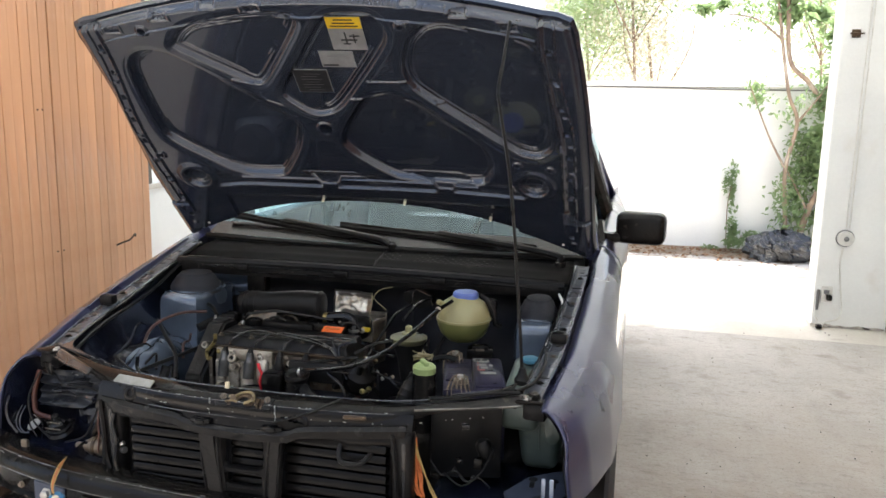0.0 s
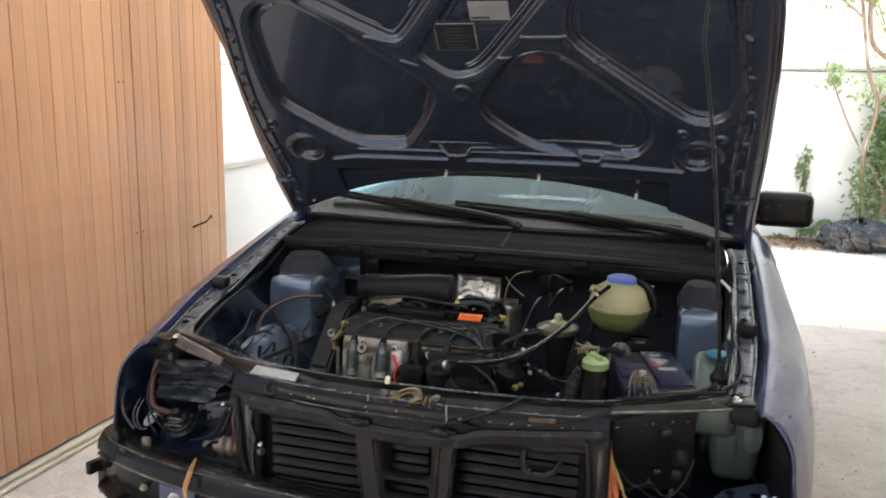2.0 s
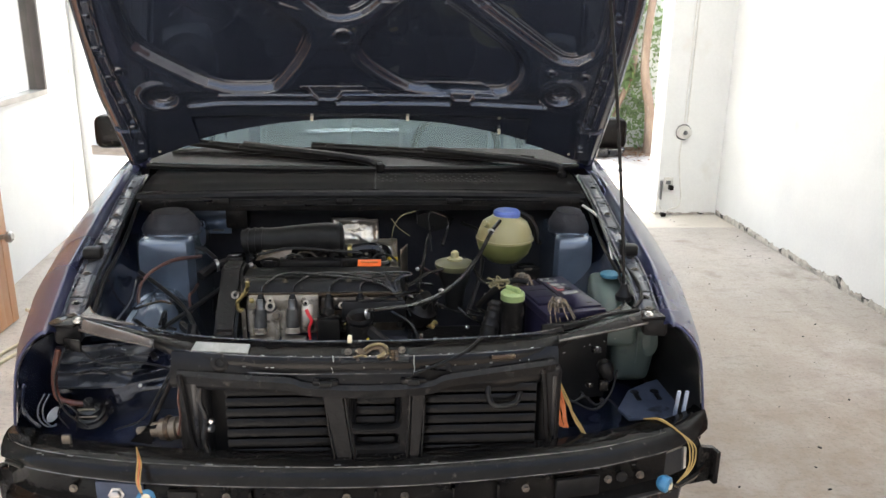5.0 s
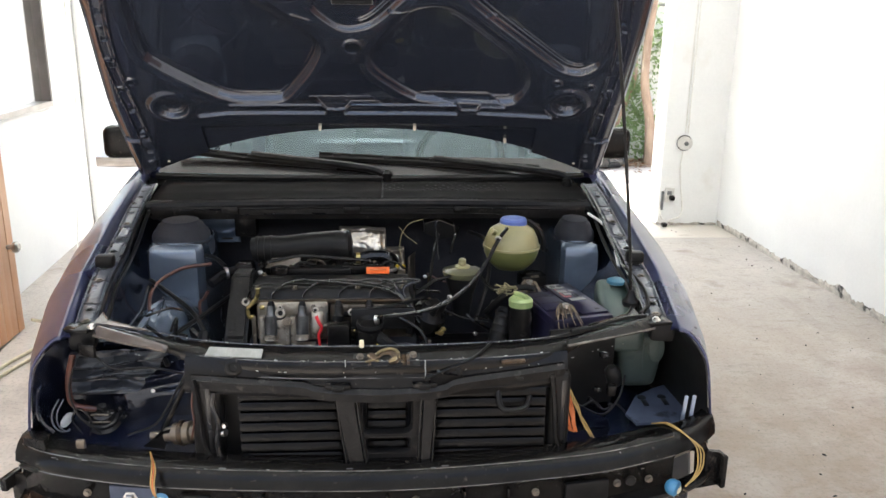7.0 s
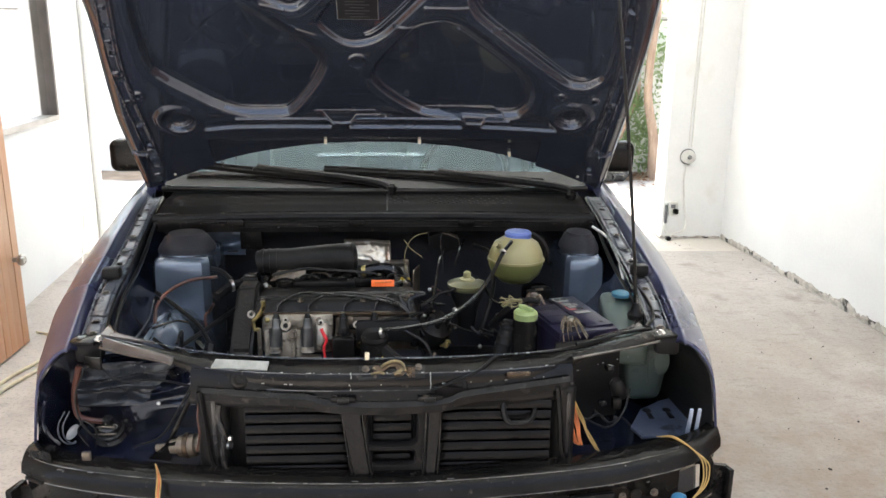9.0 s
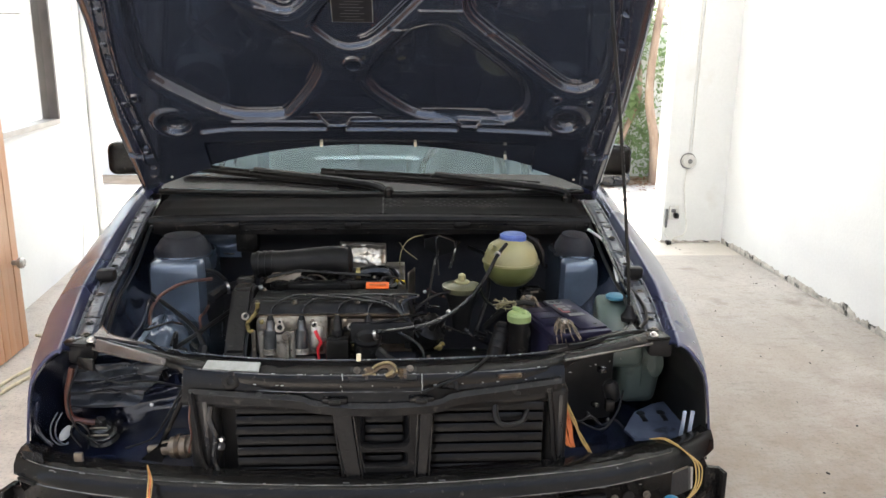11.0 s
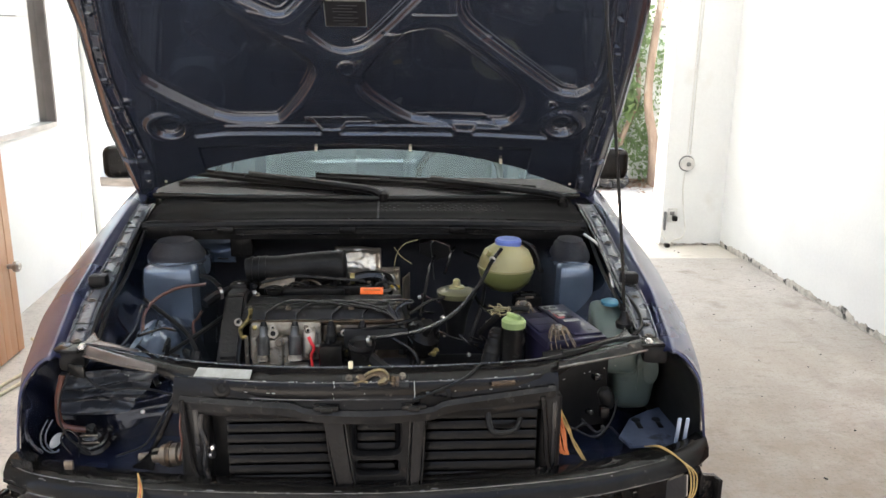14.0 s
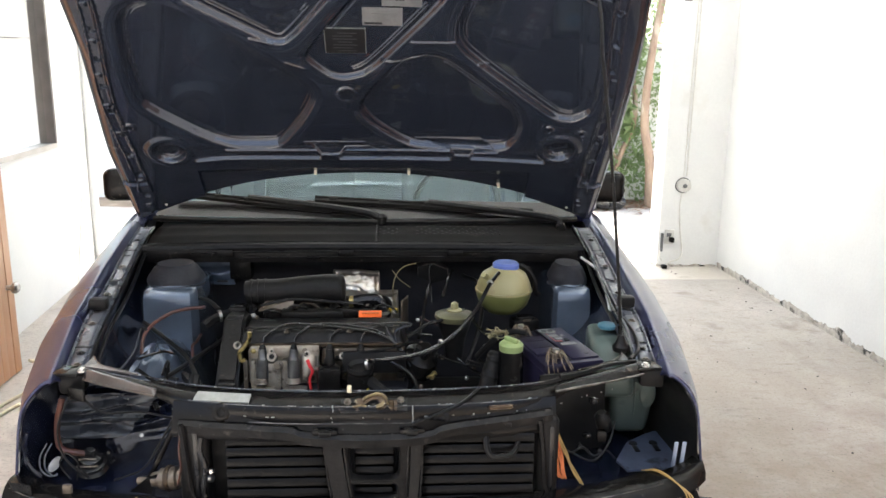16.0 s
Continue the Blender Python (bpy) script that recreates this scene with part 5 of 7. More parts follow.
    part("latch_opening", box(B(), (0.30, 1.806, 0.822), (0.05, 0.008, 0.010), 0.003, tilt=-20, turn=8), M["rust"], carrier)
    part("release_cable", tube(B(), [(0.12, 1.78, 0.80), (0.17, 1.79, 0.815), (0.22, 1.80, 0.835), (0.26, 1.84, 0.85)], 0.003, 6), M["rubber"], carrier)

    # radiator pack: core, shroud frame, slats, struts
    rad = part("radiator", box(B(), (0.055, 1.865, 0.655), (0.70, 0.035, 0.26), 0.006), M["rubber"], car, "black radiator behind horizontal slats")
    for x0, x1 in ((-0.252, -0.045), (0.005, 0.085), (0.135, 0.372)):
        for i in range(8):
            z = 0.592 + 0.0228 * i
            bm = box(B(), ((x0 + x1) / 2, 1.818, z), (x1 - x0, 0.030, 0.0185), 0.004, tilt=-16)
            part("slat", bm, M["slat"], rad)
    part("radiator_core", sheet(B(), lambda u, v: Vector((-0.25 + 0.62 * u, 1.846 + 0.0015 * (int(u * 240) % 2), 0.56 + 0.22 * v)), 240, 2), M["dusty"], rad)
    for (xt, xb, w) in ((-0.034, -0.012, 0.046), (0.128, 0.120, 0.034)):
        bm = B()
        extrude_outline(bm, [(xt - w / 2 - 0.012, 1.787, 0.792), (xt + w / 2 + 0.008, 1.785, 0.792), (xt + w / 2, 1.772, 0.75), (xb + w / 2, 1.765, 0.60), (xb - w / 2, 1.765, 0.60), (xt - w / 2, 1.774, 0.75)], (0, 0.022, 0))
        bmesh.ops.bevel(bm, geom=list(bm.edges), offset=0.009, segments=3, affect="EDGES")
        strut = part("grille_strut", bm, M["matt"], carrier)
        for k in (-1, 1):
            part("strut_fold", tube(B(), [(xt + k * w * 0.42, 1.7745, 0.765), (xt * 0.6 + xb * 0.4 + k * w * 0.43, 1.7655, 0.69), (xb + k * w * 0.42, 1.7635, 0.605)], 0.0028, 6, 4), M["black"], strut)
    def window_plate(x0, x1, z0, z1, hx0, hx1, hz0, hz1, r):
        """A thin pressed plate with one round-cornered opening."""
        bm, n = B(), 40
        cx, cz, a, b = (hx0 + hx1) / 2, (hz0 + hz1) / 2, (hx1 - hx0) / 2, (hz1 - hz0) / 2
        loops = []
        for grow, y in ((0.0, 1.796), (0.0, 1.786), (0.004, 1.780), (None, 1.780)):
            ring = []
            for i in range(n):
                t = 2 * math.pi * (i + 0.5) / n
                c, s_ = math.cos(t), math.sin(t)
                if grow is None:
                    k = min((x1 - cx) / c if c > 0 else (x0 - cx) / c, (z1 - cz) / s_ if s_ > 0 else (z0 - cz) / s_)
                    p = (cx + c * k, cz + s_ * k)
                else:
                    q = (abs(c / (a + grow)) ** 6 + abs(s_ / (b + grow)) ** 6) ** (-1 / 6)
                    p = (cx + c * q, cz + s_ * q)
                ring.append(bm.verts.new((p[0], y, p[1])))
            loops.append(ring)
        for p, q in zip(loops, loops[1:]):
            for i in range(n):
                bm.faces.new((p[i], p[(i + 1) % n], q[(i + 1) % n], q[i]))
        bmesh.ops.recalc_face_normals(bm, faces=bm.faces)
        return bm
    part("centre_plate", window_plate(-0.025, 0.118, 0.676, 0.778, -0.004, 0.094, 0.683, 0.760, 0.012), M["matt"], carrier)
    part("centre_plate", window_plate(-0.025, 0.118, 0.598, 0.676, 0.000, 0.090, 0.640, 0.669, 0.008), M["matt"], carrier)
    for x, w in ((-0.318, 0.06), (0.403, 0.045)):
        part("radiator_side", box(B(), (x, 1.838, 0.69), (w, 0.045, 0.20), 0.012, seg=3), M["matt"], rad)
        part("side_groove", box(B(), (x + 0.006, 1.815, 0.69), (0.010, 0.006, 0.17), 0.002), M["hose"], rad)
        part("side_lip", tube(B(), [(x - 0.02, 1.812, 0.79), (x - 0.012, 1.81, 0.72), (x - 0.004, 1.808, 0.64), (x + 0.03, 1.806, 0.59)], 0.006, 6), M["black"], rad)
    part("lower_bar", profile_sweep(B(), spline([(-0.33, 1.815, 0.592), (-0.15, 1.79, 0.592), (0.045, 1.782, 0.592), (0.25, 1.792, 0.594), (0.42, 1.82, 0.596)], 5), [(0.03, 0.006), (-0.012, 0.008), (-0.016, -0.004), (-0.012, -0.016), (0.03, -0.014)]), M["black"], rad)
    part("bleed_tube", tube(B(), [(0.27, 1.80, 0.765), (0.272, 1.785, 0.74), (0.285, 1.78, 0.727), (0.32, 1.782, 0.730), (0.335, 1.80, 0.742), (0.338, 1.82, 0.752)], 0.0058, 8), M["rubber"], rad)
    part("tow_clip", box(B(), (0.046, 1.772, 0.598), (0.03, 0.012, 0.016), 0.003), M["black"], rad)

    # bumper beam: stepped bar bowing backward at its ends
    line = spline([(-0.715, 1.85, 0.585), (-0.62, 1.802, 0.58), (-0.40, 1.752, 0.576), (-0.10, 1.728, 0.573), (0.15, 1.728, 0.573), (0.45, 1.756, 0.578), (0.60, 1.789, 0.585), (0.660, 1.808, 0.588)], 7)
    sec = [(0.07, 0.052), (0.035, 0.056), (0.012, 0.050), (-0.004, 0.036), (-0.008, 0.018), (0.010, 0.012), (0.014, 0.006), (0.014, -0.058), (0.006, -0.062), (-0.012, -0.066), (-0.016, -0.074), (-0.010, -0.086), (0.07, -0.09)]
    beam = part("bumper_beam", profile_sweep(B(), line, sec), M["blackgloss"], car, "bare black bumper beam with bolt holes")

    for dy, dz, r_ in ((0.012, 0.0505, 0.0016), (-0.0075, 0.018, 0.0016), (-0.0155, -0.073, 0.0018)):
        part("beam_edge", tube(B(), [Vector(p) + Vector((0, dy, dz)) for p in line[1:-1]], r_, 5, 1), M["edge"], beam)

    corner = spline([(0.655, 1.806, 0.588), (0.70, 1.826, 0.592), (0.735, 1.845, 0.597), (0.762, 1.868, 0.602)], 5)
    part("beam_corner", profile_sweep(B(), corner, [(0.06, 0.050), (0.035, 0.056), (0.012, 0.050), (-0.004, 0.036), (-0.008, 0.018), (0.008, 0.000), (0.05, 0.000)]), M["blackgloss"], beam)
    part("beam_lip", profile_sweep(B(), corner, [(0.020, -0.068), (-0.012, -0.068), (-0.016, -0.074), (-0.010, -0.086), (0.020, -0.088)]), M["blackgloss"], beam)

    def beam_y(x):
        return 1.724 + 0.17 * (x - 0.03) ** 2
    for x in (-0.56, -0.25, -0.013, 0.102, 0.348, 0.525, 0.597):
        part("beam_bolt", lathe(B(), [(0.0085, 0), (0.0085, 0.003), (0.0055, 0.004), (0.005, 0.009)], (x, beam_y(x) + 0.014, 0.554), (0, -1, 0.15), 8), M["lead"] if x > 0 else M["dullmetal"], beam)
    for x, w, h in ((0.457, 0.095, 0.044), (-0.335, 0.06, 0.04)):
        part("beam_recess", box(B(), (x, beam_y(x) + 0.010, 0.548), (w, 0.012, h), 0.004, turn=math.degrees(0.34 * (x - 0.03))), M["rubber"], beam)
    part("beam_hole", lathe(B(), [(0.012, 0), (0.011, 0.003)], (0.555, beam_y(0.555) + 0.013, 0.556), (0, -1, 0), 16), M["rubber"], beam)
    for x in (-0.20, 0.045, 0.20, 0.29):
        part("beam_rib", box(B(), (x, beam_y(x) + 0.008, 0.545), (0.006, 0.014, 0.055), 0.002), M["blackgloss"], beam)
    mount = part("lamp_mount", box(B(), (-0.462, beam_y(-0.462) + 0.010, 0.553), (0.10, 0.006, 0.050), 0.004, turn=-10), M["bracket"], beam, "blue-grey lamp mounting plate")
    part("mount_nut", lathe(B(), [(0.016, 0), (0.016, 0.003), (0.011, 0.004), (0.011, 0.012), (0.007, 0.014)], (-0.468, beam_y(-0.468) + 0.006, 0.553), (0, -1, 0.15), 6), M["steel"], mount)
    bm = B()
    for i in range(60):
        x = rnd.uniform(-0.66, 0.64)
        z, dy = rnd.choice([(0.627, 0.008), (0.512, 0.0), (0.59, -0.003), (0.50, -0.012)])
        box(bm, (x, beam_y(x) + dy + 0.002, z + rnd.uniform(-0.002, 0.004)), (rnd.uniform(0.002, 0.014), 0.002, 0.0013), 0, turn=math.degrees(0.34 * (x - 0.03)))
    tagged(part("edge_wear", bm, M["dimprint"], beam, "scuffs along the beam edges"), kind="stuff")
    part("valance", box(B(), (0.03, 1.95, 0.36), (1.06, 0.18, 0.26), 0.03), M["black"], car)
    # end brackets
    bm = extrude_outline(B(), [(-0.647, 1.828, 0.655), (-0.697, 1.848, 0.652), (-0.709, 1.868, 0.63), (-0.709, 1.868, 0.52), (-0.677, 1.843, 0.49), (-0.627, 1.818, 0.50)], (0, 0.03, 0))
    br = part("beam_end", bm, M["black"], car, smooth=False)
    part("end_tab", box(B(), (-0.703, 1.866, 0.515), (0.085, 0.014, 0.085), 0.005, turn=-16), M["black"], br)
    part("tab_lip", box(B(), (-0.742, 1.868, 0.545), (0.016, 0.05, 0.03), 0.004, turn=-16), M["black"], br)
    part("end_slot", box(B(), (-0.677, 1.820, 0.60), (0.05, 0.014, 0.008), 0.002, turn=-30), M["rubber"], br)
    bm = extrude_outline(B(), [(0.724, 1.852, 0.600), (0.745, 1.862, 0.596), (0.756, 1.866, 0.572), (0.792, 1.880, 0.560), (0.795, 1.882, 0.478), (0.733, 1.856, 0.486)], (-0.004, 0.012, 0))
    br = part("beam_end", bm, M["black"], car, "black plastic bumper end bracket", smooth=False)
    part("end_tab", box(B(), (0.792, 1.878, 0.520), (0.012, 0.034, 0.080), 0.003, turn=14), M["black"], br)
    part("end_rib", box(B(), (0.748, 1.858, 0.535), (0.006, 0.012, 0.085), 0.002), M["black"], br)

    # headlight bays: shelf, back wall, side
    for sx, x0, x1 in ((-1, -0.66, -0.35), (1, 0.43, 0.72)):
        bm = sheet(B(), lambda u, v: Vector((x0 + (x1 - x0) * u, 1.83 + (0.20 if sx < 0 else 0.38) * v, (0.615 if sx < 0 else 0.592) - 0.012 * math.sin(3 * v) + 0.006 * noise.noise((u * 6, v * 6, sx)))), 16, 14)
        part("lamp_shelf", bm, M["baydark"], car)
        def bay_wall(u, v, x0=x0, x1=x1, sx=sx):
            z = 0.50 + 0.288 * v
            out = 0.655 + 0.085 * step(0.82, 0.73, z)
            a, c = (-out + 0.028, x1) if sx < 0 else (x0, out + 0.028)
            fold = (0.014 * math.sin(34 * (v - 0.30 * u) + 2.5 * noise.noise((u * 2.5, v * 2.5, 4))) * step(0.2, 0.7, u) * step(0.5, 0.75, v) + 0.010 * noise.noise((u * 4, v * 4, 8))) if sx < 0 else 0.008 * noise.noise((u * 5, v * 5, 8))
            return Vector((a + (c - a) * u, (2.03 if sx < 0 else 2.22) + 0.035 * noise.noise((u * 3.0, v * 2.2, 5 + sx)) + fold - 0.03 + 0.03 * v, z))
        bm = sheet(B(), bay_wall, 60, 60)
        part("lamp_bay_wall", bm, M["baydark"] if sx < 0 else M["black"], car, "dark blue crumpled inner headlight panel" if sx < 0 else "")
        def skin(u, v, sx=sx):
            k = 0.16 + 0.56 * v
            e = side_point(k, fender_front(k, sx), sx)
            return Vector((e.x - sx * (0.0052 + 0.035 * u * v), e.y + 0.001 + ((2.035 if sx < 0 else 2.22) - e.y) * u, e.z - 0.004 - 0.02 * u * (1 - v)))
        bm = sheet(B(), skin, 12, 80)
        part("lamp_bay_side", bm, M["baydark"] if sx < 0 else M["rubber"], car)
    # added black panel, stands for the unlit depth in front of the battery
    part("battery_shield", box(B(), (0.500, 2.035, 0.705), (0.17, 0.010, 0.20), 0.004, turn=13), M["rubber"], car)
    # lamp bay of the washer bottle: keyed bracket, bright strips
    bm = extrude_outline(B(), [(0.602, 1.990, 0.603), (0.650, 2.070, 0.608), (0.705, 2.105, 0.612), (0.760, 2.128, 0.614), (0.758, 2.041, 0.608), (0.720, 1.951, 0.603), (0.615, 1.945, 0.602)], (0, 0, -0.006))
    brk = part("lamp_bracket", bm, M["bracket"], car, "blue-grey painted headlight bracket")
    for x, y in ((0.712, 2.062), (0.662, 2.060)):
        part("key_hole", lathe(B(), [(0.011, 0.003), (0.010, 0.0045)], (x, y, 0.606), (0, 0, 1), 14), M["rubber"], brk)
        part("key_slot", box(B(), (x, y - 0.024, 0.6085), (0.012, 0.034, 0.003), 0.001), M["rubber"], brk)
    for x in (0.704, 0.722):
        part("edge_strip", box(B(), (x - 0.002, 1.895, 0.664), (0.0085, 0.006, 0.066), 0.002, tilt=10), M["stripmetal"], brk, "bright bare metal edge")
    part("lamp_bolt", lathe(B(), [(0.009, 0), (0.009, 0.005), (0.004, 0.006)], (0.632, 1.86, 0.628), (0, -0.4, 1), 10), M["rust"], brk)
    # lamp bay of the tube motor: silver cylinder with stem, bracket
    mot = part("level_motor", lathe(B(), [(0.008, -0.06), (0.009, -0.03), (0.015, -0.028), (0.016, -0.012), (0.022, -0.01), (0.024, 0.025), (0.018, 0.028), (0.016, 0.04)], (-0.385, 1.852, 0.652), (1, -0.1, 0.12), 18), M["dullmetal"], car, "dull silver headlight levelling motor")
    part("motor_stem", rod(B(), (-0.345, 1.85, 0.658), (-0.283, 1.82, 0.668), 0.008), M["steel"], mot)
    part("motor_clamp", lathe(B(), [(0.0255, -0.005), (0.027, 0), (0.0255, 0.005)], (-0.378, 1.852, 0.653), (1, -0.1, 0.12), 18), M["rust"], mot)
    part("motor_bracket", extrude_outline(B(), [(-0.46, 1.85, 0.625), (-0.42, 1.84, 0.66), (-0.40, 1.84, 0.665), (-0.415, 1.845, 0.62)], (0, 0.012, 0)), M["black"], mot, smooth=False)
    for x, z in ((-0.283, 0.688),):
        part("adjuster_bolt", lathe(B(), [(0.006, 0), (0.006, 0.005), (0.004, 0.008)], (x, 1.815, z), (0, -1, 0.2), 10), M["steel"], mot)
    for p in ((-0.47, 1.975, 0.69),):
        part("panel_screw", lathe(B(), [(0.005, 0), (0.004, 0.003)], p, (0.2, -1, 0.4), 8), M["steel"], car)
    for x, y, z, r in ((-0.535, 1.95, 0.662, 0.007), (-0.522, 1.945, 0.646, 0.006), (-0.60, 1.94, 0.66, 0.005)):
        part("bulb_clip", lathe(B(), [(r, -0.008), (r + 0.003, -0.002), (r * 0.7, 0.004), (r * 0.6, 0.012), (r * 0.3, 0.014)], (x, y, z), (0.3, -1, 0.5), 12), M["hose"], car)
    part("clip_spring", tube(B(), [(-0.60, 1.90, 0.63), (-0.615, 1.895, 0.665), (-0.60, 1.895, 0.69), (-0.58, 1.90, 0.665), (-0.585, 1.90, 0.625)], 0.0022, 6), M["hose"], car)
    def film(u, v):
        x, z = -0.640 + 0.215 * u, 0.690 + 0.092 * v + 0.012 * u * (1 - v)
        fold = 0.006 * math.sin(17 * (v - 0.5) * (1.5 - u) + 4 * noise.noise((u * 2, v * 3, 3))) + 0.012 * noise.noise((u * 3, v * 5, 1)) + 0.003 * noise.noise((u * 7, v * 16, 9))
        return Vector((x, 1.985 - 0.025 * (1 - v) + fold, z))
    part("crumpled_film", sheet(B(), film, 50, 44, lambda u, v: u < 0.66 + 0.34 * v + 0.02 * math.sin(14 * v)), M["film"], car, "glossy crumpled black plastic film")
    holder = part("bulb_holder", lathe(B(), [(0.034, 0), (0.036, 0.010), (0.030, 0.016), (0.030, 0.024), (0.024, 0.026), (0.022, 0.040), (0.012, 0.044), (0.010, 0.060)], (-0.570, 1.950, 0.626), (0.1, -0.45, 1), 22), M["hose"], car, "round black bulb holder")
    part("holder_clip", tube(B(), [(-0.592, 1.922, 0.645), (-0.570, 1.912, 0.650), (-0.548, 1.922, 0.645)], 0.002, 6), M["dullmetal"], holder)
    part("holder_clip", tube(B(), [(-0.588, 1.925, 0.660), (-0.570, 1.917, 0.665), (-0.552, 1.925, 0.660)], 0.002, 6), M["dullmetal"], holder)
    part("drain_tube", tube(B(), [(-0.622, 1.95, 0.79), (-0.632, 1.94, 0.74), (-0.632, 1.935, 0.70), (-0.622, 1.93, 0.682), (-0.595, 1.93, 0.674), (-0.568, 1.935, 0.668)], 0.0065, 8), M["wirebr"], car, "brown drain tube")
    # pale disc in place of a hole; the brightness behind is its colour
    part("pale_cap", lathe(B(), [(0.014, 0), (0.014, 0.003), (0.010, 0.004)], (-0.650, 1.947, 0.639), (1, -0.7, 0.2), 16, (0.75, 1.3)), M["outlet"], car, "pale oval disc standing for a hole to the bright outside")
    part("support_rod", rod(B(), (-0.360, 1.868, 0.772), (-0.430, 1.885, 0.636), 0.006), M["black"], car)
    for dx, k in ((0.0, 0), (0.010, 1)):
        part("wire_loop", tube(B(), [(-0.642 + dx, 1.905, 0.708), (-0.656 + dx, 1.90, 0.680), (-0.655 + dx, 1.895, 0.655), (-0.640 + dx, 1.893, 0.640), (-0.624, 1.90, 0.638 + 0.004 * k)], 0.0016, 6), M["rail"], car)
    part("bay_edge", tube(B(), [(-0.676, 1.90, 0.735), (-0.684, 1.895, 0.70), (-0.678, 1.895, 0.665), (-0.660, 1.90, 0.634)], 0.005, 6), M["baydark"], car)
    part("shelf_lug", box(B(), (-0.578, 1.835, 0.640), (0.018, 0.010, 0.024), 0.003), M["dullmetal"], car)
    part("bay_cable", tube(B(), [(-0.338, 1.815, 0.775), (-0.343, 1.808, 0.74), (-0.341, 1.806, 0.70), (-0.350, 1.812, 0.66)], 0.002, 6), M["wirebr"], car)
    part("side_hose", tube(B(), [(-0.300, 1.812, 0.762), (-0.302, 1.806, 0.735), (-0.292, 1.803, 0.70), (-0.297, 1.802, 0.65), (-0.285, 1.80, 0.612), (-0.268, 1.80, 0.598)], 0.006, 8), M["hose"], car)
    # shaded duct and clips in the washer bay
    part("bay_connector", box(B(), (0.548, 1.94, 0.690), (0.020, 0.02, 0.026), 0.004), M["black"], car)
    part("pump", lathe(B(), [(0.014, 0), (0.018, 0.01), (0.018, 0.04), (0.01, 0.05)], (0.565, 1.97, 0.69), (-0.3, -0.2, 1), 14), M["rubber"], car)
    rnd4 = random.Random(31)
    for i in range(7):
        x, z = rnd4.uniform(0.455, 0.575), rnd4.uniform(0.64, 0.79)
        y = 1.928 + 0.1 * (x - 0.49) - rnd4.uniform(0, 0.012)
        if i % 3 == 0:
            part("bay_connector", box(B(), (x, y, z), (rnd4.uniform(0.012, 0.028), 0.018, rnd4.uniform(0.010, 0.022)), 0.003, turn=rnd4.uniform(-30, 30)), rnd4.choice([M["black"], M["hose"]]), car)
        elif i % 3 == 1:
            part("bay_clip", lathe(B(), [(0.005, -0.004), (0.0065, 0), (0.006, 0.005), (0.003, 0.007)], (x, y, z), (0.3, -1, 0.6), 8), rnd4.choice([M["black"], M["hose"]]), car)
        else:
            part("bay_lead", tube(B(), [(x - 0.04, y, z + 0.02), (x - 0.01, y - 0.012, z - 0.006), (x + 0.02, y - 0.008, z + 0.004), (x + 0.045, y, z - 0.02)], 0.0022, 6), M["rubber"], car)
    # wiring looms
    def wires(name, lines, r, m, label=""):
        for l in lines:
            part(name, tube(B(), l, r, 6), m, car, label)
    rw = random.Random(6)
    for i in range(6):
        j = [rw.uniform(-0.004, 0.004) for _ in range(6)]
        wires("orange_wire", [[(0.417 + 0.001 * i, 1.862, 0.768), (0.419 + 0.002 * i + j[0], 1.853 + j[1], 0.728), (0.422 + 0.003 * i + j[2], 1.847 + j[3], 0.688), (0.428 + 0.0035 * i + j[4], 1.843, 0.662 + j[5]), (0.434 + 0.003 * i, 1.842, 0.642 + 0.9 * j[1])]], 0.0021, M["wireor"], "orange wire hanging free")
    for i in range(3):
        j = [rw.uniform(-0.005, 0.005) for _ in range(6)]
        wires("tan_wire", [[(0.419, 1.860, 0.768), (0.429 + j[0], 1.850, 0.735), (0.441 + 0.003 * i + j[1], 1.845 + j[2], 0.700), (0.460 + 0.003 * i + j[3], 1.842, 0.662), (0.480 + 0.004 * i, 1.840, 0.628 + j[4])]], 0.0015, M["wiretan"])
    wires("lamp_wire", [[(0.625 + 0.006 * i, 1.88, 0.636), (0.655, 1.85, 0.650 - 0.002 * i), (0.690 + 0.007 * i, 1.80, 0.632 - 0.004 * i), (0.697 + 0.006 * i, 1.785, 0.598), (0.690 + 0.004 * i, 1.778, 0.570), (0.668, 1.768, 0.548)] for i in range(3)], 0.0015, M["wiretan"], "yellowish lamp wire looped over the beam")
    for i in range(3):
        wires("lamp_wire", [[(-0.43, 1.80, 0.640), (-0.412 + 0.003 * i, 1.748, 0.640 - 0.002 * i), (-0.409 + 0.003 * i, 1.722, 0.61), (-0.396, 1.712, 0.585)]], 0.0014, M["wireor"] if i == 1 else M["wiretan"], "thin lamp wire hanging over the beam")
    for c, ax in (((0.646, 1.768, 0.545), (0.75, -0.65, -0.15)), ((-0.393, 1.716, 0.578), (0.3, -1, 0.9))):
        s = part("bulb_socket", lathe(B(), [(0.008, -0.02), (0.013, -0.016), (0.0175, -0.008), (0.0175, 0.004), (0.012, 0.008)], c, ax, 20), M["socket"], car, "blue bulb socket with cream centre")
        part("socket_core", lathe(B(), [(0.009, 0.006), (0.008, 0.010), (0.004, 0.012)], c, ax, 14), M["cream"], s)
        for k in range(3):
            a_ = 2.1 * k
            part("socket_contact", lathe(B(), [(0.002, 0.006), (0.0018, 0.015)], Vector(c) + Vector((0.011 * math.cos(a_), 0, 0.011 * math.sin(a_))), ax, 6), M["rust"], s)
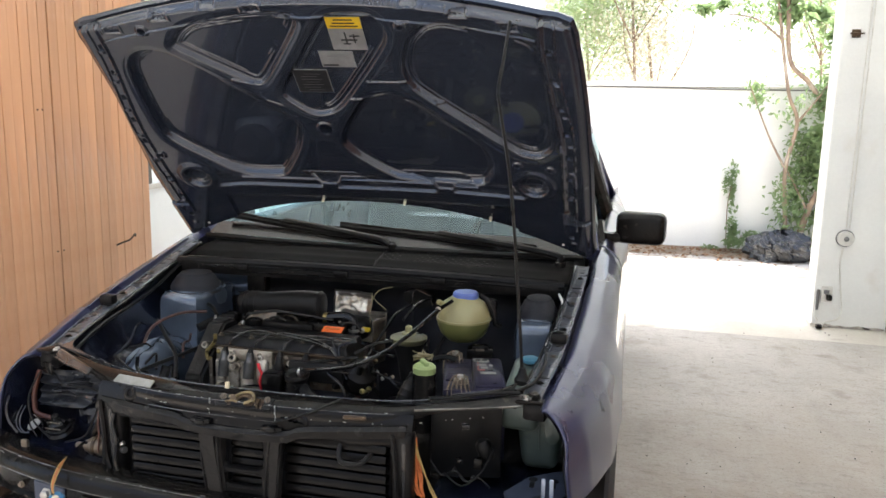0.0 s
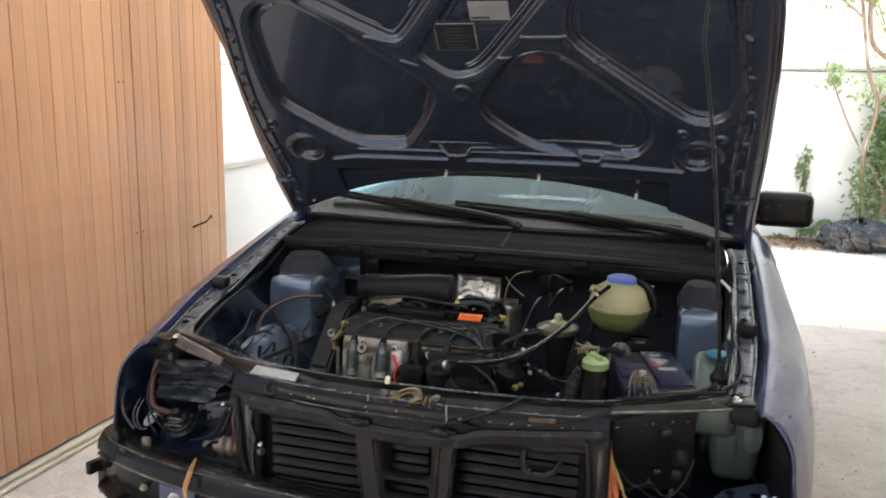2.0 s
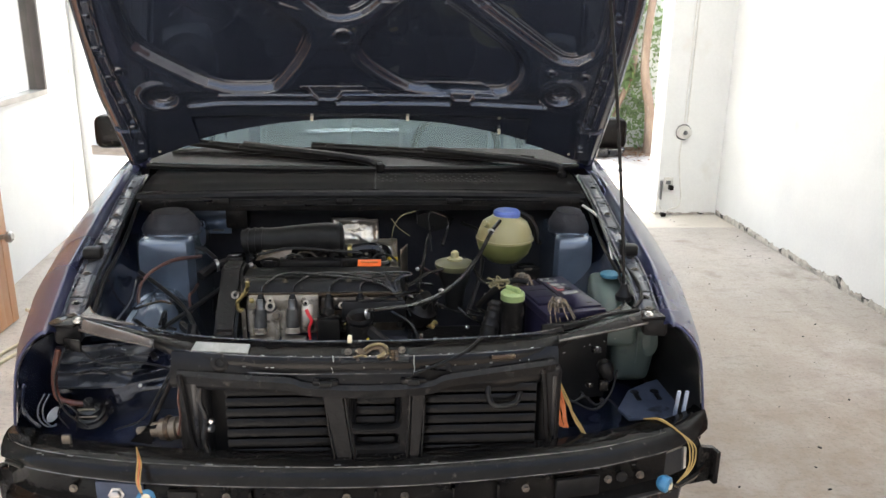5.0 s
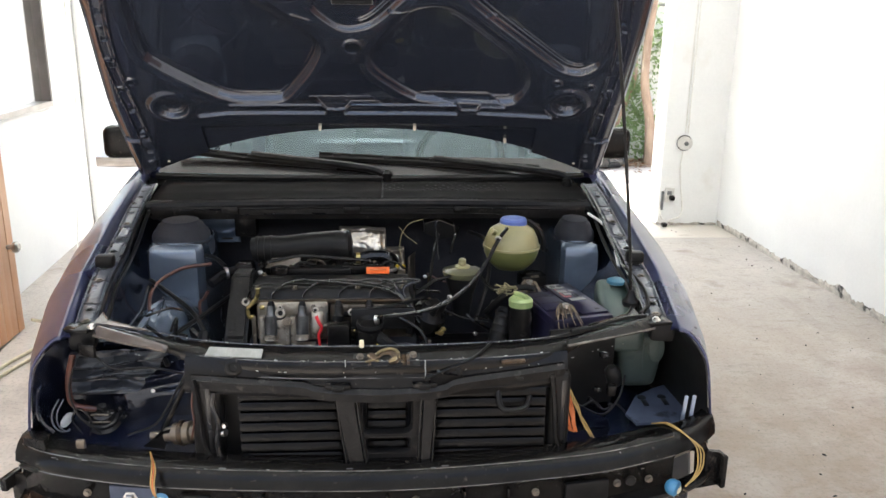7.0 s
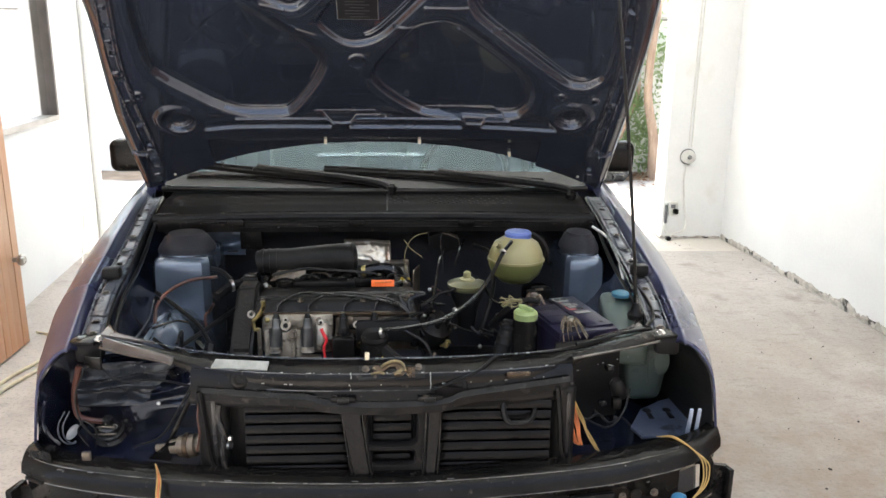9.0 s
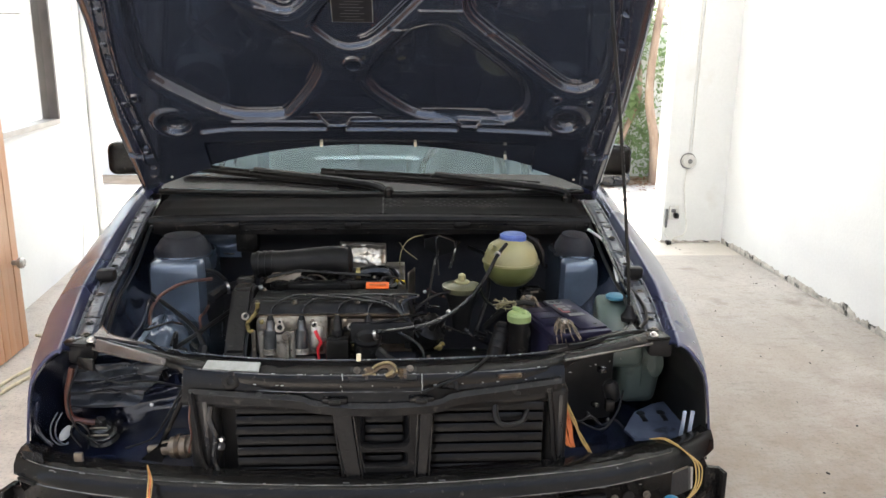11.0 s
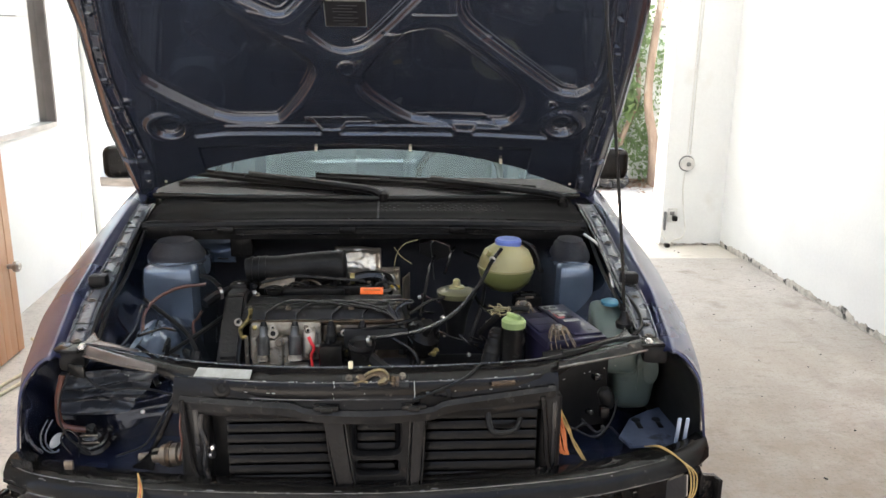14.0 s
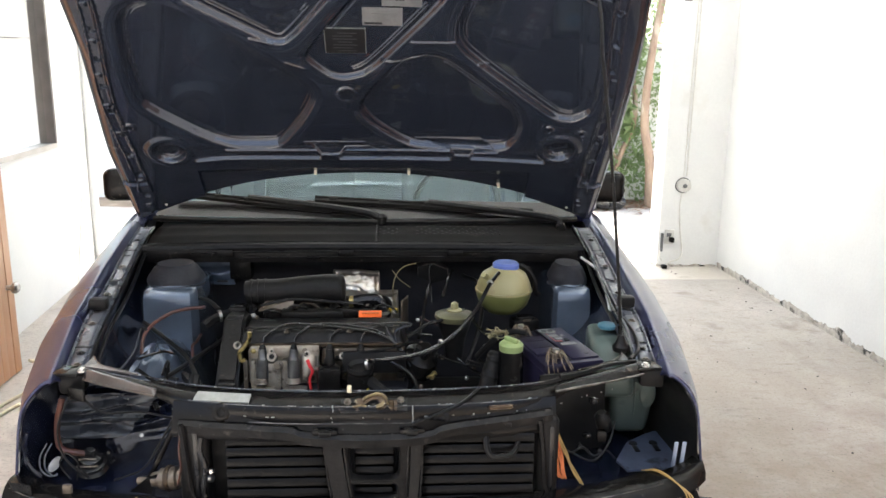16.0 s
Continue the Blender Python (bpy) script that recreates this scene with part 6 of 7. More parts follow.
    wires("loose_wire", [[(0.60 + 0.02 * i, 1.80, 0.515), (0.61 + 0.015 * i, 1.765, 0.48 + 0.01 * i), (0.63 + 0.03 * i, 1.76, 0.44), (0.60 + 0.04 * i, 1.78, 0.40)] for i in range(3)], 0.0025, M["wirebr"])
    wires("bay_loom", [[(-0.60, 1.93, 0.80), (-0.615, 1.90, 0.74), (-0.60, 1.89, 0.68), (-0.56, 1.90, 0.63)], [(-0.58, 1.95, 0.79), (-0.53, 1.93, 0.765), (-0.45, 1.92, 0.77), (-0.36, 1.87, 0.775)],
                      [(-0.36, 1.86, 0.79), (-0.40, 1.87, 0.72), (-0.44, 1.88, 0.66), (-0.50, 1.88, 0.635)], [(0.47, 1.93, 0.66), (0.52, 1.90, 0.65), (0.56, 1.92, 0.68), (0.58, 1.95, 0.72)]], 0.0024, M["rubber"])


front_end()


# ---- engine bay ----
def engine_bay():
    def hoses(name, lines, r, m, parent=car, label="", n=8, ribs=0.0):
        obs = []
        for l in lines:
            obs.append(part(name, tube(B(), l, r, n, 8, ribs=ribs), m, parent, label))
        return obs

    part("under_tray", box(B(), (0, 2.38, 0.30), (1.2, 0.85, 0.05), 0.02), M["dusty"], car)
    part("engine_block", box(B(), (-0.10, 2.37, 0.52), (0.46, 0.30, 0.36), 0.03), M["dusty"], car, "oily black engine block")
    eng = part("engine_head", box(B(), (-0.196, 2.345, 0.738), (0.180, 0.20, 0.11), 0.012), M["alu"], car, "cast aluminium cylinder head")
    part("head_end", box(B(), (0.005, 2.348, 0.738), (0.215, 0.196, 0.108), 0.012), M["dullmetal"], eng, "dull dark end of the cylinder head")
    part("core_plug", lathe(B(), [(0.017, -0.05), (0.017, 0.012), (0.014, 0.016), (0.006, 0.017)], (-0.132, 2.238, 0.762), (0, 0.15, 1), 18), M["alu"], eng)
    part("head_plate", box(B(), (-0.190, 2.241, 0.786), (0.172, 0.012, 0.030), 0.004), M["alu"], eng)
    part("cast_block", box(B(), (-0.222, 2.236, 0.722), (0.040, 0.022, 0.075), 0.006), M["alu"], eng)
    part("cast_block", box(B(), (-0.205, 2.230, 0.722), (0.010, 0.016, 0.055), 0.003), M["alu"], eng)
    # ports and ribs on the head's face
    for i, x in enumerate((-0.246, -0.168, -0.078, 0.0)):
        if i < 2:
            part("plug_well", box(B(), (x - 0.024, 2.243, 0.718), (0.016, 0.03, 0.095), 0.006), M["alu"], eng)
            part("plug_foot", box(B(), (x + 0.002, 2.222, 0.690), (0.060, 0.03, 0.012), 0.003), M["alu"], eng)
        boot = part("spark_plug_boot", lathe(B(), [(0.015, 0), (0.016, 0.004), (0.0155, 0.03), (0.0145, 0.06), (0.011, 0.064), (0.010, 0.085)], (x, 2.214, 0.711), (0, 0.22, 1), 16), M["boot"] if i < 2 else M["rubber"], eng, "dark metal spark plug connector")
        part("boot_ring", lathe(B(), [(0.0175, 0), (0.0178, 0.003), (0.0165, 0.010), (0.0178, 0.013), (0.015, 0.015)], (x, 2.213, 0.710), (0, 0.25, 1), 16), M["alu"] if i < 2 else M["dullmetal"], boot)
        part("boot_cap", lathe(B(), [(0.0105, -0.012), (0.0110, 0.000), (0.0085, 0.012), (0.0055, 0.020)], (x, 2.233, 0.786), (0, 0.25, 1), 12), M["rubber"], boot)
    part("head_flange", box(B(), (-0.10, 2.249, 0.80), (0.41, 0.014, 0.008), 0.003), M["rust"], eng)
    part("lead_bracket", box(B(), (0.035, 2.222, 0.762), (0.16, 0.02, 0.055), 0.006, tilt=-12), M["rubber"], eng)
    for x in (-0.268, -0.222, -0.14, -0.06, 0.03):
        part("head_bolt", lathe(B(), [(0.007, 0), (0.007, 0.006), (0.004, 0.008)], (x, 2.238, 0.788), (0, -1, 0.4), 6), M["brass"] if x < -0.26 else M["dullmetal"], eng)
    part("head_stud", lathe(B(), [(0.012, 0), (0.012, 0.012), (0.007, 0.013), (0.007, 0.03)], (-0.205, 2.232, 0.752), (0, -1, 0.3), 12), M["dullmetal"], eng)
    lift = part("lift_bracket", tube(B(), [(-0.276, 2.234, 0.840), (-0.278, 2.234, 0.820), (-0.290, 2.232, 0.802), (-0.302, 2.230, 0.788), (-0.298, 2.228, 0.767), (-0.287, 2.227, 0.769)], 0.0055, 8, 4), M["brass"], eng, "yellow zinc lifting bracket")
    part("bracket_leg", box(B(), (-0.288, 2.226, 0.728), (0.011, 0.006, 0.085), 0.002), M["lead"], lift)
    part("dipstick", tube(B(), [(-0.132, 2.210, 0.774), (-0.126, 2.206, 0.760), (-0.119, 2.205, 0.745), (-0.126, 2.206, 0.725), (-0.124, 2.208, 0.695)], 0.0046, 8, 4, taper=0.0035), M["red"], eng, "red plastic dipstick grip")
    # valve cover
    def cover(u, v):
        x, y = -0.315 + 0.43 * u, 2.26 + 0.165 * v
        e = min(u, 1 - u) * 0.43
        f = min(v, 1 - v) * 0.165
        return Vector((x, y, 0.790 + 0.034 * step(0, 0.016, e) * step(0, 0.03, f)))
    vc = part("valve_cover", sheet(B(), cover, 60, 30), M["matt"], car, "black ribbed valve cover")
    part("orange_label", box(B(), (0.020, 2.385, 0.838), (0.062, 0.030, 0.003), 0.001, tilt=18), M["orange"], vc, "small orange sticker")
    part("print_bar", box(B(), (0.020, 2.385, 0.8405), (0.045, 0.005, 0.002), 0, tilt=18), M["wireor"], vc)
    part("oil_cap", lathe(B(), [(0.024, 0), (0.026, 0.005), (0.026, 0.014), (0.016, 0.018)], (-0.245, 2.41, 0.826), n=20), M["black"], vc)
    part("breather_block", box(B(), (-0.14, 2.43, 0.826), (0.17, 0.04, 0.022), 0.006), M["matt"], vc)
    part("coil_rail", box(B(), (-0.03, 2.44, 0.828), (0.10, 0.03, 0.024), 0.006), M["black"], vc)
    part("cover_rim", tube(B(), [(-0.312, 2.256, 0.794), (-0.1, 2.254, 0.796), (0.112, 2.256, 0.794)], 0.0028, 6, 3), M["dullmetal"], vc)
    part("cover_ridge", tube(B(), [(-0.30, 2.31, 0.8245), (-0.1, 2.312, 0.826), (0.10, 2.31, 0.8245)], 0.003, 6, 3), M["matt"], vc)
    for x, y in ((-0.285, 2.283), (-0.19, 2.283), (-0.03, 2.283), (0.085, 2.283), (-0.285, 2.395), (0.09, 2.33)):
        part("cover_bolt", lathe(B(), [(0.008, 0), (0.008, 0.003), (0.005, 0.004), (0.005, 0.009), (0.003, 0.010)], (x, y, 0.8215), n=10), M["dullmetal"], vc)
    for k in range(5):
        part("print_mark", box(B(), (-0.262 + 0.007 * k, 2.372, 0.8255), (0.004, 0.003, 0.0012), 0), M["sticker"], vc)
    # cast bosses on the head's face: ring round a dark hole
    for x, z, r in ((-0.222, 0.775, 0.0115), (-0.306, 0.806, 0.009), (-0.135, 0.782, 0.007), (-0.222, 0.790, 0.006), (-0.045, 0.775, 0.008)):
        b_ = part("cast_boss", lathe(B(), [(r * 1.2, -0.012), (r * 1.1, 0.008), (r * 0.6, 0.009), (r * 0.55, 0.002)], (x, 2.232, z), (0, -1, 0.35), 16), M["alu"], eng)
        part("boss_hole", lathe(B(), [(r * 0.58, 0.003), (r * 0.3, 0.0035)], (x, 2.232, z), (0, -1, 0.35), 12), M["rubber"], b_)
    for x0, x1, z in ((-0.218, -0.196, 0.758), (-0.218, -0.196, 0.744), (-0.12, -0.10, 0.74)):
        part("cast_web", box(B(), ((x0 + x1) / 2, 2.233, z), (x1 - x0, 0.012, 0.006), 0.002), M["alu"], eng)
    # oily lumps, pipes and bolts between the intake hose and the cover
    rnd3 = random.Random(17)
    for i in range(26):
        x, y = rnd3.uniform(-0.31, 0.09), rnd3.uniform(2.43, 2.475)
        z = rnd3.uniform(0.812, 0.838)
        m_ = rnd3.choice([M["dullmetal"], M["rust"], M["alu"], M["black"], M["black"], M["steel"]])
        if i % 3:
            part("union_nut", lathe(B(), [(0.006, -0.004), (0.008, 0.0), (0.008, 0.006), (0.004, 0.010)], (x, y, z), (rnd3.uniform(-1, 1), -0.6, rnd3.uniform(0, 1)), 7), m_, car)
        else:
            part("fuel_pipe", tube(B(), [(x - 0.03, y, z - 0.006), (x - 0.01, y + 0.01, z + 0.008), (x + 0.02, y + 0.006, z + 0.006), (x + 0.04, y - 0.006, z - 0.008)], 0.0035, 6), M["dullmetal"] if i % 2 else M["black"], car)
    for i in range(22):
        x, y = rnd3.uniform(0.06, 0.36), rnd3.uniform(2.14, 2.55)
        z = 0.66 + 0.25 * (y - 2.14) + rnd3.uniform(0, 0.04)
        part("union_nut", lathe(B(), [(0.004, -0.003), (0.006, 0.0), (0.006, 0.005), (0.003, 0.007)], (x, y, z), (rnd3.uniform(-1, 1), -0.8, rnd3.uniform(0, 1)), 6), rnd3.choice([M["steel"], M["dullmetal"], M["rust"], M["black"]]), car)
    # timing belt cover
    tb = B()
    extrude_outline(tb, [(-0.360, 2.185, 0.56), (-0.360, 2.44, 0.56), (-0.360, 2.44, 0.815), (-0.360, 2.40, 0.845), (-0.360, 2.34, 0.845), (-0.360, 2.20, 0.72)], (0.056, 0, 0))
    bmesh.ops.bevel(tb, geom=list(tb.edges), offset=0.008, segments=2, affect="EDGES")
    part("belt_cover", tb, M["matt"], car, "black plastic timing belt cover")
    part("alternator", lathe(B(), [(0.02, -0.07), (0.062, -0.06), (0.066, -0.02), (0.066, 0.03), (0.055, 0.05), (0.02, 0.055)], (-0.33, 2.10, 0.55), (1, 0, 0), 24), M["alu"], car)
    # intake: rubber elbow, clamp, throttle, manifold
    duct = part("intake_duct", tube(B(), [(-0.330, 2.50, 0.866), (-0.31, 2.50, 0.868), (-0.28, 2.50, 0.869), (-0.24, 2.50, 0.868), (-0.16, 2.50, 0.875), (-0.10, 2.50, 0.878), (-0.070, 2.50, 0.874)], 0.033, 20, taper=0.044), M["rubber"], car, "fat black rubber intake hose")
    for p, q in (((-0.302, 2.50, 0.868), (-0.294, 2.50, 0.868)), ((-0.320, 2.50, 0.867), (-0.312, 2.50, 0.867)), ((-0.283, 2.50, 0.869), (-0.275, 2.50, 0.869))):
        part("duct_ring", rod(B(), p, q, 0.038, n=22), M["rubber"], duct)
    part("duct_end", lathe(B(), [(0.03, -0.02), (0.044, -0.012), (0.047, 0.0), (0.040, 0.010), (0.020, 0.014)], (-0.066, 2.502, 0.874), (1, 0.1, 0), 20), M["rubber"], duct)
    part("intake_manifold", box(B(), (-0.12, 2.56, 0.80), (0.40, 0.09, 0.07), 0.03, seg=4), M["matt"], car)
    for x in (-0.26, -0.17, -0.08, 0.01):
        part("intake_runner", tube(B(), [(x, 2.56, 0.80), (x, 2.50, 0.83), (x, 2.45, 0.80), (x, 2.42, 0.77)], 0.022, 10), M["black"], car)
    part("throttle_body", box(B(), (-0.345, 2.455, 0.815), (0.05, 0.05, 0.06), 0.01), M["black"], car)
    part("bracket_plate", extrude_outline(B(), [(-0.29, 2.44, 0.83), (-0.20, 2.45, 0.835), (-0.19, 2.46, 0.86), (-0.27, 2.47, 0.855)], (0, 0.005, 0)), M["dullmetal"], car, smooth=False)
    # heat shield
    def shield(u, v):
        x = -0.096 + 0.196 * u - 0.006 * v
        z = 0.727 + 0.153 * v
        right = 1.0 if v < 0.62 else 0.72
        rim = min(u, right - u + 0.02, (1 - v) if u < 0.72 else abs(0.62 - v) + 0.01)
        y = 2.655 + 0.05 * v + 0.012 * math.cos(u * 3.1) + 0.010 * noise.noise((u * 4, v * 4, 1)) + 0.004 * noise.noise((u * 13, v * 13, 2)) - 0.008 * step(0.11, 0.05, rim) + 0.008 * step(0.04, 0.0, rim)
        return Vector((x, y, z))
    thick(part("heat_shield", sheet(B(), shield, 50, 44, lambda u, v: not (u > 0.72 and v > 0.64)), M["foil"], car, "bright crumpled foil heat shield"), 0.003)
    bm = sheet(B(), lambda u, v: Vector((0.105 + 0.02 * u, 2.50 + 0.06 * u, 0.70 + 0.14 * v + 0.0 * u)), 8, 10)
    thick(part("side_shield", bm, M["dullmetal"], car), 0.003)
    hoses("coolant_elbow", [[(-0.035, 2.47, 0.848), (0.005, 2.475, 0.854), (0.040, 2.48, 0.849), (0.052, 2.478, 0.828), (0.052, 2.47, 0.80)]], 0.015, M["hose"])
    part("hose_clamp", lathe(B(), [(0.017, -0.006), (0.0175, 0.006)], (-0.035, 2.47, 0.848), (1, 0, 0), 14), M["brass"], car)
    part("yellow_clip", box(B(), (0.083, 2.502, 0.812), (0.028, 0.014, 0.014), 0.004, turn=-20), M["yellow"], car, "yellow plastic clip")
    # ignition leads from the plugs over the cover
    for i, x in enumerate((-0.246, -0.168, -0.078, 0.0)):
        hoses("ignition_lead", [[(x, 2.252, 0.795), (x + 0.004, 2.268, 0.818), (x + 0.05, 2.29, 0.840), (x + 0.13, 2.285, 0.841), (0.05 + 0.012 * i, 2.262, 0.822), (0.115 + 0.006 * i, 2.22, 0.77 - 0.01 * i)]], 0.0034, M["hose"], n=6)
    part("distributor", lathe(B(), [(0.045, -0.03), (0.048, 0.0), (0.044, 0.02), (0.03, 0.03), (0.02, 0.05)], (0.15, 2.26, 0.75), (0.4, -0.5, 1), 20), M["black"], car)
    for i in range(4):
        a = i * 1.57
        part("distributor_post", lathe(B(), [(0.009, 0), (0.008, 0.03)], (0.16 + 0.022 * math.cos(a), 2.245 + 0.022 * math.sin(a), 0.772), (0.4, -0.5, 1), 10), M["rubber"], car)
    part("thermostat_housing", lathe(B(), [(0.028, 0), (0.033, 0.01), (0.034, 0.05), (0.022, 0.06)], (0.0, 2.17, 0.70), (0, 0.1, 1), 18), M["black"], car)
    part("housing_mouth", lathe(B(), [(0.03, 0), (0.034, 0.012), (0.03, 0.02), (0.022, 0.012)], (0.002, 2.172, 0.755), (0, -0.2, 1), 18), M["rubber"], car)
    part("yellow_plug", box(B(), (0.018, 2.15, 0.712), (0.012, 0.012, 0.022), 0.003), M["yellow"], car, "small yellow cable plug")
    part("sensor_block", box(B(), (-0.075, 2.19, 0.725), (0.06, 0.05, 0.08), 0.012), M["black"], car)
    part("gearbox", box(B(), (0.26, 2.38, 0.50), (0.26, 0.28, 0.24), 0.06, seg=4), M["matt"], car)
    # main coolant hose from the tank sweeping forward and across
    hoses("coolant_hose", [[(0.372, 2.415, 0.945), (0.340, 2.36, 0.925), (0.296, 2.27, 0.885), (0.235, 2.19, 0.845), (0.160, 2.145, 0.815), (0.08, 2.14, 0.80), (0.015, 2.165, 0.785)]], 0.0055, M["hose"], label="black rubber coolant hose")
    hoses("upper_hose", [[(0.015, 2.165, 0.740), (0.07, 2.15, 0.70), (0.13, 2.16, 0.67), (0.20, 2.18, 0.66), (0.28, 2.24, 0.65), (0.32, 2.30, 0.65)]], 0.017, M["rubber"])
    hoses("ribbed_pipe", [[(0.30, 2.12, 0.62), (0.305, 2.125, 0.70), (0.32, 2.14, 0.76), (0.34, 2.17, 0.80)]], 0.020, M["rubber"], n=12, ribs=0.14)
    # coolant tank
    prof = [(0.012, -0.070), (0.045, -0.062), (0.067, -0.040), (0.077, -0.015), (0.077, -0.002), (0.081, -0.002), (0.081, 0.004), (0.077, 0.004), (0.074, 0.022), (0.062, 0.048), (0.040, 0.062), (0.036, 0.066)]
    low = [p for p in prof if p[1] <= -0.002]
    high = [p for p in prof if p[1] >= -0.002]
    c = (0.395, 2.47, 0.882)
    tank = part("coolant_tank", lathe(B(), high, c, n=36), M["tank"], car, "yellowed spherical coolant tank")
    part("tank_bottom", lathe(B(), low, c, n=36), M["tanklow"], tank, "greenish coolant showing through")
    part("tank_cap", lathe(B(), [(0.034, 0), (0.0375, 0.003), (0.0375, 0.015), (0.033, 0.020), (0.012, 0.021)], (0.399, 2.472, 0.942), n=28), M["bluecap"], tank, "blue screw cap")
    part("tank_nipple", rod(B(), (0.345, 2.44, 0.925), (0.33, 2.42, 0.938), 0.008), M["tank"], tank)
    part("tank_bracket", tube(B(), [(0.440, 2.485, 0.952), (0.466, 2.478, 0.935), (0.484, 2.475, 0.905), (0.488, 2.475, 0.872), (0.500, 2.49, 0.862)], 0.007, 8), M["black"], tank)
    part("tank_strap", box(B(), (0.44, 2.52, 0.90), (0.09, 0.03, 0.07), 0.01), M["black"], tank)
    # fluid pots
    pot = part("fluid_pot", lathe(B(), [(0.038, -0.016), (0.049, -0.013), (0.054, -0.005), (0.054, 0.002), (0.044, 0.006), (0.022, 0.011)], (0.250, 2.395, 0.832), n=28), M["potgrey"], car, "murky yellow-green fluid pot")
    part("pot_cap", lathe(B(), [(0.022, 0), (0.021, 0.007), (0.011, 0.010), (0.010, 0.024), (0.005, 0.028)], (0.250, 2.395, 0.840), n=20), M["tank"], pot, "pale yellow cap with a nipple")
    part("pot_body", lathe(B(), [(0.024, -0.11), (0.032, -0.05), (0.046, -0.01), (0.047, 0)], (0.250, 2.395, 0.818), n=24), M["rubber"], pot)
    ps = part("steering_fluid_pot", lathe(B(), [(0.028, -0.16), (0.031, -0.14), (0.031, -0.02), (0.028, 0)], (0.368, 2.13, 0.832), n=24), M["black"], car, "black fluid pot with pale green cap")
    part("pot_cap", lathe(B(), [(0.029, -0.008), (0.0295, 0.008), (0.024, 0.014), (0.010, 0.016)], (0.368, 2.13, 0.832), n=24), M["greencap"], ps, "pale green screw cap")
    part("cap_grip", box(B(), (0.368, 2.13, 0.850), (0.014, 0.042, 0.014), 0.005, turn=35), M["greencap"], ps)
    # battery
    bt = part("battery", box(B(), (0.484, 2.190, 0.712), (0.150, 0.240, 0.165), 0.006, turn=13), M["batt"], car, "blue-violet car battery")
    mt = Matrix.Translation((0.484, 2.190, 0.795)) @ pose(0, 0, 0, 0, 0, 13)

    def on_top(name, x, y, z, s, m, label="", r=0.003):
        return part(name, box(B(), mt @ Vector((x, y, z)), s, r, turn=13), m, bt, label)
    on_top("battery_lid", 0, 0, 0.008, (0.156, 0.246, 0.022), M["batt"], "", 0.005)
    on_top("lid_step", -0.040, 0.0, 0.022, (0.066, 0.130, 0.008), M["batt"])
    on_top("lid_panel", 0.036, 0.004, 0.0215, (0.072, 0.222, 0.006), M["batt"])
    on_top("lid_groove", -0.0035, 0.004, 0.0196, (0.003, 0.224, 0.001), M["rubber"], "", 0)
    for y in (-0.075, -0.03, 0.03, 0.075):
        on_top("lid_groove", -0.040, y * 0.8, 0.0262, (0.05, 0.002, 0.0006), M["rubber"], "", 0)
    for lx, ly, wx, wy, lm in ((0.022, 0.052, 0.026, 0.018, "sticker"), (0.012, 0.040, 0.004, 0.062, "printred"), (0.028, 0.030, 0.018, 0.014, "sticker"), (0.022, 0.012, 0.014, 0.010, "printred"),
                               (0.036, -0.012, 0.040, 0.016, "sticker"), (0.046, 0.050, 0.010, 0.012, "sticker"), (0.044, 0.018, 0.012, 0.016, "blklabel")):
        on_top("label_print", lx, ly, 0.0252, (wx, wy, 0.0014), M[lm], "", 0)
    on_top("lid_mark", 0.050, -0.085, 0.0248, (0.010, 0.006, 0.0012), M["rubber"], "", 0)
    badge = part("label_badge", lathe(B(), [(0.019, 0), (0.019, 0.0014)], mt @ Vector((0.022, 0.090, 0.0246)), n=24, squash=(1.2, 0.75)), M["sticker"], bt)
    for x in (0.013, 0.031):
        part("badge_field", lathe(B(), [(0.0075, 0), (0.0075, 0.001)], mt @ Vector((x, 0.090, 0.0262)), n=16), M["blklabel"], badge)
    for x, y in ((-0.036, -0.092), (-0.048, 0.100)):
        q = mt @ Vector((x, y, 0.03))
        cl = part("terminal_clamp", box(B(), q, (0.034, 0.026, 0.014), 0.005, turn=20), M["lead"], bt, "corroded battery clamp")
        part("terminal_post", lathe(B(), [(0.009, 0), (0.008, 0.016)], q, n=12), M["steel"], cl)
        bm = B()
        for k in range(11):
            dx, dy = 0.016 * math.cos(k * 2.3), 0.014 * math.sin(k * 1.7)
            tube(bm, [q + Vector((0.4 * dx, 0.4 * dy, 0.006)), q + Vector((dx, dy, 0.012 + 0.008 * math.sin(k * 3.1))), q + Vector((1.6 * dx, dy - 0.020, -0.004)), q + Vector((1.9 * dx + 0.006, dy - 0.036, -0.022 - 0.012 * (k % 3)))], 0.0013 + 0.0005 * (k % 2), 5)
        part("clamp_wires", bm, M["tanwear"], cl, "frayed tan cable strands")
    hoses("battery_cable", [[(0.425, 2.255, 0.825), (0.385, 2.25, 0.83), (0.335, 2.23, 0.81), (0.30, 2.26, 0.76)]], 0.008, M["rubber"])
    bm = B()
    rnd = random.Random(8)
    for k in range(7):
        p = Vector((0.34, 2.21, 0.845))
        tube(bm, [p + Vector((rnd.uniform(-0.03, 0.03), rnd.uniform(-0.02, 0.02), rnd.uniform(-0.02, 0.012))) for _ in range(4)], 0.0016, 5)
    part("cut_wires", bm, M["wiregrey"], car, "tangle of cut yellowish wires")
    # relay box by the tower, washer bottle
    rl = part("relay_box", box(B(), (0.452, 2.442, 0.790), (0.075, 0.05, 0.035), 0.006, turn=10), M["black"], car)
    part("relay_lid", box(B(), (0.452, 2.436, 0.811), (0.045, 0.03, 0.01), 0.003, turn=10), M["black"], rl)
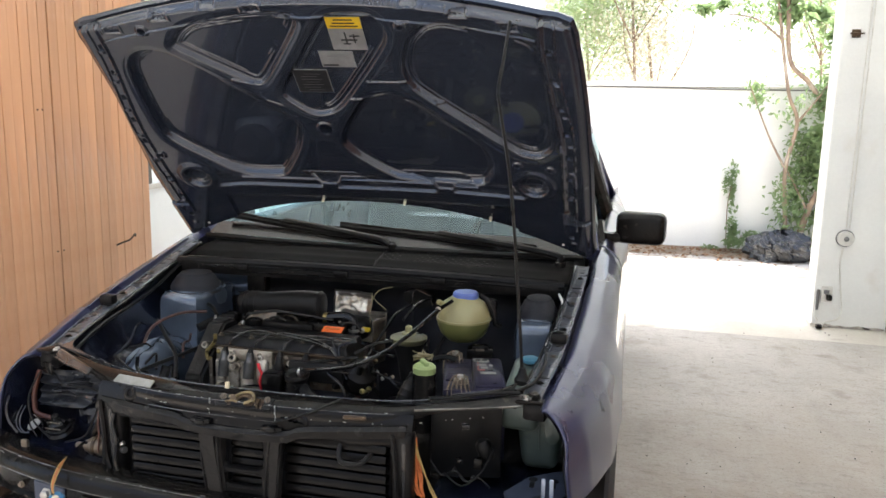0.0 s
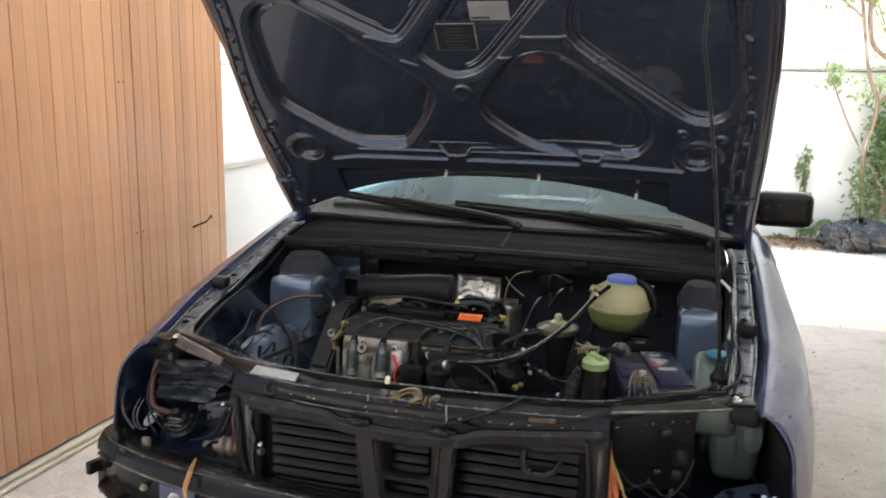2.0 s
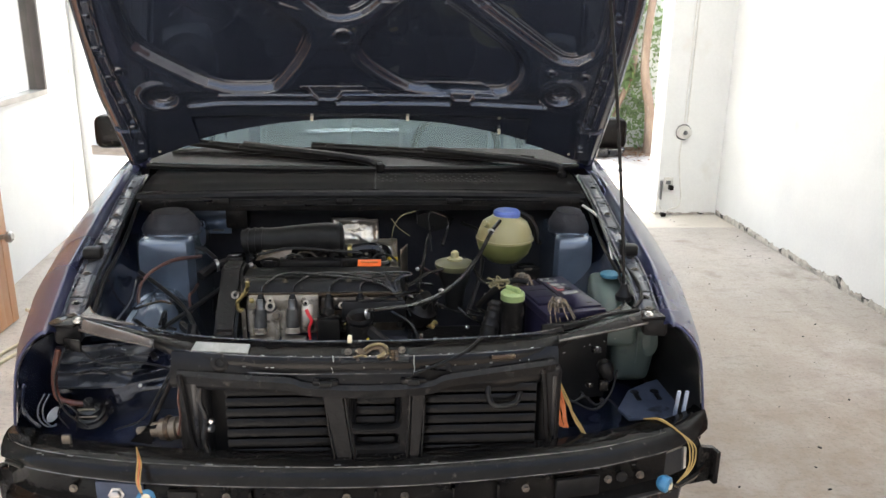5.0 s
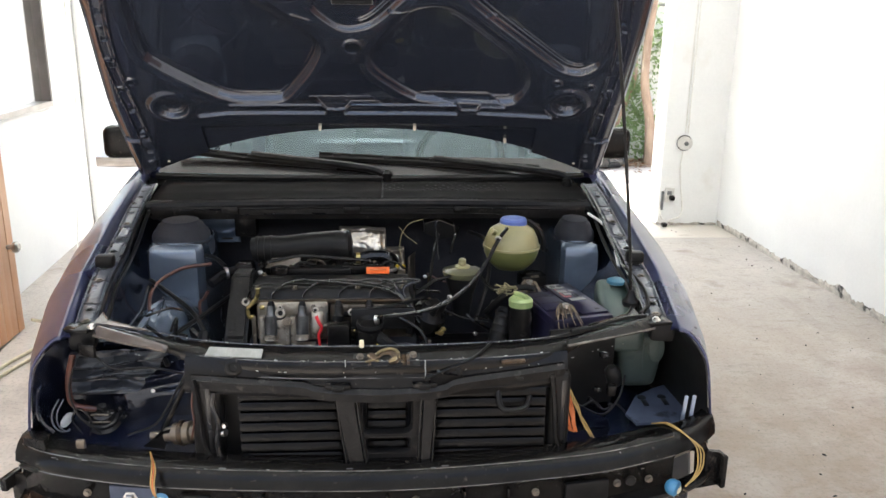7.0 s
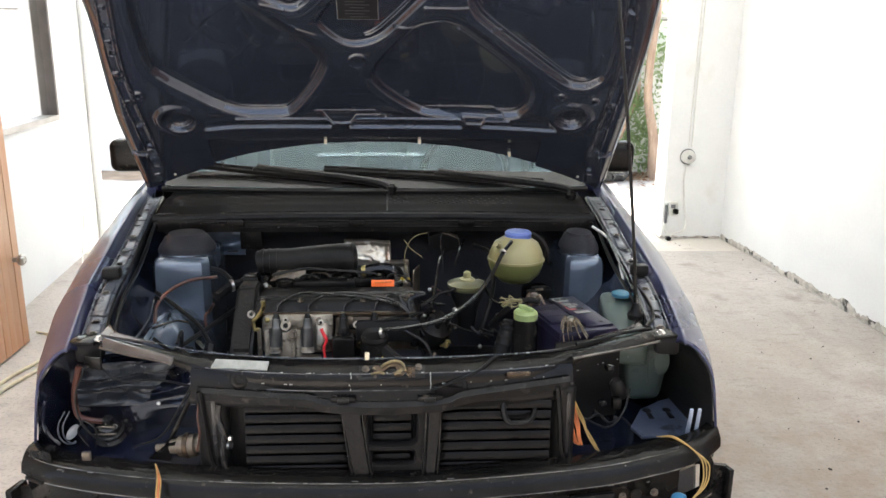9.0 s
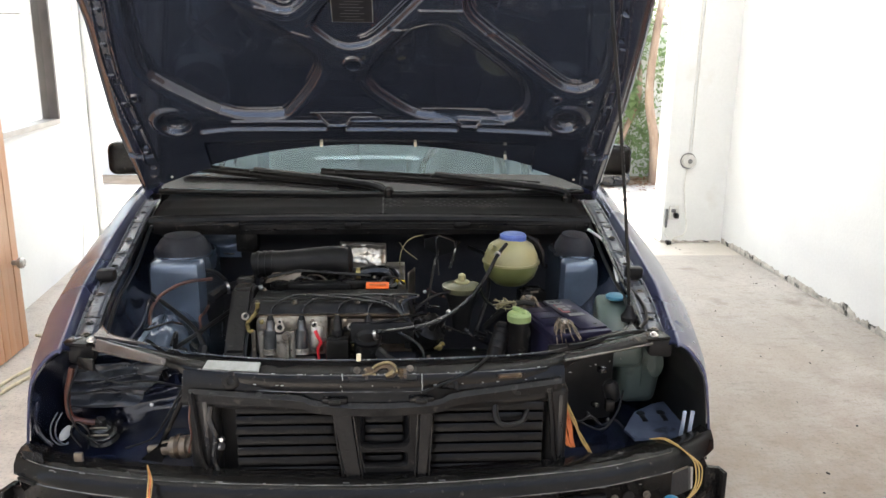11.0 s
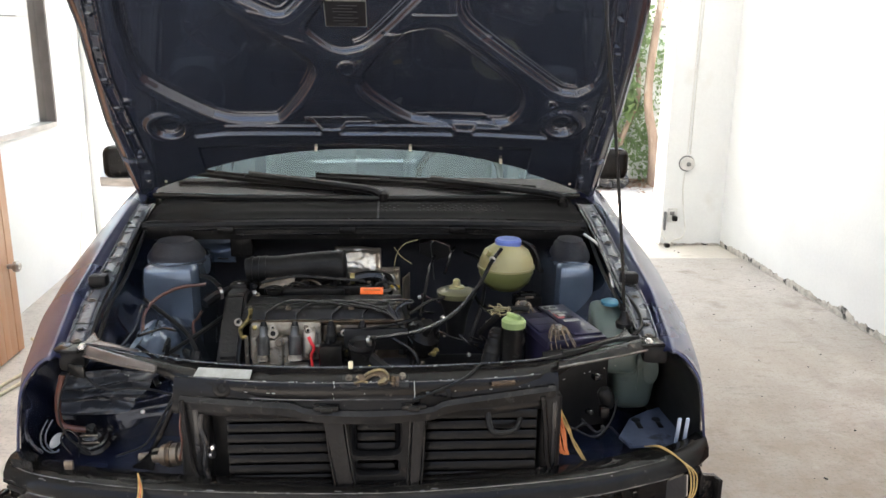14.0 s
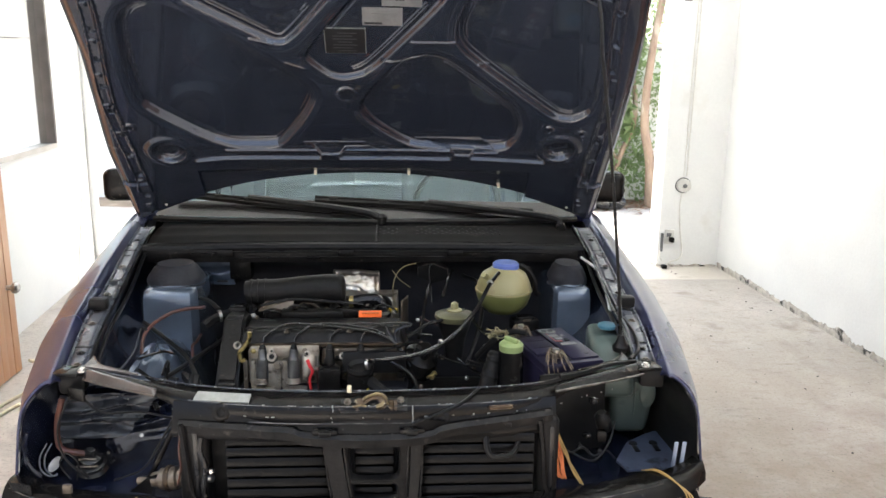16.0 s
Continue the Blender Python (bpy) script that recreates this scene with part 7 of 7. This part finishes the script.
    part("relay_slot", box(B(), (0.456, 2.419, 0.806), (0.024, 0.003, 0.006), 0.001, turn=10), M["dullmetal"], rl)
    upper = box(B(), (0.622, 2.168, 0.785), (0.096, 0.190, 0.134), 0.020, seg=3, turn=-4)
    for v_ in upper.verts:
        v_.co.z -= 0.055 * step(2.20, 2.075, v_.co.y) * step(0.72, 0.85, v_.co.z)
    wb = part("washer_bottle", upper, M["washer"], car, "pale green translucent washer bottle")
    lower = box(B(), (0.668, 2.140, 0.690), (0.120, 0.10, 0.160), 0.030, seg=4)
    for v_ in lower.verts:
        k = step(0.76, 0.62, v_.co.z)
        v_.co.x += (0.672 - v_.co.x) * 0.22 * k
        v_.co.y += 0.012 * k
    part("bottle_lower", lower, M["washer"], wb)
    part("bottle_seam", tube(B(), [(0.668, 2.0905, 0.755), (0.669, 2.093, 0.70), (0.671, 2.108, 0.632)], 0.002, 6), M["washer"], wb)
    part("bottle_dent", lathe(B(), [(0.030, 0.0), (0.026, 0.003), (0.0, 0.004)], (0.700, 2.0925, 0.725), (0, -1, 0.1), 20, (0.7, 1.2)), M["washer"], wb)
    part("bottle_cap", lathe(B(), [(0.020, 0), (0.024, 0.003), (0.024, 0.010), (0.016, 0.014)], (0.626, 2.215, 0.850), n=24), M["skycap"], wb, "light blue flip cap")
    part("cap_tab", box(B(), (0.650, 2.205, 0.858), (0.034, 0.022, 0.006), 0.002), M["skycap"], wb)
    hoses("washer_hose", [[(0.655, 2.30, 0.87), (0.672, 2.42, 0.90), (0.675, 2.54, 0.925), (0.655, 2.64, 0.935)]], 0.004, M["wirewh"], label="white washer hose", n=6)
    hoses("loom", [[(0.63, 1.99, 0.848), (0.55, 1.955, 0.85), (0.50, 1.93, 0.846), (0.44, 1.905, 0.845)], [(0.66, 2.25, 0.88), (0.668, 2.14, 0.868), (0.655, 2.05, 0.855), (0.62, 1.995, 0.85)]], 0.0045, M["rubber"])
    # looms and small hoses of the dark side of the bay
    hoses("loom", [[(-0.56, 2.28, 0.69), (-0.575, 2.36, 0.79), (-0.52, 2.43, 0.83), (-0.44, 2.47, 0.835)]], 0.005, M["wirebr"], label="brown wiring loom")
    hoses("loom", [[(-0.55, 2.14, 0.70), (-0.50, 2.20, 0.72), (-0.44, 2.30, 0.74), (-0.38, 2.42, 0.76)], [(-0.60, 2.44, 0.80), (-0.52, 2.36, 0.78), (-0.45, 2.30, 0.745), (-0.40, 2.22, 0.70)],
                   [(-0.57, 2.08, 0.78), (-0.52, 2.06, 0.79), (-0.47, 2.04, 0.765), (-0.44, 2.0, 0.74)], [(-0.50, 2.55, 0.84), (-0.44, 2.50, 0.845), (-0.40, 2.46, 0.83)]], 0.006, M["rubber"])
    hoses("heater_hose", [[(-0.43, 2.40, 0.80), (-0.40, 2.44, 0.815), (-0.37, 2.46, 0.82)], [(-0.46, 2.30, 0.70), (-0.40, 2.22, 0.69), (-0.36, 2.18, 0.68)], [(-0.44, 2.16, 0.66), (-0.41, 2.16, 0.70), (-0.40, 2.18, 0.75)]], 0.014, M["hose"])
    hoses("sensor_lead", [[(0.149, 2.56, 0.938), (0.111, 2.55, 0.928), (0.089, 2.55, 0.900), (0.081, 2.545, 0.861), (0.087, 2.53, 0.826)], [(0.080, 2.55, 0.918), (0.100, 2.548, 0.892), (0.132, 2.55, 0.867)]], 0.0012, M["wiregrey"], n=6)
    hoses("vacuum_hose", [[(0.20, 2.60, 0.88), (0.18, 2.50, 0.87), (0.165, 2.40, 0.83), (0.15, 2.32, 0.79)], [(0.26, 2.62, 0.90), (0.24, 2.52, 0.90), (0.22, 2.44, 0.87)], [(0.12, 2.30, 0.80), (0.17, 2.33, 0.825), (0.22, 2.36, 0.83), (0.28, 2.42, 0.84)],
                          [(-0.28, 2.43, 0.85), (-0.2, 2.455, 0.86), (-0.10, 2.455, 0.855), (0.0, 2.44, 0.85)], [(0.04, 2.24, 0.78), (0.08, 2.20, 0.77), (0.13, 2.18, 0.74), (0.15, 2.16, 0.68)],
                          [(-0.04, 2.235, 0.78), (0.02, 2.22, 0.79), (0.09, 2.23, 0.80), (0.14, 2.27, 0.80)], [(0.36, 2.30, 0.80), (0.32, 2.34, 0.80), (0.30, 2.40, 0.82)]], 0.0045, M["hose"], n=7)
    # clamps, plugs and unions in the dark middle of the bay
    for p, ax, r in (((0.02, 2.155, 0.782), (1, -0.2, 0.2), 0.012), ((0.115, 2.155, 0.677), (1, 0, -0.3), 0.0185), ((0.29, 2.25, 0.65), (0.4, 1, 0), 0.018), ((0.055, 2.475, 0.815), (0, 0, 1), 0.0165),
                     ((-0.40, 2.20, 0.69), (1, -0.6, 0), 0.016), ((0.343, 2.37, 0.928), (0.3, 0.5, 0.2), 0.0075), ((-0.395, 2.445, 0.816), (1, 0.5, 0.1), 0.016), ((0.20, 2.17, 0.832), (0.8, 0.5, 0.3), 0.0068)):
        part("hose_clamp", lathe(B(), [(r, -0.004), (r + 0.0012, -0.003), (r + 0.0012, 0.003), (r, 0.004)], p, ax, 16), M["steel"], car)
    rnd2 = random.Random(5)
    for i in range(26):
        x, y = rnd2.uniform(-0.06, 0.20), rnd2.uniform(2.17, 2.34)
        z = 0.70 + 0.10 * (y - 2.17) / 0.17 + rnd2.uniform(-0.03, 0.02)
        if i % 2:
            part("connector", box(B(), (x, y, z), (rnd2.uniform(0.012, 0.03), rnd2.uniform(0.012, 0.022), rnd2.uniform(0.012, 0.022)), 0.003, turn=rnd2.uniform(-40, 40), tilt=rnd2.uniform(-30, 30)), rnd2.choice([M["black"], M["grey"], M["black"]]), car)
        else:
            part("union_nut", lathe(B(), [(0.006, 0), (0.008, 0.002), (0.008, 0.008), (0.004, 0.012)], (x, y, z), (rnd2.uniform(-1, 1), -1, rnd2.uniform(-0.3, 1)), 6), rnd2.choice([M["steel"], M["brass"], M["alu"]]), car)
    for i in range(16):
        x0 = rnd2.uniform(-0.02, 0.30)
        y0 = rnd2.uniform(2.2, 2.5)
        z0 = 0.74 + 0.16 * (y0 - 2.2) + rnd2.uniform(-0.03, 0.04)
        pts = [Vector((x0, y0, z0))]
        for k in range(3):
            pts.append(pts[-1] + Vector((rnd2.uniform(-0.07, 0.07), rnd2.uniform(-0.05, 0.05), rnd2.uniform(-0.045, 0.03))))
        part("small_lead", tube(B(), pts, rnd2.choice([0.002, 0.003, 0.004]), 6), rnd2.choice([M["rubber"], M["hose"], M["rubber"], M["wirebr"]]), car)
    for i in range(9):
        x0, y0, z0 = rnd2.uniform(-0.62, -0.42), rnd2.uniform(2.05, 2.5), rnd2.uniform(0.68, 0.82)
        pts = [Vector((x0, y0, z0))]
        for k in range(3):
            pts.append(pts[-1] + Vector((rnd2.uniform(-0.03, 0.07), rnd2.uniform(-0.06, 0.06), rnd2.uniform(-0.05, 0.02))))
        part("small_lead", tube(B(), pts, rnd2.choice([0.003, 0.004, 0.005]), 6), rnd2.choice([M["rubber"], M["hose"], M["wirebr"]]), car)
    rim = [(0.157, 2.655, 0.902), (0.200, 2.650, 0.915), (0.247, 2.652, 0.896), (0.252, 2.660, 0.864), (0.204, 2.665, 0.848), (0.158, 2.660, 0.872)]
    reg = part("regulator", extrude_outline(B(), rim, (0, 0.05, 0.0)), M["rubber"], car, "dark square regulator box with a thin metal rim", smooth=False)
    part("regulator_rim", tube(B(), [p for q in rim[1:4] for p in (q, q)], 0.0014, 5, 2), M["dullmetal"], reg)
    part("regulator_stay", tube(B(), [(0.200, 2.645, 0.914), (0.190, 2.64, 0.90), (0.195, 2.635, 0.855), (0.199, 2.62, 0.80)], 0.0022, 6), M["hose"], reg)
    part("clutch_cable", tube(B(), [(0.30, 2.72, 0.86), (0.34, 2.60, 0.86), (0.33, 2.45, 0.80), (0.28, 2.34, 0.70)], 0.006, 6), M["rubber"], car)


engine_bay()


# ---- things on the pillar and walls ----
def wall_fittings():
    y = 6.30
    reel = thing("cord_reel", "white round cord winder hung on the pillar", "cord reel")
    part("drum", lathe(B(), [(0.050, 0), (0.056, 0.006), (0.056, 0.014), (0.040, 0.018), (0.040, 0.03), (0.054, 0.034), (0.052, 0.042), (0.018, 0.046)], (2.345, y, 0.655), (0, -1, 0), 28, (1, 0.95)), M["outlet"], reel)
    part("winder_hub", lathe(B(), [(0.018, 0), (0.016, 0.01), (0.008, 0.014)], (2.345, y - 0.045, 0.655), (0, -1, 0), 16), M["grey"], reel)
    part("winder_rim", lathe(B(), [(0.062, 0), (0.062, 0.005), (0.056, 0.007)], (2.345, y, 0.655), (0, -1, 0), 28), M["grey"], reel)
    out = thing("wall_socket", "double wall socket with a dark plug, on the pillar foot", "socket")
    part("plate", box(B(), (2.262, y - 0.008, 0.245), (0.075, 0.016, 0.115), 0.006), M["outlet"], out)
    part("plug", box(B(), (2.275, y - 0.035, 0.225), (0.035, 0.05, 0.04), 0.008), M["black"], out)
    part("insert", box(B(), (2.258, y - 0.018, 0.262), (0.038, 0.006, 0.03), 0.003), M["grey"], out)
    part("box_side", box(B(), (2.205, y - 0.012, 0.20), (0.02, 0.02, 0.15), 0.004), M["grey"], out)
    cord = thing("extension_cord", "white cord running down the pillar to the floor", "cable")
    part("cord", tube(B(), [(2.335, y - 0.01, 0.59), (2.33, y - 0.012, 0.45), (2.35, y - 0.014, 0.28), (2.365, y - 0.03, 0.14), (2.34, y - 0.05, 0.075), (2.27, y - 0.05, 0.05), (2.225, y - 0.06, 0.012)], 0.006, 6), M["wirewh"], cord)
    part("plug_end", box(B(), (2.215, y - 0.075, 0.018), (0.04, 0.05, 0.03), 0.008), M["black"], cord)
    part("cord", tube(B(), [(2.20, y - 0.012, 0.14), (2.195, y - 0.02, 0.09), (2.215, y - 0.03, 0.05)], 0.006, 6), M["wirewh"], cord)
    con = thing("conduit", "thin white twin cable fixed up the pillar", "cable")
    for dx in (0.0, 0.022):
        part("cable", tube(B(), [(2.345 + dx, y - 0.006, 0.73), (2.347 + dx, y - 0.005, 1.3), (2.352 + dx, y - 0.005, 2.0), (2.355 + dx, y - 0.005, ROOF - 0.005)], 0.004, 6), M["wirewh"], con)
    br = thing("hinge_bracket", "small rusty hinge bracket screwed to the pillar", "bracket")
    part("plate", box(B(), (2.275, y - 0.005, 2.065), (0.055, 0.01, 0.055), 0.002), M["rust"], br)
    part("pin", rod(B(), (2.235, y - 0.014, 2.065), (2.325, y - 0.014, 2.065), 0.006), M["rust"], br)
    # left wall: hanging cord, white drain pipe
    pipe = thing("drain_pipe", "white painted pipe at the end of the side wall", "pipe")
    part("pipe", tube(B(), [(-2.155, 6.30, 0.01), (-2.165, 6.30, 0.8), (-2.15, 6.30, 1.2), (-2.16, 6.30, ROOF - 0.005)], 0.03, 12), M["plaster"], pipe)
    hang = thing("hanging_cord", "pale cord hanging down the wall onto the floor", "cable")
    part("cord", tube(B(), [(-2.135, 6.05, 1.75), (-2.125, 6.03, 1.30), (-2.11, 5.98, 0.8), (-2.09, 5.80, 0.35), (-2.06, 5.62, 0.05), (-1.98, 5.40, 0.008), (-1.80, 4.9, 0.008), (-1.72, 4.5, 0.008)], 0.005, 6), M["wirewh"], hang)
    hose = thing("floor_cable", "white cable lying in a loop by the open door leaf", "cable")
    part("cable", tube(B(), [(-1.74, 4.16, 0.05), (-1.70, 4.22, 0.012), (-1.62, 4.15, 0.010), (-1.60, 3.95, 0.010), (-1.66, 3.7, 0.010), (-1.70, 3.4, 0.010), (-1.71, 3.0, 0.010), (-1.724, 2.6, 0.010), (-1.725, 2.1, 0.010)], 0.008, 8), M["cream"], hose)
    part("cable", tube(B(), [(-1.70, 4.22, 0.028), (-1.58, 4.1, 0.026), (-1.55, 3.9, 0.010), (-1.62, 3.6, 0.010), (-1.665, 3.3, 0.010), (-1.672, 2.9, 0.010), (-1.676, 2.5, 0.010), (-1.68, 2.05, 0.010)], 0.008, 8), M["cream"], hose)
    # grit on the floor
    rnd = random.Random(12)
    bm = B()
    for i in range(150):
        x, yy = rnd.uniform(0.95, 2.6), rnd.uniform(1.2, 6.2)
        s = rnd.choice([0.0018, 0.002, 0.0025, 0.003, 0.005])
        m = Matrix.Translation((x, yy, s * 0.35)) @ pose(0, 0, 0, rnd.uniform(0, 40), 0, rnd.uniform(0, 360)) @ Matrix.Diagonal((s * rnd.uniform(0.7, 2), s, s * 0.6, 1))
        bmesh.ops.create_icosphere(bm, subdivisions=1, radius=1.0, matrix=m)
    tagged(part("floor_grit", bm, M["rubber"], smooth=False), "scattered dark grit and leaf bits on the concrete", "debris", kind="stuff")


wall_fittings()


# ---- yard: bag, tree, climbers, far greenery ----
def leaf_cloud(bm, centre, radius, n, size, rnd, flat=1.0, spread=0.2):
    """Many small pointed leaves, thicker towards uneven clumps."""
    clumps = [Vector(centre) + Vector((rnd.gauss(0, 0.5) * radius[0], rnd.gauss(0, 0.5) * radius[1], rnd.gauss(0, 0.5) * radius[2])) for _ in range(max(3, n // 60))]
    for i in range(n):
        c = rnd.choice(clumps) + Vector((rnd.gauss(0, spread) * radius[0], rnd.gauss(0, spread) * radius[1], rnd.gauss(0, spread) * radius[2]))
        s = size * rnd.uniform(0.6, 1.3)
        q = Euler((rnd.uniform(-1.2, 1.2) * flat, rnd.uniform(-1.2, 1.2) * flat, rnd.uniform(0, 6.28))).to_matrix()
        bend = 0.25 * s
        pts = [(-0.5 * s, 0, 0), (0, -0.26 * s, bend * 0.5), (0.55 * s, 0, -bend * 0.4), (0, 0.26 * s, bend * 0.5)]
        vs = [bm.verts.new(c + q @ Vector(p)) for p in pts]
        bm.faces.new((vs[0], vs[1], vs[2]))
        bm.faces.new((vs[0], vs[2], vs[3]))


def yard():
    rnd = random.Random(21)
    # bag of rubbish: crumpled film heap
    def bag(u, v):
        a = 2 * math.pi * u
        b = math.pi * v
        r = 1 + 0.24 * noise.noise((math.cos(a) * 2, math.sin(a) * 2, v * 3)) + 0.16 * noise.noise((math.cos(a) * 5, math.sin(a) * 5, v * 8)) + 0.10 * noise.noise((math.cos(a) * 11, math.sin(a) * 11, v * 17))
        return Vector((2.43 + 0.33 * r * math.sin(b) * math.cos(a), 9.12 + 0.22 * r * math.sin(b) * math.sin(a), max(0.004, 0.11 + 0.19 * r * math.cos(b) + 0.02 * noise.noise((a * 3, v * 14, 4)))))
    bm = sheet(B(), bag, 56, 30)
    bmesh.ops.remove_doubles(bm, verts=bm.verts, dist=0.0005)
    tagged(part("rubbish_bag", bm, M["bag"], smooth=False), "crumpled shiny black plastic rubbish bag", "bag")
    # earth strip with dry leaves
    bm = sheet(B(), lambda u, v: Vector((-3.5 + 9.5 * u, 9.10 + 0.52 * v + 0.08 * noise.noise((u * 22, v, 0)) * (1 - v), 0.003 + 0.016 * v + 0.012 * noise.noise((u * 40, v * 5, 3)) * v)), 120, 8)
    tagged(part("planting_bed", bm, M["earth"]), "narrow bed of bare earth at the wall foot", "soil", kind="structure")
    bm = B()
    for i in range(1100):
        x, y = rnd.uniform(0.2, 3.6), 9.5 - abs(rnd.gauss(0, 0.35))
        s = rnd.uniform(0.012, 0.036)
        q = Euler((rnd.uniform(-0.5, 0.5), rnd.uniform(-0.5, 0.5), rnd.uniform(0, 6.3))).to_matrix()
        vs = [bm.verts.new(Vector((x, min(y, 9.6), 0.010 + 0.016 * step(9.1, 9.3, y))) + q @ Vector(p)) for p in ((-s, 0, 0), (0, -s * 0.5, 0.004), (s, 0, 0), (0, s * 0.5, 0.004))]
        bm.faces.new(vs)
    tagged(part("leaf_litter", bm, M["litter"], smooth=False), "brown dry fallen leaves along the wall foot", "leaves", kind="stuff")
    # climbing tree in the corner: several stems
    tree = thing("yard_tree", "slender multi-stemmed tree with broad green leaves by the wall", "tree")
    stems = [[(2.56, 9.42, 0), (2.50, 9.40, 0.4), (2.45, 9.38, 0.95), (2.52, 9.36, 1.45), (2.40, 9.3, 1.75), (2.28, 9.25, 2.3), (2.15, 9.2, 3.0)],
             [(2.62, 9.44, 0), (2.72, 9.42, 0.5), (2.88, 9.4, 1.0), (2.80, 9.38, 1.55), (2.60, 9.34, 1.86), (2.38, 9.3, 2.1), (2.30, 9.2, 2.7)],
             [(3.07, 9.22, 0), (3.04, 9.22, 0.5), (2.95, 9.24, 1.0), (2.98, 9.24, 1.7), (3.1, 9.25, 2.6)]]
    for s, r in zip(stems, (0.026, 0.036, 0.062)):
        part("trunk", tube(B(), s, r, 10, taper=r * 0.6), M["bark"], tree)
    for a, b, c in (((2.45, 9.38, 0.95), (2.25, 9.35, 1.3), (2.0, 9.3, 1.85)), ((2.52, 9.36, 1.45), (2.75, 9.3, 1.8), (2.95, 9.2, 2.2)), ((2.28, 9.25, 2.3), (2.0, 9.2, 2.5), (1.7, 9.15, 2.55)), ((2.72, 9.42, 0.5), (2.55, 9.38, 0.8), (2.42, 9.35, 1.0))):
        part("branch", tube(B(), [a, b, c], 0.014, 7, taper=0.006), M["bark"], tree)
    bm = B()
    for c, r, n in (((3.0, 9.45, 2.3), (0.55, 0.25, 0.45), 620), ((2.25, 9.35, 2.6), (0.7, 0.25, 0.22), 330), ((3.1, 9.5, 1.3), (0.45, 0.15, 0.5), 380), ((2.55, 9.42, 0.6), (0.22, 0.15, 0.45), 620), ((2.58, 9.42, 1.15), (0.2, 0.12, 0.35), 330), ((2.12, 9.35, 1.78), (0.18, 0.14, 0.14), 90),
                    ((2.8, 9.45, 1.7), (0.3, 0.15, 0.3), 330), ((3.4, 9.4, 0.5), (0.5, 0.2, 0.45), 300), ((2.72, 9.45, 1.05), (0.25, 0.15, 0.3), 330), ((3.3, 9.4, 0.15), (0.5, 0.2, 0.15), 260), ((2.95, 9.5, 0.55), (0.3, 0.12, 0.4), 330)):
        leaf_cloud(bm, c, r, int(n * 1.15), 0.066, rnd, 1.0, 0.3)
    for c, r, n in (((1.65, 9.2, 2.62), (0.30, 0.2, 0.10), 60), ((2.55, 9.2, 2.50), (0.30, 0.2, 0.25), 150), ((2.80, 9.3, 1.95), (0.14, 0.15, 0.45), 170), ((2.78, 9.3, 1.2), (0.12, 0.15, 0.4), 110)):
        leaf_cloud(bm, c, r, n, 0.16, rnd, 0.8)
    part("crown", bm, M["leaf"], tree, "loose crown of broad green leaves")
    line_ = thing("wall_cable", "thin grey cable strung along the top of the boundary wall", "cable")
    part("cable", tube(B(), [(-6.8, 9.60, 1.83), (-2, 9.60, 1.80), (0.5, 9.60, 1.812), (2.0, 9.60, 1.795), (4.0, 9.60, 1.80), (6.8, 9.60, 1.83)], 0.008, 6), M["grey"], line_)
    # small climber on the wall and weeds
    for c, r, n, name, lab in (((1.93, 9.55, 0.50), (0.09, 0.05, 0.42), 330, "wall_climber", "small green climber growing up the white wall"),
                               ((2.06, 9.42, 0.12), (0.30, 0.10, 0.14), 330, "weed_clump", "low green weeds at the wall foot")):
        bm = B()
        leaf_cloud(bm, c, r, n, 0.06, rnd)
        t = thing(name, lab, "plant")
        part("foliage", bm, M["leaf"], t)
        part("stem", tube(B(), [(c[0], c[1] + 0.02, 0.0), (c[0] - 0.02, c[1], c[2]), (c[0] + 0.01, c[1], c[2] + 0.6 * r[2])], 0.005, 6), M["bark"], t)
    # greenery beyond the wall
    for name, c, r, n, m, size, lab in (("far_tree", (1.05, 13.0, 2.75), (0.85, 0.8, 0.85), 6500, "leafpink", 0.055, "pale dry-blossomed bush beyond the wall"),
                                        ("far_tree", (0.05, 13.3, 3.2), (0.85, 0.8, 1.2), 17000, "leafpale", 0.055, "yellow-green sunlit tree beyond the wall"),
                                        ("far_tree", (0.75, 12.7, 3.75), (0.60, 0.5, 0.45), 4200, "leaf", 0.06, "mid-green tree crown beyond the wall"),
                                        ("far_tree", (3.5, 13.4, 3.6), (1.0, 0.8, 1.3), 9000, "leafpale", 0.055, "yellow-green sunlit tree beyond the wall"),
                                        ("far_tree", (-6.5, 9.0, 3.0), (1.4, 1.6, 1.2), 2600, "leaf", 0.12, "green tree outside the side window")):
        t = thing(name, lab, "tree", group="trees beyond the walls")
        bm = B()
        leaf_cloud(bm, c, r, n, size, rnd, 1.0, 0.24)
        part("crown", bm, M[m], t)
        part("trunk", tube(B(), [(c[0], c[1], 0), (c[0] + 0.1, c[1], 1.2), (c[0] - 0.1, c[1], c[2])], 0.035, 10, taper=0.018), M["bark"], t)
        for k in range(4):
            a = k * 1.26
            part("limb", tube(B(), [(c[0], c[1], c[2] - 1.2), (c[0] + 0.5 * math.cos(a), c[1] + 0.4 * math.sin(a), c[2] - 0.3), (c[0] + r[0] * 0.7 * math.cos(a), c[1] + r[1] * 0.7 * math.sin(a), c[2] + 0.4)], 0.012, 7, taper=0.006), M["bark"], t)


yard()
